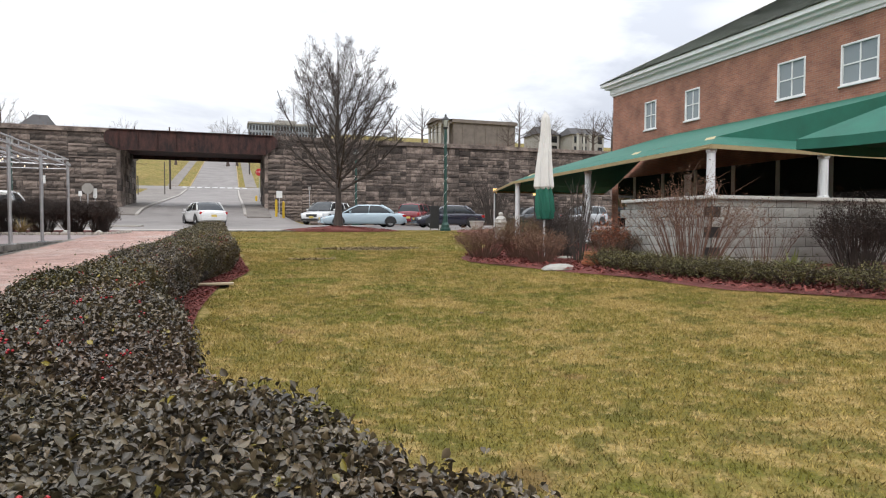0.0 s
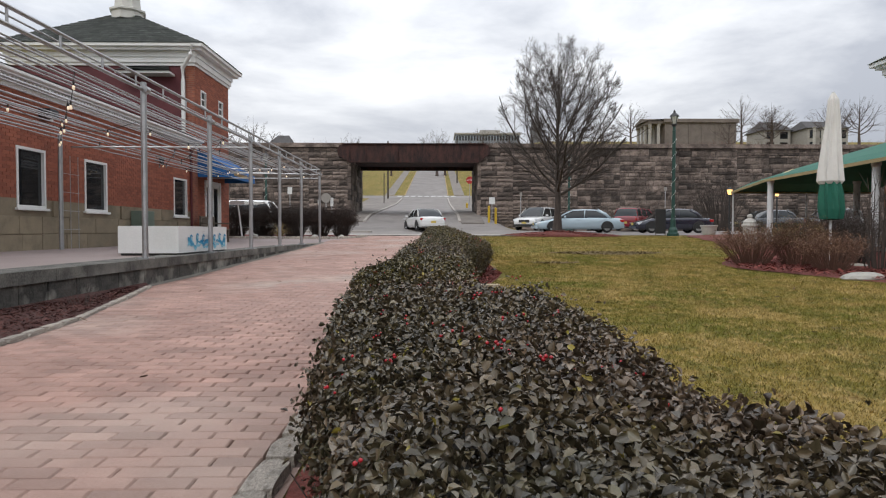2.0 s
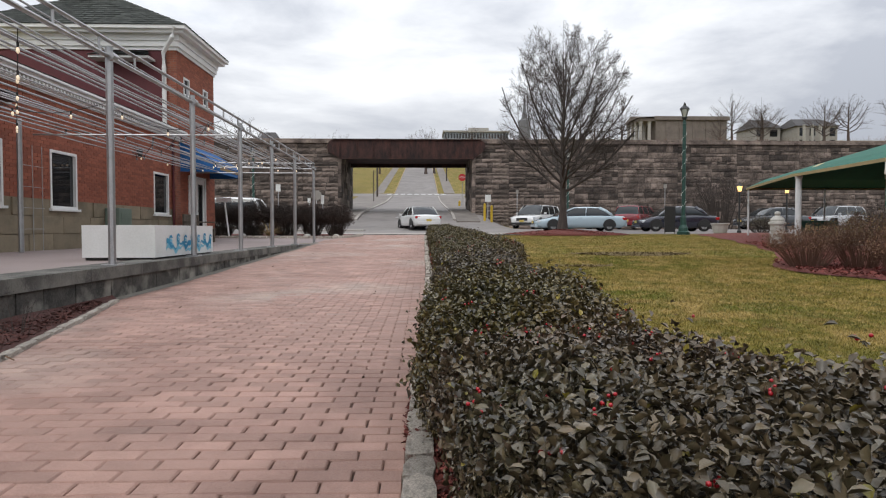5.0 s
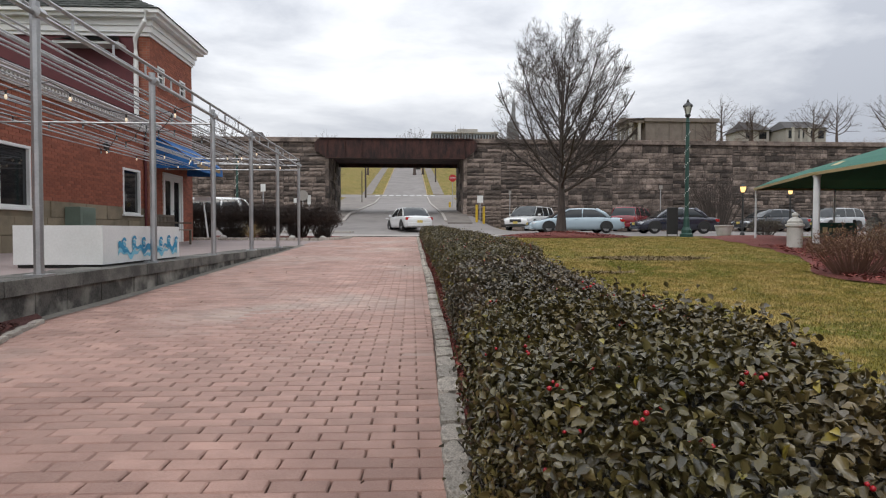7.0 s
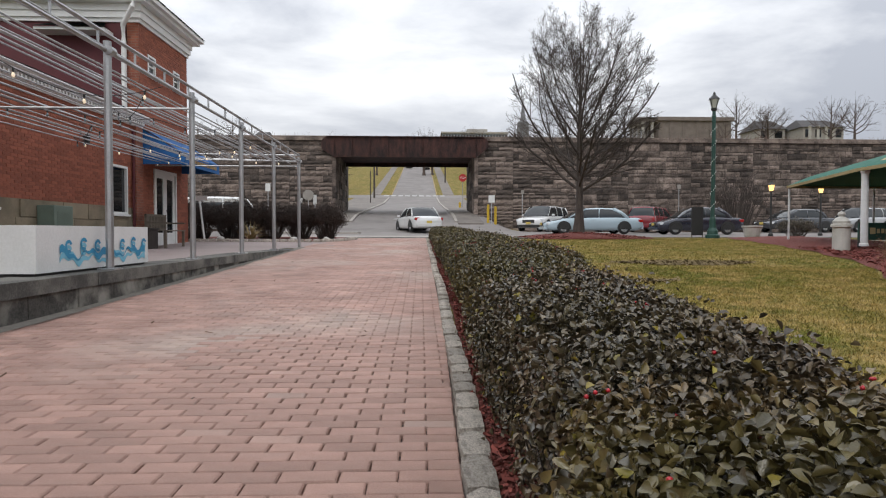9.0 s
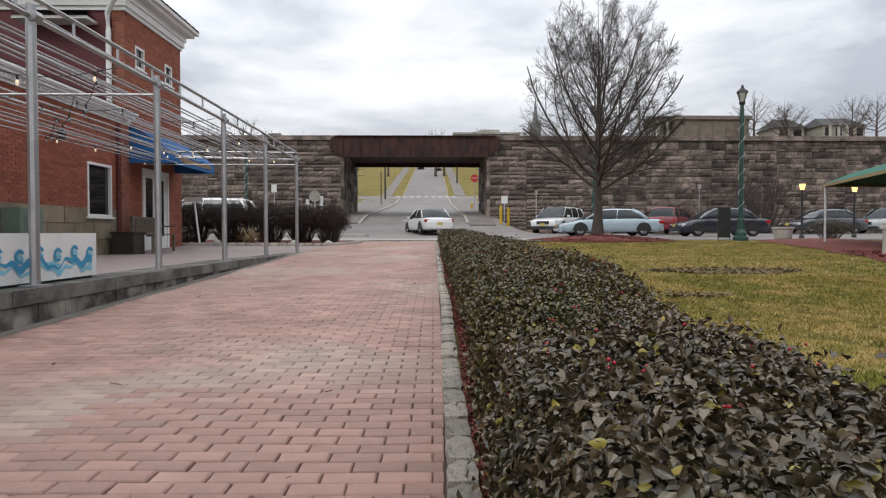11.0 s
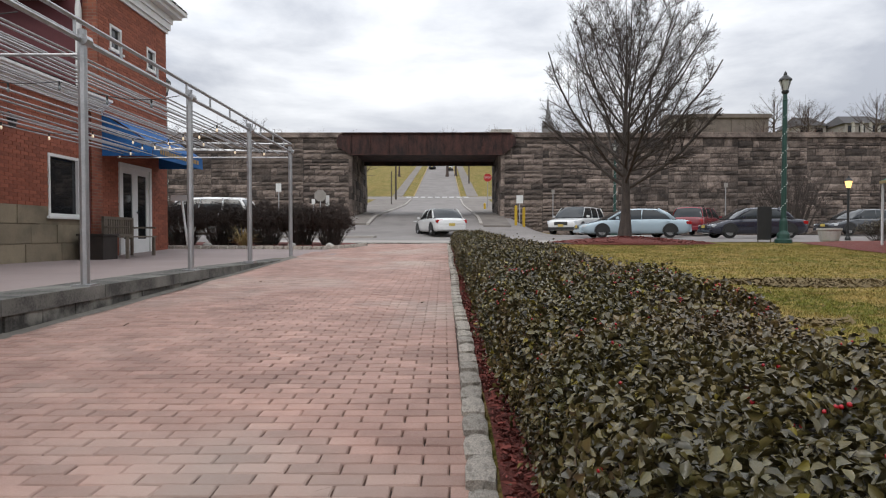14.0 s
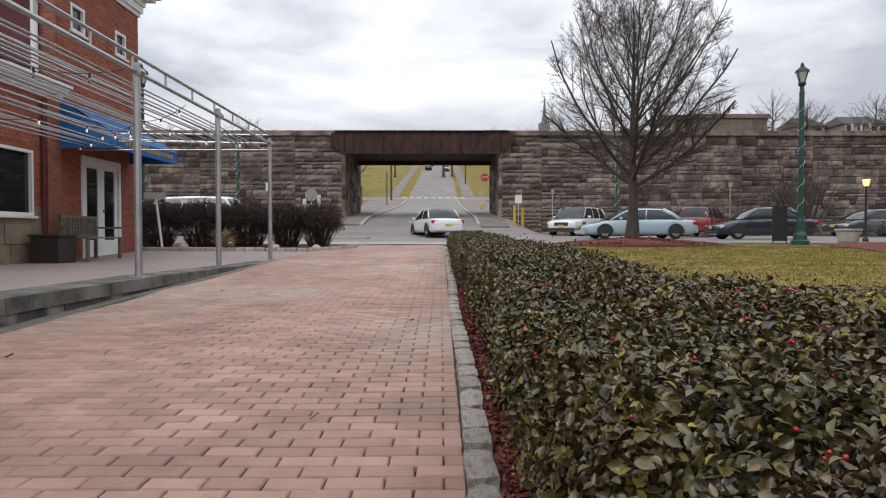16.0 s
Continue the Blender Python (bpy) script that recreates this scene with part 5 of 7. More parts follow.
# mulch mound round the tree and along the street edge
bm = bmesh.new()
lathe(bm, (3.6, 27.6, g(3.6, 27.6) - 0.05), ((3.0, 0.03), (2.6, 0.10), (1.8, 0.17), (0.9, 0.23), (0.25, 0.26), (0.02, 0.26)), 40)
for v in bm.verts:
    v.co.y = 27.6 + (v.co.y - 27.6) * 0.55
    v.co.z += 0.03 * noise.noise(v.co * 1.7)
    v.co.x += 0.2 * noise.noise((v.co.x, v.co.y, 4))
tagged(part("tree_mulch", bm, MULCH, smooth=True), "red mulch mound round the bare tree", "mulch bed", kind="structure")


def mound_place(rnd):
    a, r = rnd.uniform(0, 6.28), math.sqrt(rnd.uniform(0, 1))
    return (3.6 + 2.7 * r * math.cos(a), 27.6 + 1.5 * r * math.sin(a), g(3.6, 27.6) + 0.02 + 0.22 * (1 - r) + 0.01)


chips("mulch_chips", mound_place, 5000, "loose red wood mulch chips round the tree", 6, 0.05)

# ---- lawn blades ----
def blades(name, x0, x1, y0, y1, n, hgt, seed, keep, material=None, width=0.0035):
    rnd = np.random.default_rng(seed)
    x, y = rnd.uniform(x0, x1, n), rnd.uniform(y0, y1, n)
    ok = np.array([keep(a, b2) for a, b2 in zip(x, y)])
    x, y = x[ok], y[ok]
    n = len(x)
    z = np.interp(y, GYF, GZF)
    h = hgt * rnd.uniform(0.4, 1.3, n)
    a = rnd.uniform(0, 6.28, n)
    w = width * rnd.uniform(0.7, 1.4, n)
    bend = h * rnd.uniform(0.2, 1.1, n)
    b3 = rnd.uniform(0, 6.28, n)
    P = np.stack([x, y, z], 1)
    side = np.stack([np.cos(a) * w, np.sin(a) * w, 0 * w], 1)
    tip = P + np.stack([np.cos(b3) * bend, np.sin(b3) * bend, h], 1)
    V = np.stack([P - side, P + side, tip], 1).reshape(-1, 3)
    F = (np.arange(n)[:, None] * 3 + [0, 1, 2]).tolist()
    return tagged(mesh_np(name, V, F, material or BLADES), "short dormant lawn grass blades", "grass", kind="stuff")


GYF = np.linspace(-10, 60, 700)
GZF = np.array([lift(v) for v in GYF])


BEDS = [float(np.interp(k * 0.1 - 4, [-2, 1.5, 3.5, 4.9, 7.2, 8.5, 10.2, 12, 14, 18, 22, 28], [11, 8.2, 6.3, 5.3, 4.9, 4.4, 3.5, 4.0, 5.4, 7.0, 8.2, 9.5])) for k in range(340)]


def bed_edge(y):
    return BEDS[int((y + 4) * 10)]


def on_lawn(x, y):
    s = y
    if y > 0.9:
        return x > hedge_line(y)[1].x + 0.25 + 0.08 * math.sin(y * 3) and x < bed_edge(y)
    return y > -1.9 and x > -1.2 + 3.05 * (1 - math.sqrt(max(0, 1 - ((1 - y) / 3.05) ** 2))) and x < bed_edge(y)


blades("lawn_grass", -1.6, 7.0, -1.8, 6.0, 330000, 0.022, 1, on_lawn, width=0.0028)
blades("lawn_grass", -1.6, 7.0, 6.0, 14.0, 170000, 0.026, 2, on_lawn, width=0.0042)
blades("lawn_grass", -1.4, 9.0, 14.0, 27.0, 80000, 0.024, 3, on_lawn, width=0.008)

# ---- vehicles ----
TYRE = mat("tyre_rubber", (0.016, 0.016, 0.016), (0.026, 0.026, 0.026), 8, 0.85, 0.2, 60)
RIM = mat("alloy_rim", (0.5, 0.5, 0.51), (0.38, 0.38, 0.39), 5, 0.35, 0.05, 50, metal=0.8)
LAMP = glass_mat("clear_headlamp", (0.62, 0.64, 0.66), 0.08)
TAIL = glass_mat("red_tail_lamp", (0.35, 0.012, 0.012), 0.1)
PLATE = mat("plate_plain", (0.6, 0.45, 0.1), (0.5, 0.38, 0.1), 5, 0.6, 0, 40)
CARGLASS = glass_mat("car_glass", (0.02, 0.024, 0.026), 0.02)
PAINTS = {}


def car_paint(name, c):
    if name not in PAINTS:
        PAINTS[name] = mat(name, c, tuple(v * 0.92 for v in c), 1.5, 0.25, 0.0, 30, coat=0.8)
    return PAINTS[name]


def k_mid(pts, z):
    return float(np.interp(z, [q[2] for q in pts], [q[1] for q in pts]))


def car(at, heading, paint, label, kind="sedan", L=4.7, W=1.8, H=1.45, group="parked vehicles", category="car"):
    """A car that faces local -x, its wheels on the ground at local z = 0."""
    c = thing("suv" if kind == "suv" else "wagon" if kind == "wagon" else "sedan_car", (0, 0, 0), label, category, group)
    w = W / 2
    zb = 0.2 if kind != "suv" else 0.26
    belt = H * (0.62 if kind != "suv" else 0.60)
    hood = {"sedan": 0.25, "suv": 0.24, "wagon": 0.25}[kind] * L
    deck = {"sedan": 0.83, "suv": 0.985, "wagon": 0.985}[kind] * L
    nose = belt * (0.78 if kind != "suv" else 0.88)
    st = [(0.0, nose * 0.8, 0.78), (0.03 * L, nose * 0.93, 0.9), (0.10 * L, nose, 0.97), (hood * 0.75, belt * 0.93, 1.0), (hood, belt * 0.97, 1.0), (0.5 * L, belt, 1.0), (0.72 * L, belt * 1.02, 1.0),
          (deck, belt * (1.03 if kind != "sedan" else 1.0), 0.98), (0.965 * L, belt * (0.98 if kind == "sedan" else 1.02), 0.93), (L, belt * 0.86, 0.82)]
    rings = []
    fx = np.concatenate([[0, 0.006, 0.02, 0.04], np.linspace(0.07, 0.93, 24), [0.96, 0.98, 0.994, 1.0]]) * L
    zs = np.interp(fx, [q[0] for q in st], [q[1] for q in st])
    ks = np.interp(fx, [q[0] for q in st], [q[2] for q in st])
    zs[1:-1] = (zs[:-2] + 2 * zs[1:-1] + zs[2:]) / 4
    ks[1:-1] = (ks[:-2] + 2 * ks[1:-1] + ks[2:]) / 4
    for x, zt, k in zip(fx, zs, ks):
        ww = w * k
        z0 = zb + 0.12 * max(0.0, 1 - min(x, L - x) / (0.06 * L))
        half = [(0.0, z0), (ww * 0.88, z0), (ww * 0.955, z0 + 0.07), (ww * 0.985, z0 + (zt - z0) * 0.3), (ww, z0 + (zt - z0) * 0.55), (ww * 0.99, z0 + (zt - z0) * 0.74), (ww * 0.965, z0 + (zt - z0) * 0.88),
                (ww * 0.92, zt - 0.015), (ww * 0.82, zt), (ww * 0.45, zt + 0.02), (0.0, zt + 0.028)]
        rings.append([(x - L / 2, -y, z) for y, z in half] + [(x - L / 2, y, z) for y, z in half[::-1][1:]])
    bm = bmesh.new()
    vr = loft(bm, rings)
    bm.faces.new(vr[0][:-1][::-1]); bm.faces.new(vr[-1][:-1])
    bmesh.ops.remove_doubles(bm, verts=bm.verts, dist=0.0005)
    bmesh.ops.recalc_face_normals(bm, faces=bm.faces)
    body = part("body", bm, paint, c, smooth=True, local=True)
    # cabin: curved glass sides and screens, painted roof
    a0, a1 = hood - 0.02 * L, {"sedan": 0.42, "suv": 0.37, "wagon": 0.40}[kind] * L
    b0, b1 = {"sedan": 0.86, "suv": 0.985, "wagon": 0.98}[kind] * L, {"sedan": 0.70, "suv": 0.90, "wagon": 0.92}[kind] * L
    zt = H - 0.05
    rise_x = [a0, a0 + (a1 - a0) * 0.6, a1, (a1 + b1) / 2, b1, b0 - (b0 - b1) * 0.55, b0]
    rise_z = [0.0, 0.66, 0.93, 1.0, 0.95, 0.66, 0.0]
    glass, top = bmesh.new(), bmesh.new()
    prev = None
    for x in np.concatenate([np.linspace(a0, a1, 7), np.linspace(a1, b1, 8)[1:], np.linspace(b1, b0, 7)[1:]]):
        up = float(np.interp(x, rise_x, rise_z)) * (H - belt)
        f = up / (H - belt)
        half = [(w * 0.90, belt - 0.03), (w * (0.90 - 0.06 * f), belt + up * 0.45), (w * (0.90 - 0.17 * f), belt + up * 0.86), (w * (0.86 - 0.20 * f), belt + up * 0.95), (w * 0.42, belt + up), (0.0, belt + up + 0.012)]
        cur = [(x - L / 2, -y, z) for y, z in half] + [(x - L / 2, y, z) for y, z in half[::-1][1:]]
        if prev:
            for k in range(10):
                roofed = 2 <= k <= 7 and a1 - 0.01 * L < (x + px) / 2 < b1 + 0.01 * L
                poly(top if roofed else glass, [prev[k], prev[k + 1], cur[k + 1], cur[k]])
        prev, px = cur, x
    for q, nm, m in ((glass, "window_band", CARGLASS), (top, "roof", paint)):
        bmesh.ops.remove_doubles(q, verts=q.verts, dist=0.0005)
        bmesh.ops.recalc_face_normals(q, faces=q.faces)
        part(nm, q, m, c, smooth=True, local=True)
    for s in (-1, 1):
        zr = belt + (H - belt) * 0.86
        pil = [([(a0 + 0.01 * L, 0.895, belt - 0.02), ((a0 + a1) / 2 + 0.015 * L, 0.84, belt + (H - belt) * 0.5), (a1 + 0.005 * L, 0.745, zr)], 0.032),
               ([(b0 - 0.02 * L, 0.90, belt - 0.02), ((b0 + b1) / 2, 0.85, belt + (H - belt) * 0.46), (b1, 0.745, zr)], 0.085 if kind == "sedan" else 0.06),
               ([(0.545 * L, 0.90, belt - 0.02), (0.55 * L, 0.845, belt + (H - belt) * 0.45), (0.56 * L, 0.735, zr)], 0.03)]
        if kind != "sedan":
            pil.append(([(0.76 * L, 0.90, belt - 0.02), (0.757 * L, 0.845, belt + (H - belt) * 0.45), (0.755 * L, 0.735, zr)], 0.045))
        for pts, r in pil:
            bm = bmesh.new()
            tube(bm, [(x - L / 2, s * k * w, z) for x, k, z in pts], r, 8)
            for v in bm.verts:
                v.co.y = s * k_mid(pts, v.co.z) * w + (v.co.y - s * k_mid(pts, v.co.z) * w) * 0.35
            part("pillar", bm, paint, c, smooth=True, local=True)
        bm = bmesh.new()
        box(bm, a0 + 0.09 * L - L / 2 - 0.06, a0 + 0.09 * L - L / 2 + 0.06, min(s * w, s * (w + 0.16)), max(s * w, s * (w + 0.16)), belt, belt + 0.12, 0.02)
        part("mirror", bm, paint, c, local=True)
        bm = bmesh.new()
        box(bm, 0.015 * L - L / 2, 0.09 * L - L / 2, min(s * w * 0.45, s * w * 0.9), max(s * w * 0.45, s * w * 0.9), nose * 0.72, nose * 0.9, 0.03)
        part("headlamp", bm, LAMP, c, local=True)
        bm = bmesh.new()
        box(bm, 0.945 * L - L / 2, L / 2 - 0.01, min(s * w * 0.5, s * w * 0.92), max(s * w * 0.5, s * w * 0.92), belt * 0.72, belt * 0.9, 0.03)
        part("tail_lamp", bm, TAIL, c, local=True)
        for dz in (0.36, 0.66):
            bm = bmesh.new()
            x = dz * L + 0.12 * L - L / 2
            box(bm, x - 0.08, x + 0.08, s * w * 0.99 - 0.015, s * w * 0.99 + 0.015, belt * 0.86, belt * 0.89)
            part("door_handle", bm, paint, c, local=True)
        R = 0.32 if kind != "suv" else 0.37
        for xw in (0.19 * L, 0.80 * L):
            x = xw - L / 2
            bm = bmesh.new()
            n = 20
            prof = [(R * 0.62, 0.02), (R * 0.95, 0.0), (R, 0.03), (R, 0.18), (R * 0.95, 0.21)]
            vr = []
            for rr, yy in prof:
                vr.append([bm.verts.new((x + rr * math.cos(k * 2 * math.pi / n), s * (w + 0.015 - yy), R + rr * math.sin(k * 2 * math.pi / n))) for k in range(n)])
            for a, b2 in zip(vr, vr[1:]):
                for k in range(n):
                    bm.faces.new((a[k], a[(k + 1) % n], b2[(k + 1) % n], b2[k]))
            bmesh.ops.recalc_face_normals(bm, faces=bm.faces)
            wheel = part("wheel", bm, TYRE, c, smooth=True, local=True)
            bm = bmesh.new()
            ctr = bm.verts.new((x, s * (w + 0.0), R))
            ring = [bm.verts.new((x + R * (0.63 if k % 4 < 2 else 0.6) * math.cos(k * 2 * math.pi / 20), s * (w - (0.005 if k % 4 < 2 else 0.05)), R + R * 0.63 * math.sin(k * 2 * math.pi / 20))) for k in range(20)]
            for k in range(20):
                bm.faces.new((ctr, ring[k], ring[(k + 1) % 20]))
            part("rim", bm, RIM, wheel, local=True)
            bm = bmesh.new()
            arch = [(x + (R + 0.07) * math.cos(a), R + (R + 0.07) * math.sin(a)) for a in np.linspace(-0.15, math.pi + 0.15, 14)]
            poly(bm, [(px, s * (w + 0.008), pz) for px, pz in arch])
            part("wheel_arch", bm, BLACK, c, local=True)
    bm = bmesh.new()
    box(bm, -L / 2 - 0.02, -L / 2 + 0.05, -w * 0.42, w * 0.42, nose * 0.62, nose * 0.84, 0.015)
    part("grille", bm, BLACK, c, local=True)
    bm = bmesh.new()
    box(bm, -L / 2 - 0.03, -L / 2 + 0.16, -w * 0.82, w * 0.82, zb + 0.05, zb + 0.2, 0.03)
    part("front_bumper", bm, BLACK if kind == "suv" else paint, c, local=True)
    bm = bmesh.new()
    box(bm, L / 2 - 0.16, L / 2 + 0.03, -w * 0.82, w * 0.82, zb + 0.08, zb + 0.3, 0.03)
    part("rear_bumper", bm, paint, c, local=True)
    for x in (-L / 2 - 0.035, L / 2 + 0.02):
        bm = bmesh.new()
        box(bm, x - 0.005, x + 0.012, -0.16, 0.16, 0.48, 0.62)
        part("number_plate", bm, PLATE, c, local=True)
    x, y = at
    c.matrix_basis = pose(x, y, g(x, y) + 0.02, 0, 0, heading)
    return c


WHITEP, BLUEP, REDP, NAVYP, GREYP = car_paint("white_car_paint", (0.72, 0.72, 0.71)), car_paint("pale_blue_car_paint", (0.40, 0.50, 0.56)), car_paint("red_car_paint", (0.20, 0.018, 0.025)), car_paint("navy_car_paint", (0.018, 0.02, 0.035)), car_paint("dark_grey_car_paint", (0.045, 0.05, 0.058))
car((5.35, 44.0), 56, WHITEP, "white sport utility vehicle parked by the stone wall", "suv", 4.85, 1.93, 1.72)
car((6.65, 37.5), 0, BLUEP, "pale blue four-door saloon parked at the kerb", "sedan", 5.38, 1.98, 1.44)
car((8.6, 45.2), 70, car_paint("blue_car_paint", (0.02, 0.06, 0.16)), "blue hatchback parked by the stone wall", "wagon", 4.3, 1.75, 1.5)
car((11.7, 41.6), 232, REDP, "dark red estate car parked nose to the wall", "wagon", 4.5, 1.75, 1.55)
car((11.9, 36.0), 0, NAVYP, "dark navy saloon parked at the kerb", "sedan", 4.5, 1.75, 1.45)
car((20.4, 41.0), 8, GREYP, "dark grey saloon parked at the kerb", "sedan", 4.6, 1.8, 1.45)
car((27.0, 44.5), 20, car_paint("silver_car_paint", (0.42, 0.43, 0.44)), "silver sport utility vehicle parked beyond the canopy", "suv", 4.6, 1.85, 1.7)
car((-13.2, 33.5), 0, WHITEP, "white van-like vehicle parked behind the clipped bushes", "suv", 4.8, 1.95, 1.8)
car((-2.9, 40.6), 287, WHITEP, "white saloon turning into the road under the bridge", "sedan", 4.5, 1.78, 1.44, "vehicles on the road")
for x, y, h, p, k, lab in ((-6.0, 178, 270, GREYP, "sedan", "dark saloon far up the hill road"), (-1.3, 172, 90, WHITEP, "suv", "white pickup-like vehicle far up the hill road"), (-5.7, 200, 270, WHITEP, "sedan", "white saloon far up the hill road")):
    car((x, y), h, p, lab, k, 4.6, 1.85, 1.6, "vehicles on the hill")

# ---- hall with green canopy, across the lawn ----
hall = thing("brick_hall", (22, 10, 0), "two-storey red brick hall with white cornice and green roof", "building")
HX, HY1 = 16.5, 24.6
HW = [(21.3, 22.1), (18.6, 19.45), (13.75, 14.85), (11.3, 12.5), (7.6, 8.8), (3.6, 4.8)]
bm = bmesh.new()
wall_openings(bm, HX, HX + 0.35, -12, HY1, -0.2, 6.8, [(a, b2, 4.75, 6.0) for a, b2 in HW])
box(bm, HX + 0.35, 30, HY1 - 0.35, HY1, -0.2, 6.8)
part("wall", bm, BRICKR, hall, "red brick wall")
for a, b2 in HW:
    window_unit(hall, HX, a, b2, 4.75, 6.0, -1, GREYGLASS, 2, 2)
    bm = bmesh.new()
    box(bm, HX + 0.12, HX + 0.3, a + 0.1, a + (b2 - a) * 0.45, 4.8, 5.95)
    part("blind", bm, CREAM, hall)
bm = bmesh.new()
loft(bm, [[(30, -12, z), (HX - d, -12, z), (HX - d, HY1 + d, z), (30, HY1 + d, z)] for d, z in ((-0.05, 6.72), (0.06, 6.72), (0.06, 6.82), (0.12, 6.82), (0.12, 7.08), (0.3, 7.08), (0.3, 7.18), (0.45, 7.2), (0.45, 7.36), (-0.05, 7.36))])
part("cornice", bm, WHITE, hall, "white moulded cornice")
GREENROOF = mat("grey_green_roofing", (0.25, 0.27, 0.22), (0.18, 0.20, 0.16), 3, 0.9, 0.3, 40, isl=0.15)
bm = bmesh.new()
ex, ey = HX - 0.5, HY1 + 0.5
shingle_slope(bm, (ex, -12, 7.38), (ex, ey, 7.38), (23.5, -12, 11.4), (23.5, 19.0, 11.4), 0.22)
poly(bm, [(ex, -12, 7.36), (ex, ey, 7.36), (23.5, 19.0, 11.38), (23.5, -12, 11.38)])
poly(bm, [(ex, ey, 7.36), (31, ey, 7.36), (23.5, 19.0, 11.38)])
poly(bm, [(31, ey, 7.36), (31, -12, 7.36), (23.5, -12, 11.38), (23.5, 19.0, 11.38)])
part("roof", bm, GREENROOF, hall, "grey-green hipped roof")
bm = bmesh.new()
box(bm, HX + 0.01, HX + 0.02, HY1 - 0.4, HY1 - 0.05, -0.1, 6.5)
part("corner_quoin", bm, BASESTONE, hall)

can = thing("terrace_canopy", (9, 14, 0), "long green canvas terrace canopy with beige trim on white columns", "canopy")
C0, C1, C2, C3 = Vector((7.55, 7.9)), Vector((8.5, 18.9)), Vector((10.35, 25.1)), Vector((16.4, 25.1))
EZ, VZ = 2.0, 2.33
edge = [Vector((16.4, 8.3)), C0, C1, C2, C3]
inn = [Vector((16.4, 8.6)), Vector((8.35, 8.6)), Vector((9.2, 18.7)), Vector((10.7, 24.3)), Vector((16.4, 24.3))]
bm = bmesh.new()
for k, ((a, b2), (c, d)) in enumerate(zip(zip(edge, edge[1:]), zip(inn, inn[1:]))):
    n = 10
    for i in range(n):
        f0, f1 = i / n, (i + 1) / n
        w0, w1 = 0.015 * math.sin(f0 * 40), 0.015 * math.sin(f1 * 40)
        p, q = a.lerp(b2, f0), a.lerp(b2, f1)
        r, s = c.lerp(d, f0), c.lerp(d, f1)
        poly(bm, [(p.x, p.y, EZ + 0.05), (q.x, q.y, EZ + 0.05), (s.x + w1, s.y + w1, VZ), (r.x + w0, r.y + w0, VZ)])
part("valance", bm, GREENC, can)
bm = bmesh.new()
top = [(16.4, 8.8, 4.3), (16.4, 22.5, 4.3)]
poly(bm, [(inn[1].x, inn[1].y, VZ), (inn[2].x, inn[2].y, VZ), (16.4, 20.5, 4.3), (16.4, 8.8, 4.3)])
poly(bm, [(inn[2].x, inn[2].y, VZ), (inn[3].x, inn[3].y, VZ), (16.4, 20.5, 4.3)])
poly(bm, [(inn[3].x, inn[3].y, VZ), (16.4, 24.3, VZ), (16.4, 20.5, 4.3)])
poly(bm, [(inn[0].x, inn[0].y, VZ), (inn[1].x, inn[1].y, VZ), (16.4, 8.8, 4.3)])
part("roof_canvas", bm, GREENC, can)
bm = bmesh.new()
for a, b2 in zip(edge, edge[1:]):
    d = (b2 - a).normalized() * 0.02
    nrm = Vector((d.y, -d.x))
    poly(bm, [(a.x + nrm.x, a.y + nrm.y, EZ - 0.03), (b2.x + nrm.x, b2.y + nrm.y, EZ - 0.03), (b2.x, b2.y, EZ + 0.055), (a.x, a.y, EZ + 0.055)])
part("trim", bm, BEIGE, can, "beige trim strip")
for f in (0.02, 0.3, 0.98):
    p = C0.lerp(C1, f)
    q = inn[1].lerp(inn[2], f)
    bm = bmesh.new()
    t = (C1 - C0).normalized() * 0.16
    poly(bm, [(p.x - t.x - 0.01, p.y - t.y, EZ), (p.x + t.x - 0.01, p.y + t.y, EZ), (q.x + t.x - 0.012, q.y + t.y, VZ + 0.012), (q.x - t.x - 0.012, q.y - t.y, VZ + 0.012)])
    part("stripe", bm, BEIGE, can, "beige stripe")
COLM = mat("white_column_paint", (0.70, 0.71, 0.72), (0.58, 0.59, 0.6), 3, 0.6, 0.1, 40)
for x, y, zb, r in ((7.72, 8.08, 1.05, 0.085), (8.3, 13.5, 0.0, 0.09), (8.62, 18.75, 0.05, 0.09), (10.8, 8.2, 1.05, 0.1), (14.2, 8.4, 1.05, 0.1), (11.5, 18.9, 0.0, 0.1), (11.8, 13.6, 0.0, 0.1)):
    bm = bmesh.new()
    lathe(bm, (x, y, zb), ((r * 1.25, 0), (r * 1.25, 0.05), (r, 0.08), (r * 0.95, EZ - zb - 0.1), (r * 1.2, EZ - zb - 0.06), (r * 1.2, EZ - zb)), 14)
    part("column", bm, COLM, can, smooth=False)
for x, y in ((10.4, 25.0), (13.5, 25.0)):
    bm = bmesh.new()
    tube(bm, [(x, y, 0.1), (x, y, EZ)], 0.035, 8)
    part("pole", bm, COLM, can)
# back wall of the terrace: dark openings
bm = bmesh.new()
box(bm, HX - 0.06, HX - 0.01, 8.5, 24, 0.3, 2.7)
part("glazed_screen", bm, DARKGLASS, hall)
for i in range(8):
    bm = bmesh.new()
    box(bm, HX - 0.1, HX - 0.062, 8.6 + i * 2, 8.75 + i * 2, 0.0, 2.7)
    part("screen_post", bm, CREAM, hall)
tagged(sheet("terrace", steps(7.7, 16.5, 0.8), steps(8.0, 25, 0.5), 0.03, CONCRETE, clip=lambda x, y: y < 18.5 or x > bed_edge(y) + 2.2), "concrete terrace floor under the canopy", "terrace", kind="structure")

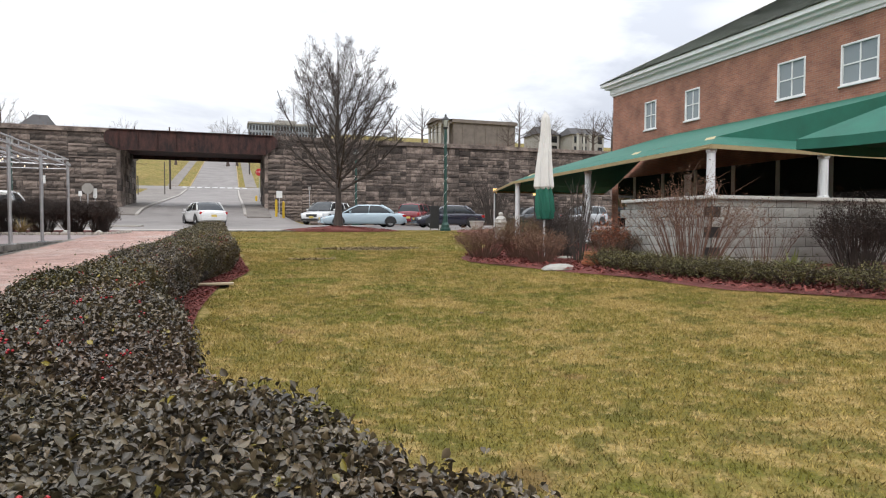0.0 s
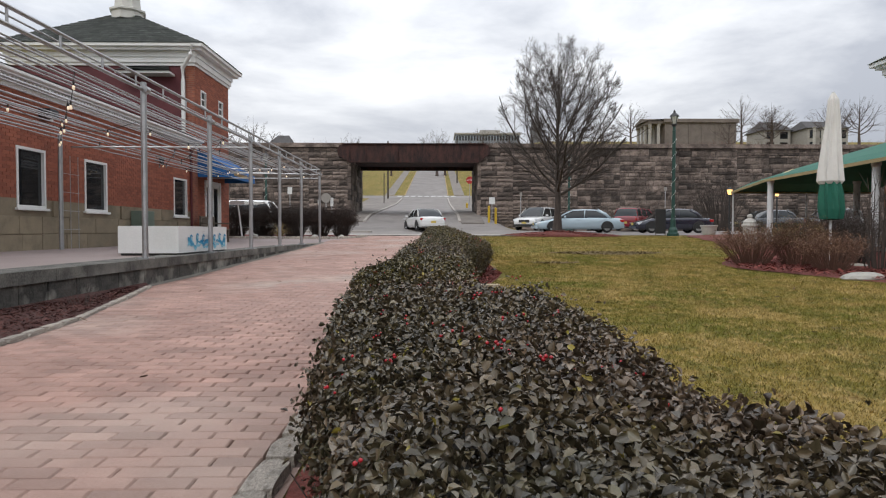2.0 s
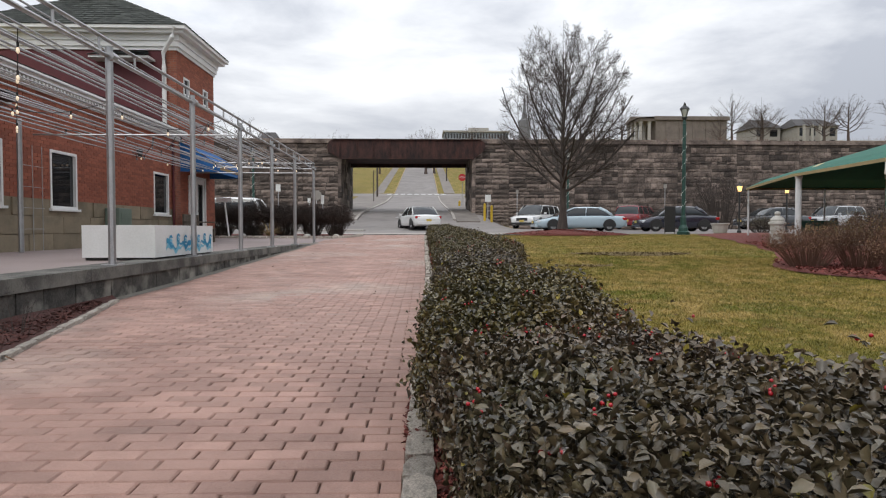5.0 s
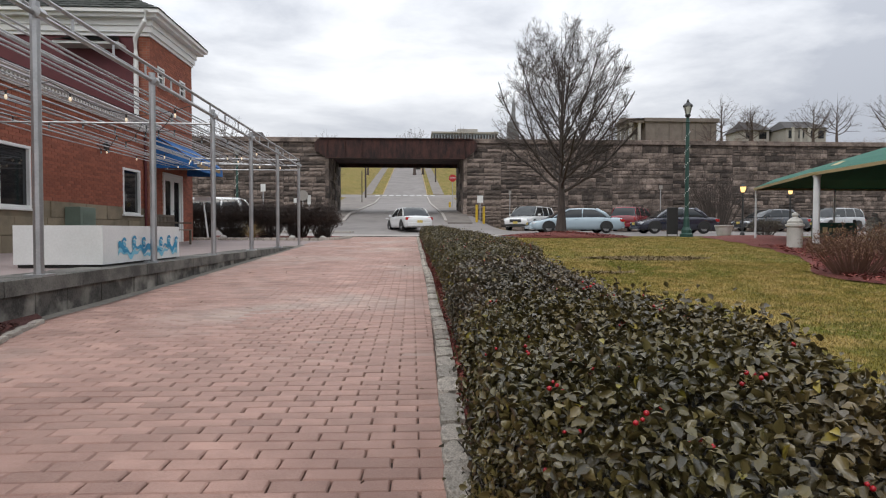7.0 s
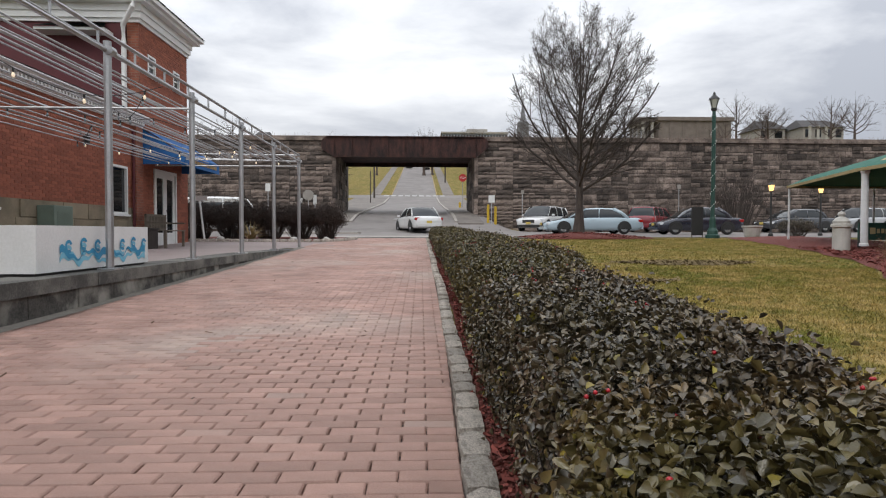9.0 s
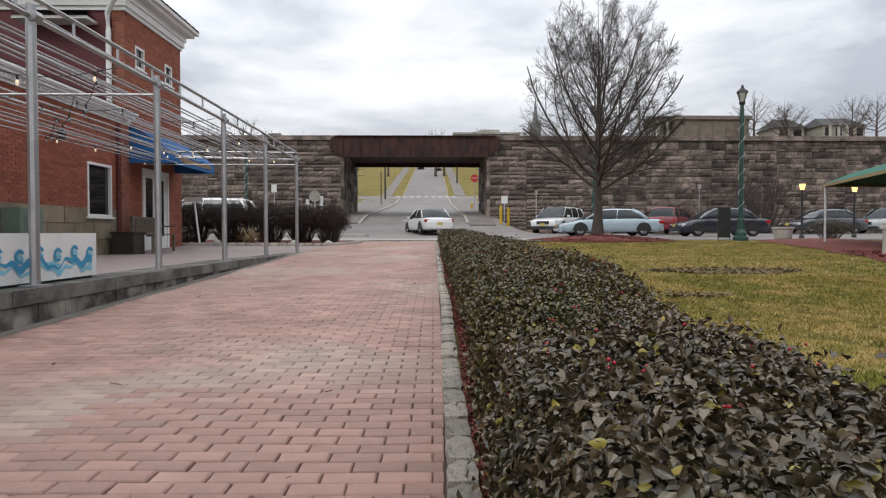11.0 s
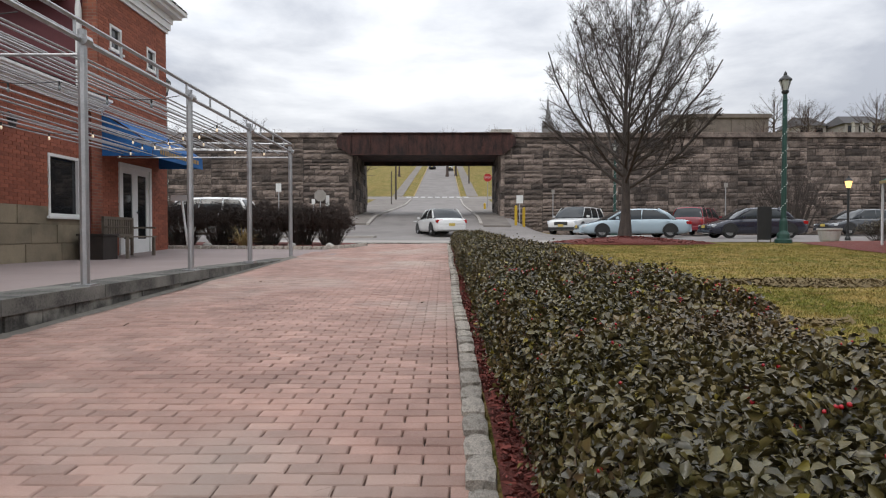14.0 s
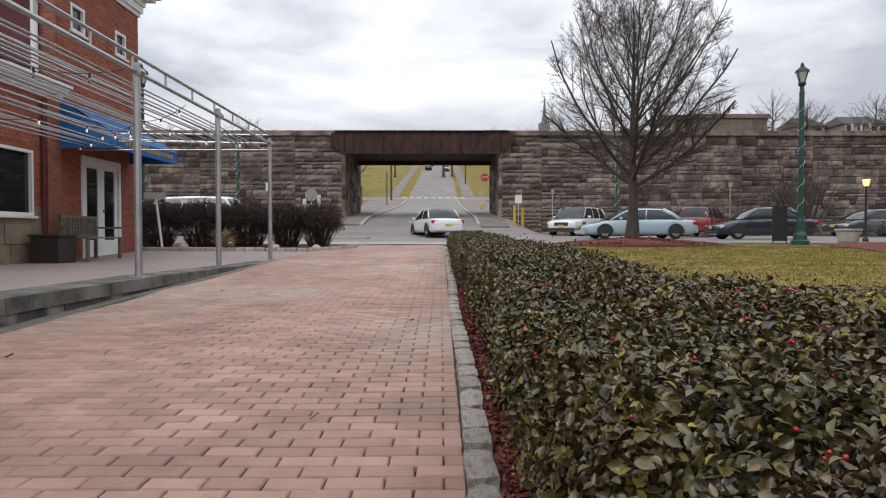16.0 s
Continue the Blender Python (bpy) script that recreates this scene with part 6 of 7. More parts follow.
# block wall round the terrace corner
CMU = mat("rock_faced_block", (0.44, 0.435, 0.40), (0.33, 0.33, 0.30), 5, 0.9, 0.7, 45, rand=0.12, stain=((0.2, 0.21, 0.17), 2, 0.5))
bw = thing("block_wall", (9.5, 8, 0), "low grey rock-faced block wall with a pale cap", "wall", kind="structure")
bm = bmesh.new()
box(bm, 7.6, 15, 7.9, 8.15, -0.45, 1.0)
box(bm, 7.6, 7.85, 8.15, 10.7, -0.45, 1.0)
part("core", bm, STONEGAP, bw)
bm = bmesh.new()
box(bm, 7.5, 15, 7.82, 8.25, 1.0, 1.07, 0.01)
box(bm, 7.5, 7.95, 8.25, 10.75, 1.0, 1.07, 0.01)
part("cap", bm, CREAM, bw, "pale concrete cap")
blk = []
rb = random.Random(3)
for v in range(4):
    bm = bmesh.new()
    n = 3
    gr = [[bm.verts.new((0.39 * (i / n - 0.5), -(0.0 if i in (0, n) or j in (0, n) else 0.003 + 0.008 * rb.random()), 0.19 * (j / n - 0.5))) for i in range(n + 1)] for j in range(n + 1)]
    for j in range(n):
        for i in range(n):
            bm.faces.new((gr[j][i], gr[j][i + 1], gr[j + 1][i + 1], gr[j + 1][i]))
    me = bpy.data.meshes.new("block")
    bm.to_mesh(me)
    bm.free()
    me.materials.append(CMU)
    blk.append(me)
BO = bw.matrix_basis.translation
for j in range(7):
    z = -0.35 + j * 0.2 + 0.1
    for i in range(14):
        o = new("block", rb.choice(blk))
        o.parent = bw
        o.matrix_basis = Matrix.Translation(Vector((7.8 + (j % 2) * 0.2 + i * 0.4, 7.892, z)) - BO)
    for i in range(7):
        o = new("block", rb.choice(blk))
        o.parent = bw
        o.matrix_basis = Matrix.LocRotScale(Vector((7.592, 7.95 + 0.2 + (j % 2) * 0.2 + i * 0.4 - 0.05, z)) - BO, Euler((0, 0, -math.pi / 2)), None)

# second canopy: a square market umbrella over the terrace end
um = thing("market_umbrella", (9.4, 5.2, 0), "open green square market umbrella beside the canopy", "umbrella")
bm = bmesh.new()
ctr = Vector((9.85, 5.1))
cs = [ctr + Vector((math.cos(a), math.sin(a))) * 2.2 for a in (0.35 + k * math.pi / 2 + 0.5 for k in range(4))]
for k in range(4):
    a, b2 = cs[k], cs[(k + 1) % 4]
    n = 6
    for i in range(n):
        f0, f1 = i / n, (i + 1) / n
        s0, s1 = -0.05 * math.sin(math.pi * f0), -0.05 * math.sin(math.pi * f1)
        p, q = a.lerp(b2, f0), a.lerp(b2, f1)
        poly(bm, [(p.x, p.y, 2.0 + s0), (q.x, q.y, 2.0 + s1), (ctr.x, ctr.y, 2.85)])
        poly(bm, [(p.x, p.y, 1.82 + s0), (q.x, q.y, 1.82 + s1), (q.x, q.y, 2.0 + s1), (p.x, p.y, 2.0 + s0)])
part("canopy", bm, GREENC, um)
for k in range(4):
    bm = bmesh.new()
    tube(bm, [(ctr.x, ctr.y, 2.8), (cs[k].x, cs[k].y, 1.98)], 0.015, 6)
    part("rib", bm, BLACK, um)
bm = bmesh.new()
tube(bm, [(ctr.x, ctr.y, -0.4), (ctr.x, ctr.y, 2.85)], 0.03, 8)
part("pole", bm, BLACK, um)

# folded umbrella standing in the bed
fu = thing("folded_umbrella", (5.4, 10.6, -0.3), "folded tall umbrella with white top and green skirt", "umbrella")
bm = bmesh.new()
tube(bm, [(5.4, 10.6, -0.35), (5.4, 10.6, 3.0)], 0.025, 8)
part("pole", bm, COLM, fu)


def pleated(z, r, n=24, ph=0.0):
    return [(5.4 + (r * (1 + 0.16 * math.sin(k * 2 * math.pi * 8 / n + ph))) * math.cos(k * 2 * math.pi / n) + 0.02 * math.sin(z * 3), 10.6 + r * (1 + 0.16 * math.sin(k * 2 * math.pi * 8 / n + ph)) * math.sin(k * 2 * math.pi / n), z) for k in range(n + 1)]


bm = bmesh.new()
loft(bm, [pleated(z, r, 24, z) for z, r in ((2.98, 0.03), (2.85, 0.09), (2.4, 0.12), (1.9, 0.155), (1.5, 0.19), (1.33, 0.205), (1.27, 0.16))])
part("white_top", bm, mat("white_canvas", (0.72, 0.70, 0.66), (0.6, 0.58, 0.55), 3, 0.85, 0.2, 60), fu, "white canvas top")
bm = bmesh.new()
loft(bm, [pleated(z, r, 24, z * 2) for z, r in ((1.32, 0.16), (1.1, 0.19), (0.8, 0.2), (0.62, 0.17), (0.6, 0.06))])
part("green_skirt", bm, GREENC, fu, "dark green canvas skirt")


# ---- planting ----
def brush(name, at, r, h, n, material, label, seed, leaves=0, leafmat=None, group="", leafsize=0.03, droop=0.0, fat=0.006, cat="shrub"):
    """A twiggy shrub: stems that fork, with optional small leaves."""
    rnd = random.Random(seed)
    t = thing(name, at, label, cat, group)
    at = Vector(at)
    V, F, tips = [], [], []

    def stick(p, q, r0, r1):
        o = len(V)
        d = (q - p).normalized()
        a = d.cross(Vector((0.3, 0.9, 0.2))).normalized()
        c = d.cross(a)
        for pt, rr in ((p, r0), (q, r1)):
            for k in range(3):
                V.append(pt + rr * (a * math.cos(k * 2.094) + c * math.sin(k * 2.094)))
        for k in range(3):
            F.append((o + k, o + (k + 1) % 3, o + 3 + (k + 1) % 3, o + 3 + k))

    for i in range(n):
        a, f = rnd.uniform(0, 6.28), math.sqrt(rnd.random())
        p = at + Vector((math.cos(a) * f * r * 0.35, math.sin(a) * f * r * 0.35, -0.03))
        top = at + Vector((math.cos(a) * f * r, math.sin(a) * f * r, h * (1 - 0.35 * f * f) * rnd.uniform(0.7, 1.05)))
        mid = p.lerp(top, 0.5) + Vector((rnd.gauss(0, 0.06 * r), rnd.gauss(0, 0.06 * r), 0.08 * h))
        stick(p, mid, fat, fat * 0.7)
        stick(mid, top, fat * 0.7, fat * 0.25)
        tips.append(top)
        for k in range(5):
            s = mid.lerp(top, rnd.random())
            e = s + Vector((rnd.gauss(0, 0.14 * r), rnd.gauss(0, 0.14 * r), rnd.uniform(0.02, 0.2) * h - droop))
            stick(s, e, fat * 0.45, fat * 0.2)
            tips.append(e)
    tagged(mesh_np("branchwork", V, F, material, t), kind="stuff")
    if leaves:
        rn = np.random.default_rng(seed)
        P = np.array([list(tips[rn.integers(len(tips))] + Vector((rn.normal(0, 0.03), rn.normal(0, 0.03), rn.normal(-0.03, 0.05)))) for _ in range(leaves)])
        N = rn.normal(0, 0.5, (leaves, 3)) + (0, 0, 0.7)
        N /= np.linalg.norm(N, axis=1, keepdims=True)
        LV, LF = leaf_cloud(P, N, leafsize, rn, 0.5)
        leaf_mesh("foliage", LV, LF, leafmat, t)
    return t


REDLEAF = mat("dull_red_brown_leaf", (0.15, 0.072, 0.042), (0.23, 0.135, 0.065), 4, 0.7, 0, 40, isl=0.4)
ORANGELEAF = mat("orange_winter_leaf", (0.30, 0.09, 0.03), (0.22, 0.06, 0.025), 4, 0.7, 0, 40, isl=0.4)
BROWNLEAF = mat("dark_brown_leaf", (0.062, 0.040, 0.031), (0.038, 0.026, 0.021), 4, 0.75, 0, 40, isl=0.4)
JUNIPER = mat("juniper_needles", (0.070, 0.072, 0.020), (0.13, 0.10, 0.035), 3, 0.8, 0, 40, isl=0.4)
YUCCA = mat("yucca_blade", (0.24, 0.25, 0.08), (0.16, 0.19, 0.06), 5, 0.6, 0.1, 40)
STRAW = mat("straw_grass", (0.42, 0.32, 0.14), (0.3, 0.22, 0.1), 6, 0.8, 0, 40, isl=0.3)
# bed mulch across the lawn
bm = bmesh.new()
prev = None
for y in np.linspace(-2, 27.8, 70):
    xe = bed_edge(y)
    xo = min(xe + 9, 16.4 if y < 8 else 9.4 if y < 19 else 12.5)
    cur = [bm.verts.new((xe + 0.1 * math.sin(y * 2.1), y, g(xe, y) + 0.018)), bm.verts.new(((xe + xo) / 2, y, g(xe, y) + 0.07)), bm.verts.new((xo, y, g(xo, y) + 0.08))]
    if prev:
        for k in range(2):
            bm.faces.new((prev[k], prev[k + 1], cur[k + 1], cur[k]))
    prev = cur
tagged(part("planting_bed", bm, MULCH, smooth=True), "red mulch planting bed along the terrace", "mulch bed", kind="structure")


def bed_place(rnd):
    y = rnd.uniform(3, 20)
    x = bed_edge(y) + rnd.uniform(0.05, 2.2)
    return (x, y, g(x, y) + 0.05 + 0.02 * rnd.random())


chips("mulch_chips", bed_place, 9000, "loose red wood mulch chips in the planting bed", 16, 0.045)
gb = lambda x, y: (x, y, g(x, y) + 0.03)
brush("low_shrub", gb(4.2, 11.2), 0.75, 0.75, 200, DRYTWIG, "low twiggy red-brown shrub at the lawn edge", 1, 2200, REDLEAF, "bed shrubs", 0.03)
brush("low_shrub", gb(4.95, 10.9), 0.7, 0.95, 150, DRYTWIG, "rounded ochre-leaved shrub in the bed", 2, 2600, mat("ochre_leaf", (0.17, 0.12, 0.04), (0.11, 0.07, 0.03), 4, 0.7, 0, 40, isl=0.4), "bed shrubs", 0.028)
brush("low_shrub", gb(4.9, 9.75), 0.6, 0.7, 170, DRYTWIG, "low tangled red-brown shrub before the folded umbrella", 12, 2200, REDLEAF, "bed shrubs", 0.03)
brush("dark_shrub", gb(6.2, 11.3), 0.9, 1.1, 220, BARK, "dark leafless clipped shrub in the bed", 3, 3500, BROWNLEAF, "bed shrubs", 0.03)
brush("dark_shrub", gb(6.9, 12.8), 0.8, 1.2, 160, BARK, "dark leafless clipped shrub by the canopy", 4, 2500, BROWNLEAF, "bed shrubs", 0.03)
brush("tall_shrub", gb(6.75, 7.5), 1.45, 1.75, 120, DRYTWIG, "tall bare twiggy shrub against the block wall", 5, 1500, REDLEAF, "bed shrubs", 0.035, fat=0.007)
brush("tall_shrub", gb(8.3, 7.3), 0.8, 1.25, 26, DRYTWIG, "slim bare shrub against the block wall", 6, 120, REDLEAF, "bed shrubs", 0.03, fat=0.006)
brush("orange_shrub", gb(6.35, 9.5), 0.45, 0.95, 70, DRYTWIG, "small shrub holding orange winter leaves", 7, 900, ORANGELEAF, "bed shrubs", 0.04)
brush("small_tree", gb(5.9, 10.0), 0.5, 1.9, 22, BARK, "thin bare young shrub beside the pot", 8, 0, None, "bed shrubs", fat=0.014)
brush("evergreen_shrub", gb(7.0, 10.2), 0.6, 0.7, 120, BARK, "dark green low evergreen by the wall", 9, 2600, LEAF, "bed shrubs", 0.05)
brush("clipped_shrub", gb(9.3, 6.2), 0.75, 1.35, 260, BARK, "brown clipped shrub beside the block wall", 10, 5200, BROWNLEAF, "bed shrubs", 0.035)
brush("clipped_shrub", gb(10.6, 6.0), 0.8, 1.35, 260, BARK, "brown clipped shrub beside the block wall", 11, 5200, BROWNLEAF, "bed shrubs", 0.035)
for i in range(9):
    f = i / 8
    x, y = float(np.interp(f, [0, 0.3, 0.7, 1], [5.75, 5.85, 6.6, 9.0])), float(np.interp(f, [0, 0.3, 0.7, 1], [8.5, 6.8, 4.6, 2.4]))
    brush("juniper", (x, y, g(x, y) + 0.02), 0.62, 0.36, 110, BARK, "low spreading juniper edging the bed", 20 + i, 3400, JUNIPER, "juniper edging", 0.035, droop=0.01)


def blade_plant(name, at, n, length, width, material, label, seed, upright=0.6):
    rnd = random.Random(seed)
    t = thing(name, at, label, "plant")
    at = Vector(at)
    for i in range(n):
        a, e = rnd.uniform(0, 6.28), rnd.uniform(0.25, 1.3) * (1.3 - upright)
        d = Vector((math.cos(a) * math.sin(e), math.sin(a) * math.sin(e), math.cos(e)))
        s = Vector((-math.sin(a), math.cos(a), 0)) * width
        L = length * rnd.uniform(0.7, 1.1)
        bm = bmesh.new()
        p1, p2 = at + d * L * 0.5 + Vector((0, 0, 0.03)), at + d * L - Vector((0, 0, 0.12 * L * math.sin(e) * 2))
        fold = Vector((0, 0, -width * 0.5))
        v = [bm.verts.new(q) for q in (at - s * 0.7, at + fold, at + s * 0.7, p1 - s, p1 + fold, p1 + s, p2)]
        for f in ((0, 1, 4, 3), (1, 2, 5, 4), (3, 4, 6), (4, 5, 6)):
            bm.faces.new([v[k] for k in f])
        part("leaf", bm, material, t)
    return t


blade_plant("yucca", (7.1, 5.6, g(7, 5.6) + 0.05), 26, 0.55, 0.022, YUCCA, "yellow-green spiky yucca in the bed", 3)
TERRA = mat("terracotta", (0.42, 0.15, 0.07), (0.33, 0.11, 0.055), 6, 0.85, 0.2, 60)
pt = thing("terracotta_pot", (5.55, 8.9, g(5.5, 8.9) + 0.03), "upturned terracotta flower pot on the mulch", "flower pot")
bm = bmesh.new()
lathe(bm, (5.55, 8.9, g(5.5, 8.9) + 0.03), ((0.19, 0), (0.19, 0.09), (0.165, 0.09), (0.125, 0.29), (0.0, 0.29)), 20)
part("pot", bm, TERRA, pt)
for x, y, s, r in ((4.6, 8.5, 0.28, 2), (6.3, 8.9, 0.25, 3), (6.7, 8.8, 0.2, 4), (5.95, 10.6, 0.2, 5)):
    bm = bmesh.new()
    bmesh.ops.create_icosphere(bm, subdivisions=2, radius=s, matrix=Matrix.Translation((x, y, g(x, y) + 0.03)) @ Matrix.Diagonal((1.2, 0.8, 0.35, 1)))
    for v in bm.verts:
        v.co += Vector((1, 1, 0.5)) * 0.1 * s * noise.noise(v.co * 5)
    tagged(part("stone_slab", bm, mat("pale_field_stone", (0.40, 0.38, 0.34), (0.28, 0.27, 0.24), 5, 0.9, 0.4, 40)), "pale flat stone lying in the mulch bed", "stone", "bed stones")
# a broken board on the lawn edge and the bare patch
bd = thing("wooden_board", (-1.42, 7.1, g(-1.4, 7.1)), "short pale weathered board lying at the lawn edge", "board")
bz = g(-1.4, 7.1)
bm = bmesh.new()
box(bm, -1.68, -1.2, 7.0, 7.16, bz + 0.05, bz + 0.075, 0.004)
part("plank", bm, mat("pale_weathered_board", (0.46, 0.37, 0.24), (0.34, 0.27, 0.18), 6, 0.85, 0.2, 60), bd)
bm = bmesh.new()
box(bm, -1.62, -1.26, 7.16, 7.22, bz + 0.005, bz + 0.05, 0.004)
part("batten", bm, BARK, bd)
DIRT = mat("bare_soil", (0.21, 0.155, 0.075), (0.13, 0.095, 0.045), 3, 0.95, 0.6, 40)
for k, (cx, cy, rx, ry, n) in enumerate(((2.35, 14.9, 1.3, 0.55, 2600), (0.4, 11.7, 0.5, 0.2, 220))):
    def patch_place(rnd, cx=cx, cy=cy, rx=rx, ry=ry):
        a, r = rnd.uniform(0, 6.28), rnd.uniform(0, 1) ** 0.6
        x, y = cx + rx * r * math.cos(a) * (1 + 0.2 * math.sin(3 * a)), cy + ry * r * math.sin(a)
        return (x, y, g(x, y) + 0.012 + 0.01 * rnd.random())
    tagged(chips("bare_soil_patch", patch_place, n, "worn bare brown soil patch in the lawn", 70 + k, 0.045, DIRT), category="soil")


# fallen leaves on path and lawn
def litter_place(rnd):
    x, y = rnd.uniform(-5.6, 5.5), rnd.uniform(0.8, 20)
    return (x, y, g(x, y) + (0.045 if x < -2.6 else 0.05))


chips("fallen_leaves", litter_place, 170, "scattered dry brown fallen leaves", 31, 0.022, mat("dry_leaf", (0.13, 0.07, 0.035), (0.08, 0.045, 0.025), 6, 0.8, 0, 40, isl=0.4))


# ---- lamps, posts and signs ----
def street_lamp(at, top, label, lights=True):
    x, y = at
    z = g(x, y)
    t = thing("street_lamp", (x, y, z), label, "street lamp", "green street lamps")
    h = top - z
    bm = bmesh.new()
    lathe(bm, (x, y, z), ((0.27, 0), (0.27, 0.12), (0.21, 0.16), (0.2, 0.3), (0.13, 0.42), (0.12, 0.75), (0.085, 0.85), (0.075, h - 1.0), (0.09, h - 0.97), (0.07, h - 0.92), (0.06, h - 0.75)), 12)
    part("post", bm, GREENM, t)
    bm = bmesh.new()
    lathe(bm, (x, y, z + h - 0.78), ((0.05, 0), (0.11, 0.06), (0.12, 0.12), (0.10, 0.14)), 10)
    part("lantern_base", bm, BLACK, t)
    bm = bmesh.new()
    lathe(bm, (x, y, z + h - 0.64), ((0.10, 0), (0.19, 0.32), (0.18, 0.34)), 8)
    part("lantern_glass", bm, mat("frosted_lantern", (0.5, 0.5, 0.45), (0.4, 0.4, 0.36), 4, 0.3, 0, 30), t)
    bm = bmesh.new()
    lathe(bm, (x, y, z + h - 0.31), ((0.22, 0), (0.2, 0.05), (0.08, 0.16), (0.05, 0.2), (0.06, 0.23), (0.015, 0.31)), 8)
    part("lantern_cap", bm, BLACK, t)
    for k in range(4):
        bm = bmesh.new()
        a = k * math.pi / 2 + 0.4
        tube(bm, [(x + 0.1 * math.cos(a), y + 0.1 * math.sin(a), z + h - 0.64), (x + 0.195 * math.cos(a), y + 0.195 * math.sin(a), z + h - 0.31)], 0.012, 5)
        part("lantern_bar", bm, BLACK, t)
    if lights:
        bm = bmesh.new()
        for i in range(60):
            f = i / 60
            a = f * 40
            bmesh.ops.create_icosphere(bm, subdivisions=1, radius=0.02, matrix=Matrix.Translation((x + 0.1 * math.cos(a), y + 0.1 * math.sin(a), z + 0.9 + f * (h - 2.0))))
        tagged(part("fairy_lights", bm, mat("pale_plastic_bulb", (0.75, 0.76, 0.72), (0.6, 0.62, 0.6), 4, 0.4, 0, 30), t), kind="stuff")
    return t


street_lamp((8.87, 27.6), 5.95, "green iron street lamp wound with fairy lights on the lawn edge")
street_lamp((-12.1, 27.6), 5.9, "green iron street lamp behind the brick building")
street_lamp((-13.9, 42.5), 5.9, "green iron street lamp before the railway wall")
street_lamp((7.2, 42.5), 5.9, "green iron street lamp behind the parked cars")
nb = thing("notice_board", (8.45, 28.0, g(8.4, 28)), "black flat notice board standing beside the lamp", "board")
bm = bmesh.new()
box(bm, 8.2, 8.68, 28.0, 28.05, g(8.4, 28) + 0.1, g(8.4, 28) + 1.25, 0.01)
part("panel", bm, BLACK, nb)
for x in (8.22, 8.66):
    bm = bmesh.new()
    tube(bm, [(x, 28.02, g(8.4, 28)), (x, 28.02, g(8.4, 28) + 1.3)], 0.02, 6)
    part("post", bm, WOOD, nb)
for x, y in ((12.6, 30.0), (15.8, 31.5)):
    z = g(x, y)
    t = thing("garden_lamp", (x, y, z), "black garden lamp post with a lit amber lantern", "lamp post", "lit garden lamps")
    bm = bmesh.new()
    lathe(bm, (x, y, z), ((0.1, 0), (0.1, 0.1), (0.045, 0.2), (0.04, 1.95), (0.08, 2.0)), 10)
    part("post", bm, BLACK, t)
    bm = bmesh.new()
    lathe(bm, (x, y, z + 2.0), ((0.08, 0), (0.14, 0.24), (0.13, 0.25)), 6)
    part("lantern_glass", bm, WARM, t)
    bm = bmesh.new()
    lathe(bm, (x, y, z + 2.25), ((0.17, 0), (0.05, 0.12), (0.02, 0.2)), 6)
    part("lantern_cap", bm, BLACK, t)
BOLL = mat("pale_cast_stone", (0.52, 0.50, 0.46), (0.38, 0.37, 0.34), 4, 0.85, 0.3, 50)
for x, y in ((7.85, 18.5), (11.2, 19.9)):
    t = thing("stone_bollard", (x, y, g(x, y)), "pale cast-stone bollard with a turned finial", "bollard", "stone bollards")
    bm = bmesh.new()
    z = g(x, y)
    lathe(bm, (x, y, z), ((0.2, 0), (0.2, 0.62), (0.24, 0.64), (0.24, 0.7), (0.19, 0.72), (0.2, 0.78), (0.13, 0.86), (0.06, 0.9), (0.09, 0.95), (0.07, 1.01), (0.0, 1.03)), 18)
    part("shaft", bm, BOLL, t, smooth=False)
gs = thing("terrace_sign", (9.6, 19.4, 0.1), "low green sign board with faded pale script", "sign")
bm = bmesh.new()
box(bm, 8.95, 10.3, 19.4, 19.46, 0.2, 0.66, 0.01)
bo = part("board", bm, GREENM, gs)
for i, (a, b2) in enumerate(((9.25, 9.4), (9.44, 9.52), (9.56, 9.64), (9.68, 9.76), (9.8, 9.95))):
    bm = bmesh.new()
    box(bm, a, b2, 19.394, 19.398, 0.38 - 0.02 * (i == 0), 0.5 + 0.03 * (i == 0))
    part("script_bar", bm, BEIGE, bo)
for x in (9.0, 10.25):
    bm = bmesh.new()
    box(bm, x - 0.03, x + 0.03, 19.42, 19.48, 0.0, 0.75)
    part("leg", bm, BLACK, gs)
tb = thing("stone_tub", (10.8, 28.2, g(10.8, 28.2)), "pale fluted stone planter tub beside the street", "planter")
bm = bmesh.new()
lathe(bm, (10.8, 28.2, g(10.8, 28.2)), ((0.26, 0), (0.3, 0.1), (0.36, 0.4), (0.4, 0.44), (0.4, 0.5), (0.34, 0.5), (0.32, 0.42), (0.0, 0.42)), 18)
part("tub", bm, BOLL, tb)
brush("street_shrub", gb(12.9, 28.6), 0.8, 0.75, 120, BARK, "dark green shrub under the canopy end", 14, 2200, LEAF, "", 0.05)
# signs by the bridge
YPOST = mat("yellow_bollard_paint", (0.58, 0.38, 0.02), (0.46, 0.3, 0.02), 4, 0.6, 0.1, 40)
for i, x in enumerate((1.9, 2.45)):
    t = thing("yellow_bollard", (x, 46, g(x, 46)), "yellow painted steel bollard by the wall", "bollard", "yellow bollards")
    bm = bmesh.new()
    lathe(bm, (x, 46 + i * 0.4, g(x, 46)), ((0.09, 0), (0.09, 1.2), (0.05, 1.26), (0.0, 1.28)), 12)
    part("post", bm, YPOST, t)


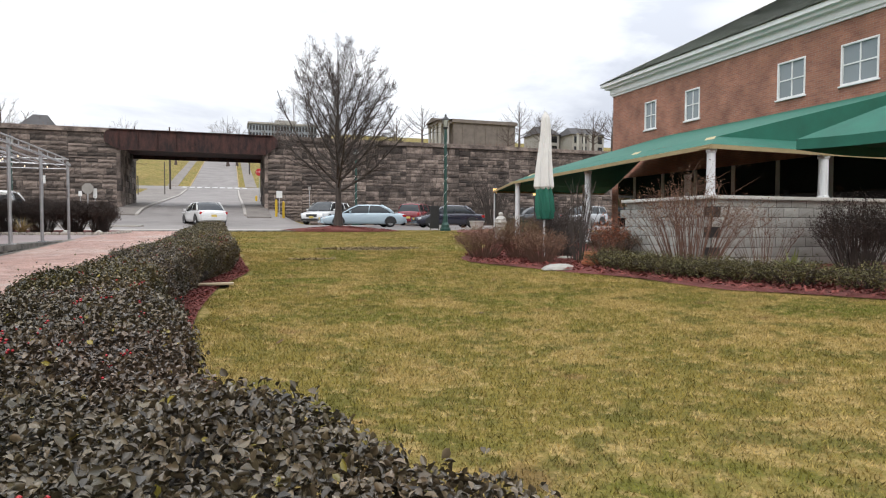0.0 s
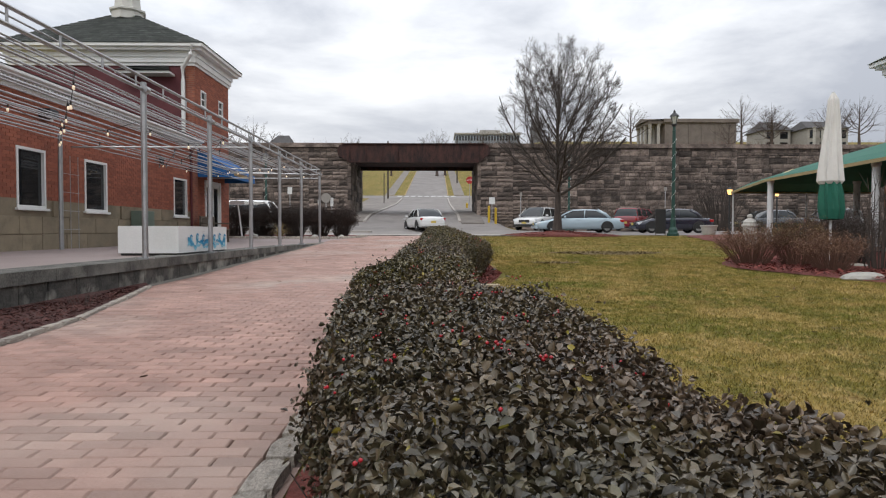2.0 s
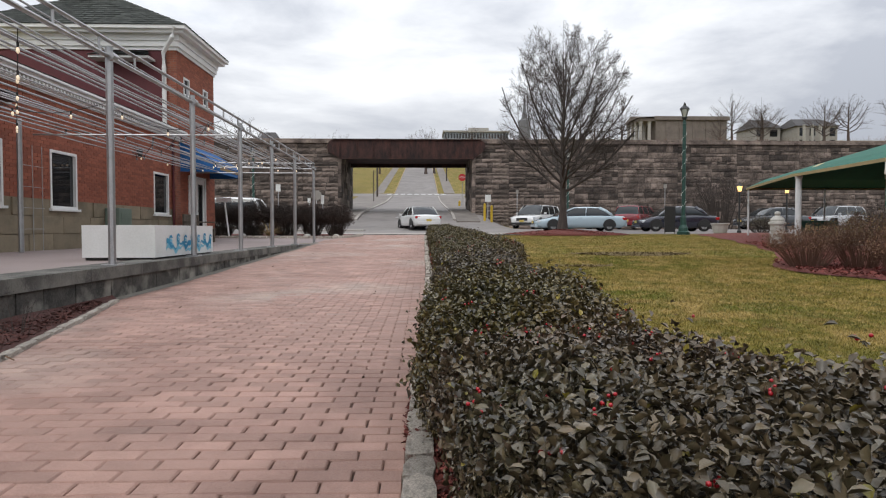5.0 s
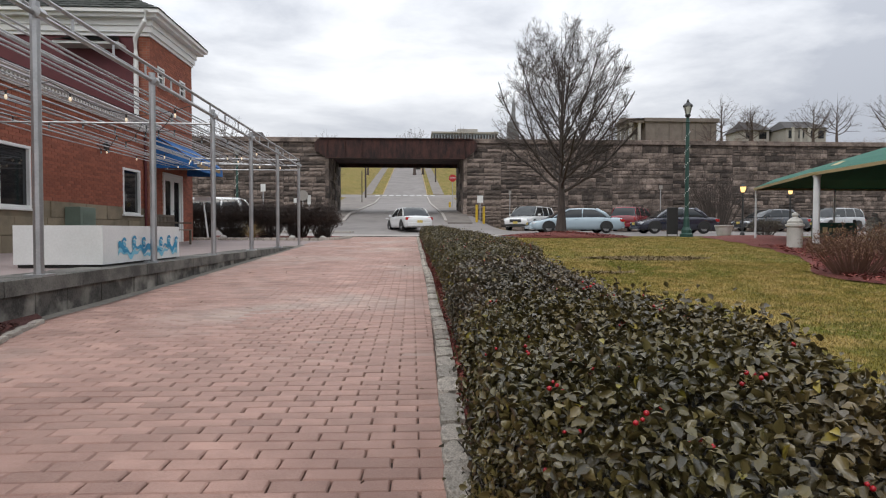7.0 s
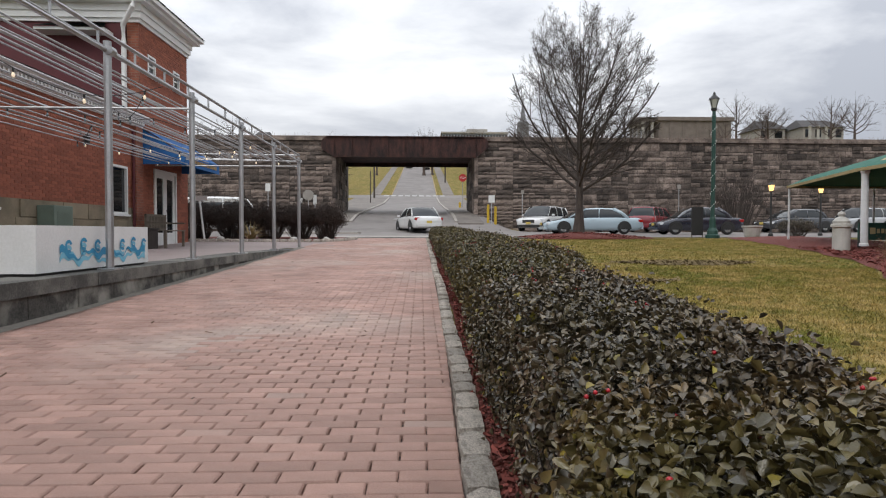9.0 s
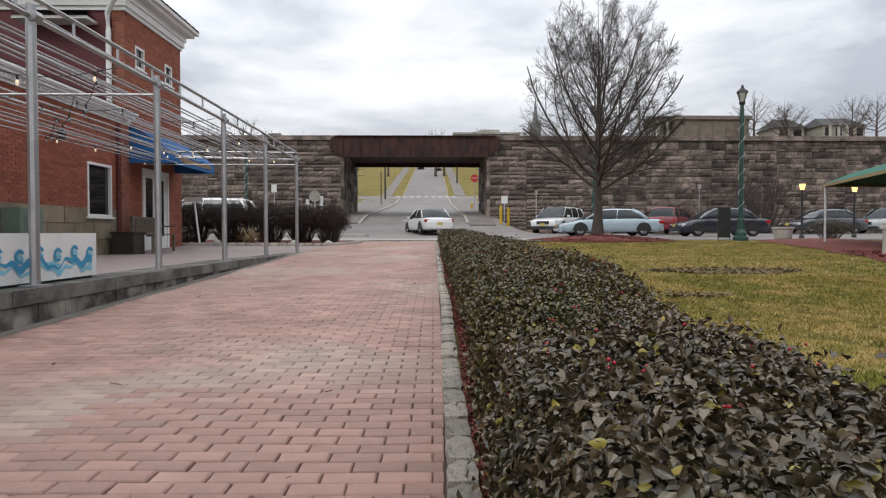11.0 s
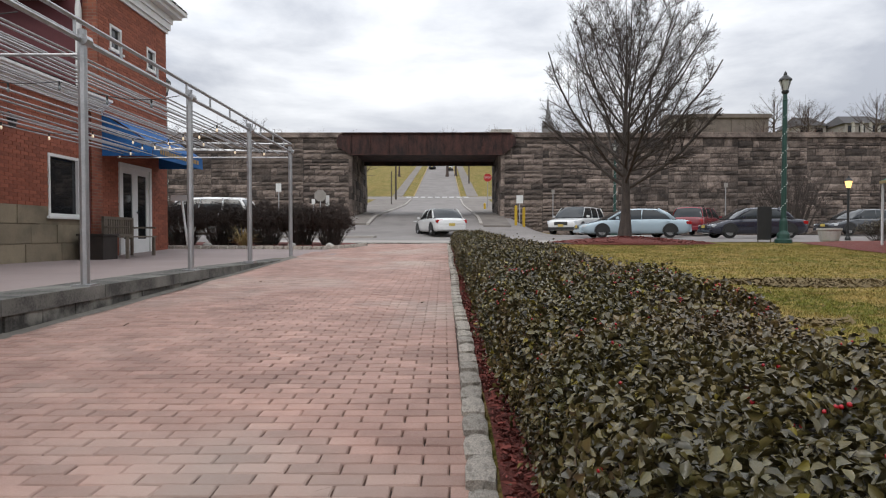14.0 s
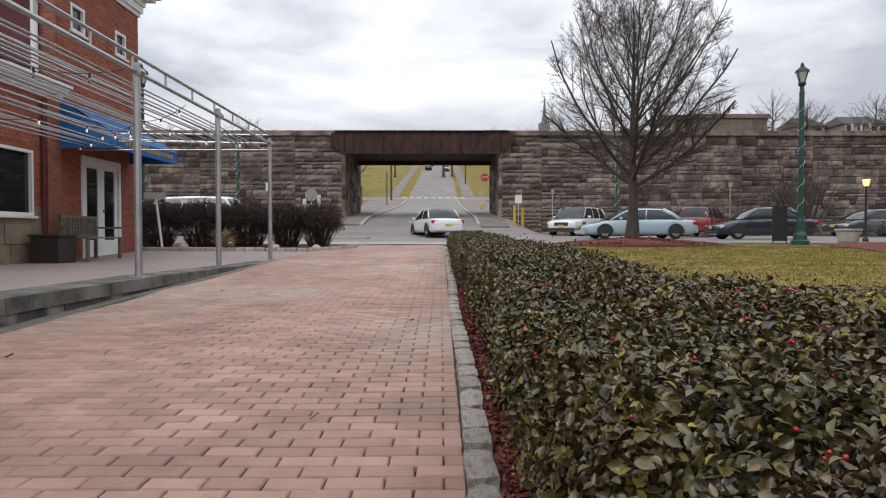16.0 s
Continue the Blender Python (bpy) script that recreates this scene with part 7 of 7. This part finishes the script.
def sign(at, h, plate, w, ph, label, cat="sign", face=-1, shape=4, lean=0.0):
    x, y = at
    z = g(x, y)
    t = thing("sign_post", (x, y, z), label, cat)
    bm = bmesh.new()
    tube(bm, [(x, y, z), (x + lean, y, z + h)], 0.03, 6)
    part("post", bm, GALV if lean == 0 else WHITE, t)
    bm = bmesh.new()
    n = shape
    a0 = math.pi / n
    pts = [(x + lean + w / 2 / math.cos(a0) * math.cos(a0 + k * 2 * math.pi / n), z + h - ph / 2 + ph / 2 / math.cos(a0) * math.sin(a0 + k * 2 * math.pi / n)) for k in range(n)]
    f = poly(bm, [(px, y + 0.04 * face, pz) for px, pz in pts])
    r = bmesh.ops.extrude_face_region(bm, geom=[f])
    bmesh.ops.translate(bm, verts=[v for v in r["geom"] if isinstance(v, bmesh.types.BMVert)], vec=(0, 0.012, 0))
    bmesh.ops.recalc_face_normals(bm, faces=bm.faces)
    p = part("plate", bm, plate, t)
    return t, p


WPLATE, GPLATE, STOPRED = mat("white_sign_face", (0.7, 0.7, 0.68), (0.6, 0.6, 0.58), 5, 0.5, 0, 40), mat("bare_sign_back", (0.3, 0.28, 0.25), (0.22, 0.2, 0.18), 4, 0.6, 0.1, 40), mat("red_sign_face", (0.45, 0.02, 0.02), (0.38, 0.02, 0.02), 4, 0.5, 0, 40)
sign((2.1, 45.7), 1.95, WPLATE, 0.42, 0.5, "white parking sign on a post by the yellow bollards")
sign((-9.3, 40.0), 2.5, GPLATE, 0.62, 0.62, "bare back of an octagonal road sign", shape=8)
sign((-8.95, 40.2), 2.2, WPLATE, 0.2, 0.55, "narrow pale sign plate on a post")
sign((-12.6, 44.0), 3.0, WPLATE, 0.32, 0.5, "white parking sign before the stone wall")
sign((-10.3, 43.0), 1.9, WPLATE, 0.2, 0.3, "small white sign before the stone wall")
sign((15.6, 47.0), 3.4, GPLATE, 0.25, 0.3, "thin grey sign post before the stone wall")
sign((4.5, 47.5), 3.0, GPLATE, 0.2, 0.3, "thin green-grey sign post before the stone wall")
_, pl2 = sign((1.55, 67.0), 3.5, STOPRED, 0.75, 0.75, "red octagonal stop sign beyond the bridge", shape=8)
cu = bpy.data.curves.new("lettering", "FONT")
cu.body, cu.size, cu.align_x, cu.align_y, cu.extrude = "STOP", 0.26, "CENTER", "CENTER", 0.002
tmp = new("lettering", cu)
bpy.context.view_layer.update()
me = bpy.data.meshes.new_from_object(tmp.evaluated_get(bpy.context.evaluated_depsgraph_get()))
bpy.data.objects.remove(tmp)
me.materials.append(WPLATE)
lt = new("lettering", me)
lt.parent = pl2
lt.matrix_basis = pose(0, -0.055, 3.5 - 0.375, 90, 0, 0)
arrow, ap = sign((-9.7, 23.6), 1.5, WPLATE, 0.55, 0.16, "white arrow sign on a leaning white post", lean=-0.18)
hy = thing("fire_hydrant", (1.2, 66, g(1.2, 66)), "small yellow fire hydrant beyond the bridge", "hydrant")
bm = bmesh.new()
lathe(bm, (1.2, 66, g(1.2, 66)), ((0.16, 0), (0.16, 0.05), (0.11, 0.08), (0.11, 0.5), (0.14, 0.52), (0.1, 0.62), (0.03, 0.7)), 12)
part("body", bm, YPOST, hy)
for x, y, h in ((-9.6, 96, 9.0), (-13.5, 88, 3.0), (-12.0, 82, 2.4), (-16.0, 110, 9), (2.2, 130, 9), (-9.2, 84, 4.2)):
    t = thing("utility_pole", (x, y, g(x, y)), "dark wooden utility pole on the hill", "pole", "poles on the hill")
    bm = bmesh.new()
    tube(bm, [(x, y, g(x, y) - 0.1), (x, y, g(x, y) + h)], [0.14, 0.1] if h > 5 else 0.06, 8)
    part("shaft", bm, BARK, t)

# ---- bed with clipped bushes between patio and street ----
bm = bmesh.new()
outline = [(-11.5, 23.5), (-9.5, 23.45), (-7.5, 23.3), (-5.9, 23.1), (-5.3, 23.9), (-5.0, 25.2), (-5.6, 26.4), (-7, 26.9), (-11.5, 27)]
poly(bm, [(x, y, g(x, y) + 0.06) for x, y in outline])
tagged(part("corner_bed", bm, MULCH), "red mulch bed between patio and street", "mulch bed", kind="structure")
eb = thing("bed_edging", (-8, 23.4, 0), "row of rough stones edging the corner bed", "edging", kind="structure")
EO = eb.matrix_basis.translation
rk = random.Random(77)
for (xa, ya), (xb, yb) in zip(outline[:5], outline[1:6]):
    n = max(1, int(math.hypot(xb - xa, yb - ya) / 0.24))
    for i in range(n):
        x, y = xa + (xb - xa) * (i + 0.5) / n, ya + (yb - ya) * (i + 0.5) / n
        o = new("stone", rk.choice(kmeshes))
        o.parent = eb
        o.matrix_basis = Matrix.LocRotScale(Vector((x, y, g(x, y) + 0.05)) - EO, Euler((0, 0, math.atan2(yb - ya, xb - xa) + math.pi / 2)), (0.14, 0.23, 0.14))
for i, (x, y, r, h) in enumerate(((-10.4, 24.9, 0.9, 1.3), (-9.2, 25.0, 0.95, 1.28), (-8.0, 25.2, 0.9, 1.25), (-6.95, 25.2, 0.8, 1.22), (-6.0, 25.0, 0.7, 1.2))):
    brush("clipped_bush", (x, y, g(x, y) + 0.04), r, h, 300, BARK, "dark brown clipped leafless bush in the corner bed", 50 + i, 12000, BROWNLEAF, "corner bed bushes", 0.042)
blade_plant("straw_tuft", (-8.3, 23.9, g(-8.3, 23.9) + 0.05), 80, 0.72, 0.014, STRAW, "pale straw-coloured ornamental grass tuft", 4, 0.4)
for i, (x, y) in enumerate(((-6.9, 23.8), (-5.8, 23.7), (-9.3, 23.9))):
    bm = bmesh.new()
    bmesh.ops.create_icosphere(bm, subdivisions=2, radius=0.1, matrix=Matrix.Translation((x, y, g(x, y) + 0.1)) @ Matrix.Diagonal((1.2, 0.9, 0.8, 1)))
    for v in bm.verts:
        v.co += Vector((1, 1, 1)) * 0.03 * noise.noise(v.co * 6)
    tagged(part("boulder", bm, BOLL), "pale boulder in the corner bed", "stone", "bed boulders")
# pavement island before the bridge
bm = bmesh.new()
kerb_strip(bm, -10.6, -6.0, 35.8, 37.4, 0.12, 6)
tagged(part("traffic_island", bm, CONCRETE), "pale concrete traffic island with a kerb", "pavement", kind="structure")
brush("street_tree", (19.6, 46.5, g(19, 46)), 2.2, 4.4, 90, BARK, "small bare tree against the railway wall", 15, 0, None, "", fat=0.03, cat="tree")

# ---- skyline beyond the wall ----
t1 = bare_tree("skyline_tree", (-17.5, 112, g(-17, 112)), 12.0, 4.8, 0.3, 2.4, 31, "bare tree on the hill skyline", TWIG, 0.8, 4, "skyline trees", 1.25, 5, 16)
t2 = bare_tree("skyline_tree", (58, 122, g(58, 122)), 12.5, 5.4, 0.3, 3.0, 32, "bare tree on the hill skyline", TWIG, 0.75, 4, "skyline trees", 1.5, 5, 13)
for i, (x, y, s, src) in enumerate(((-35, 112, 1.15, t1), (-42, 115, 1.05, t2), (-2, 150, 1.0, t1), (0, 152, 0.8, t2), (10, 165, 1.0, t1), (33, 112, 0.75, t2), (27, 108, 0.7, t1), (62, 118, 0.75, t1), (66, 126, 0.8, t2), (72, 115, 0.85, t1), (80, 120, 0.9, t2), (86, 112, 1.05, t1), (95, 118, 1.0, t2), (-52, 118, 1.1, t1), (49, 108, 0.6, t2), (20, 120, 0.7, t2), (-13, 150, 0.75, t2))):
    copy_thing(src, Matrix.LocRotScale((x, y, g(x, y) - 0.2), Euler((0, 0, i * 1.3)), (s * 1.25, s * 1.25, s * 1.12)))
# scrub on the embankment behind the wall
rnd = random.Random(61)
V, F = [], []
for i in range(9000):
    x = rnd.uniform(3, 80) if rnd.random() < 0.8 else rnd.uniform(-45, -11)
    y = rnd.uniform(51.2, 56)
    h = rnd.uniform(0.3, 1.3) * (0.55 + 0.6 * noise.noise((x * 0.15, 0, 3)) + 0.3)
    p = Vector((x, y, 7.1))
    q = p + Vector((rnd.gauss(0, 0.4), rnd.gauss(0, 0.4), max(0.3, h)))
    o = len(V)
    r = 0.016
    V += [p + Vector((r, 0, 0)), p + Vector((-r, r, 0)), p + Vector((-r, -r, 0)), q]
    F += [(o, o + 1, o + 3), (o + 1, o + 2, o + 3), (o + 2, o, o + 3)]
tagged(mesh_np("scrub", V, F, DRYTWIG), "reddish-brown leafless scrub behind the railway wall", "scrub", kind="stuff")


def house_block(name, x0, x1, y0, y1, z0, z1, wallm, roofm, roofh, label, cols, rows, flat=False, columns=0):
    t = thing(name, ((x0 + x1) / 2, y0, z0), label, "building", "hill buildings")
    bm = bmesh.new()
    box(bm, x0, x1, y0, y1, z0, z1)
    part("wall", bm, wallm, t)
    bm = bmesh.new()
    if flat:
        box(bm, x0 - 0.4, x1 + 0.4, y0 - 0.4, y1 + 0.4, z1, z1 + roofh)
    else:
        ym = (y0 + y1) / 2
        a = [bm.verts.new(p) for p in ((x0 - 0.4, y0 - 0.4, z1), (x1 + 0.4, y0 - 0.4, z1), (x1 + 0.4, y1 + 0.4, z1), (x0 - 0.4, y1 + 0.4, z1), (x0 + 1.0, ym, z1 + roofh), (x1 - 1.0, ym, z1 + roofh))]
        for q in ((0, 1, 5, 4), (1, 2, 5), (2, 3, 4, 5), (3, 0, 4), (3, 2, 1, 0)):
            bm.faces.new([a[k] for k in q])
    part("roof", bm, roofm, t)
    for r in range(rows):
        for c in range(cols):
            bm = bmesh.new()
            cx = x0 + (x1 - x0) * (c + 0.5) / cols
            cz = z1 - (z1 - z0) * (r + 0.5) / max(rows, 2) * 0.9
            ww, hh = (x1 - x0) / cols * 0.28, min(0.9, (z1 - z0) / max(rows, 2) * 0.3)
            box(bm, cx - ww, cx + ww, y0 - 0.05, y0 + 0.05, cz - hh, cz + hh)
            part("window", bm, DARKGLASS, t)
    for c in range(columns):
        bm = bmesh.new()
        x = x0 + 0.5 + c * 1.6
        lathe(bm, (x, y0 - 1.4, z0), ((0.35, 0), (0.28, 0.3), (0.24, z1 - z0 - 0.4), (0.34, z1 - z0)), 10)
        part("column", bm, BOLL, t)
    return t


PALE, BRN, DK = mat("pale_plaster", (0.40, 0.38, 0.345), (0.3, 0.285, 0.26), 2, 0.9, 0.1, 20), mat("weathered_monument_stone", (0.21, 0.178, 0.155), (0.12, 0.10, 0.088), 0.8, 0.9, 0.2, 15, stain=((0.14, 0.115, 0.1), 0.4, 0.6)), mat("dark_slate", (0.09, 0.085, 0.085), (0.06, 0.056, 0.056), 2, 0.9, 0.2, 15)
mz = g(47, 122)
mo = house_block("monument_hall", 42.5, 56.5, 121, 129, mz - 0.5, 21.6, BRN, BRN, 0.7, "weathered stone monument hall with pillars on the hill", 0, 0, True)
bm = bmesh.new()
box(bm, 39.3, 42.5, 121, 129, 21.4, 22.0)
part("portico_beam", bm, BRN, mo)
bm = bmesh.new()
a = [bm.verts.new(p) for p in ((38.9, 120.6, 22.0), (38.9, 129.4, 22.0), (38.9, 125, 23.0), (43, 120.6, 22.3), (43, 129.4, 22.3), (43, 125, 23.0))]
for q in ((0, 1, 2), (0, 2, 5, 3), (1, 4, 5, 2), (3, 5, 4)):
    bm.faces.new([a[k] for k in q])
part("pediment", bm, BRN, mo)
for y in (121.5, 124, 126.2, 128.5):
    for x in (39.7, 41.4):
        bm = bmesh.new()
        lathe(bm, (x, y, mz - 0.5), ((0.45, 0), (0.36, 0.3), (0.32, 21.4 - mz), (0.45, 21.9 - mz)), 10)
        part("pillar", bm, PALE, mo)
for k in range(5):
    bm = bmesh.new()
    box(bm, 44.5 + k * 2.6, 44.9 + k * 2.6, 120.85, 121.0, mz, 21.4)
    part("pilaster", bm, BRN, mo)
house_block("white_house", 70.5, 78.5, 121, 129, g(74, 121) - 1, 20.6, PALE, DK, 2.0, "pale house with a dark roof on the hill", 4, 2, columns=3)
house_block("white_house", 64.5, 70, 126, 133, g(67, 126) - 1, 21.0, PALE, DK, 2.2, "pale gabled house behind trees on the hill", 2, 2)
of = house_block("office_block", 4.0, 24.5, 200, 212, g(14, 200) - 2, 31.3, mat("grey_concrete_cladding", (0.26, 0.28, 0.3), (0.2, 0.22, 0.24), 2, 0.8, 0.1, 20), PALE, 0.5, "long flat-roofed grey office block on the hilltop", 22, 4, True)
bm = bmesh.new()
box(bm, 12, 18.5, 203, 209, 31.8, 33.2)
part("plant_room", bm, PALE, of)
house_block("old_house", -31.5, -27.5, 108, 115, g(-30, 108) - 1, 14.8, mat("red_house_brick", (0.25, 0.10, 0.07), (0.18, 0.08, 0.06), 3, 0.9, 0.1, 20), DK, 2.6, "red brick house with a dark roof on the hill", 3, 3)
house_block("old_house", -27, -21.5, 110, 117, g(-25, 110) - 1, 14.6, PALE, mat("pale_roofing", (0.32, 0.3, 0.27), (0.25, 0.23, 0.2), 3, 0.9, 0.1, 20), 1.4, "pale house with a low roof on the hill", 4, 3)
sp = thing("church_spire", (49, 320, g(49, 320)), "thin dark church spire on the skyline", "spire")
bm = bmesh.new()
lathe(bm, (49, 320, g(49, 320)), ((3.0, 0), (3.0, 22), (1.6, 23), (0.9, 27), (0.05, 36)), 8)
# distance haze is put into the steeple's colour as a paler grey
part("steeple", bm, mat("haze_grey_steeple", (0.2, 0.2, 0.21), (0.15, 0.15, 0.16), 0.5, 0.9, 0.1, 10), sp)

# ---- bed at the ledge foot ----
bm = bmesh.new()
edge_line = [(-4.75, -6), (-4.85, 0), (-4.95, 2.5), (-5.12, 4.2), (-5.5, 5.8), (-5.86, 7.2)]
vs = []
for x, y in edge_line:
    vs.append((bm.verts.new((-5.92, y, g(x, y) + 0.10)), bm.verts.new((x, y, g(x, y) + 0.045))))
for a, b2 in zip(vs, vs[1:]):
    bm.faces.new((a[0], a[1], b2[1], b2[0]))
tagged(part("ledge_bed", bm, mat("dark_mulch", (0.09, 0.03, 0.024), (0.045, 0.018, 0.014), 14, 0.95, 0.8, 70, contrast=1.4)), "dark red-brown mulch bed at the ledge foot", "mulch bed", kind="structure")


def ledge_bed_place(rnd):
    y = rnd.uniform(0, 6.8)
    xe = float(np.interp(y, [p[1] for p in edge_line], [p[0] for p in edge_line]))
    x = rnd.uniform(-5.9, xe - 0.04)
    return (x, y, g(x, y) + 0.06 + 0.05 * (xe - x) / 1.0)


chips("mulch_chips", ledge_bed_place, 6000, "loose red-brown mulch chips at the ledge foot", 18, 0.018, mat("dark_mulch_chips", (0.10, 0.035, 0.028), (0.05, 0.02, 0.016), 10, 0.9, 0.2, 60, isl=0.5))
le = thing("ledge_bed_edging", (-5.1, 3, g(-5, 3)), "thin pale stone edging between path and mulch bed", "edging", kind="structure")
LO = le.matrix_basis.translation
for y in np.arange(-1.0, 7.0, 0.26):
    x = float(np.interp(y, [p[1] for p in edge_line], [p[0] for p in edge_line]))
    x2 = float(np.interp(y + 0.26, [p[1] for p in edge_line], [p[0] for p in edge_line]))
    o = new("block", rk.choice(kmeshes))
    o.parent = le
    o.matrix_basis = Matrix.LocRotScale(Vector((x, y + 0.13, g(x, y) + 0.035)) - LO, Euler((0, 0, math.atan2(x - x2, 0.26))), (0.07, 0.25, 0.06))
brush("bed_weed", (-5.5, 5.0, g(-5.5, 5) + 0.05), 0.22, 0.32, 14, BARK, "small bare twiggy weed at the ledge", 19, 0, None, "", fat=0.003)

# ---- facing bricks of the patio building ----
FB = mat("facing_brick", (0.34, 0.108, 0.060), (0.23, 0.072, 0.045), 1.3, 0.85, 0.3, 60, isl=0.22)
FB1 = mat("facing_brick_single", (0.34, 0.108, 0.060), (0.23, 0.072, 0.045), 1.3, 0.85, 0.3, 60, rand=0.22)
fme = bpy.data.meshes.new("brick")
fco = np.array([(x, y, z) for x in (0.0, 0.009) for y, z in ((-0.5, -0.5), (0.5, -0.5), (0.5, 0.5), (-0.5, 0.5))])
ffs = [(4, 5, 6, 7), (0, 1, 5, 4), (1, 2, 6, 5), (2, 3, 7, 6), (3, 0, 4, 7)]
fme.from_pydata(fco.tolist(), [], ffs)
fme.materials.append(FB1)


def facing(parent, x, y0, y1, z0, z1, holes, single):
    V, F, cnt, alone = [], [], 0, 0
    PO = parent.parent.matrix_basis.translation
    r = random.Random(9)
    row, z = 0, z0
    while z < z1 - 0.03:
        y = y0 - (row % 2) * 0.105
        while y < y1:
            a, b2 = max(y, y0), min(y + 0.21, y1)
            for h in holes:
                if h[2] < z + 0.034 < h[3]:
                    if a < h[0] < b2:
                        b2 = h[0]
                    elif a < h[1] < b2:
                        a = h[1]
                    elif h[0] <= a and b2 <= h[1]:
                        b2 = a
            if b2 - a > 0.03:
                c = np.array((x + r.uniform(-0.002, 0.001), (a + b2) / 2, z + 0.034))
                sc = (1, b2 - a - 0.01, 0.058)
                if single[0] < c[1] < single[1] and z < single[2] and alone < 300:
                    o = new("brick", fme)
                    o.parent = parent
                    o.matrix_basis = Matrix.LocRotScale(Vector(c) - PO, None, sc)
                    alone += 1
                else:
                    V.append(fco * sc + c)
                    F += [tuple(i + cnt for i in f) for f in ffs]
                    cnt += 8
            y += 0.21
        z += 0.068
        row += 1
    tagged(mesh_np("brickwork", np.vstack(V), F, FB, parent), kind="stuff")


walls = [o for o in house.children if o.name.startswith("wall")]
facing(walls[0], BX, 6.0, 19.55, 1.0, 3.1, [(a, b2, 0, WZ[1]) for a, b2 in WINS], (14.4, 18.1, 2.2))
facing(walls[1], TX1, 19.96, TY1, -0.1, 5.85, [(a, b2, 4.57, 5.18) for a, b2 in TW] + [(DOOR[0], DOOR[1], -0.2, 2.13)], (22.3, 23.3, 4.0))
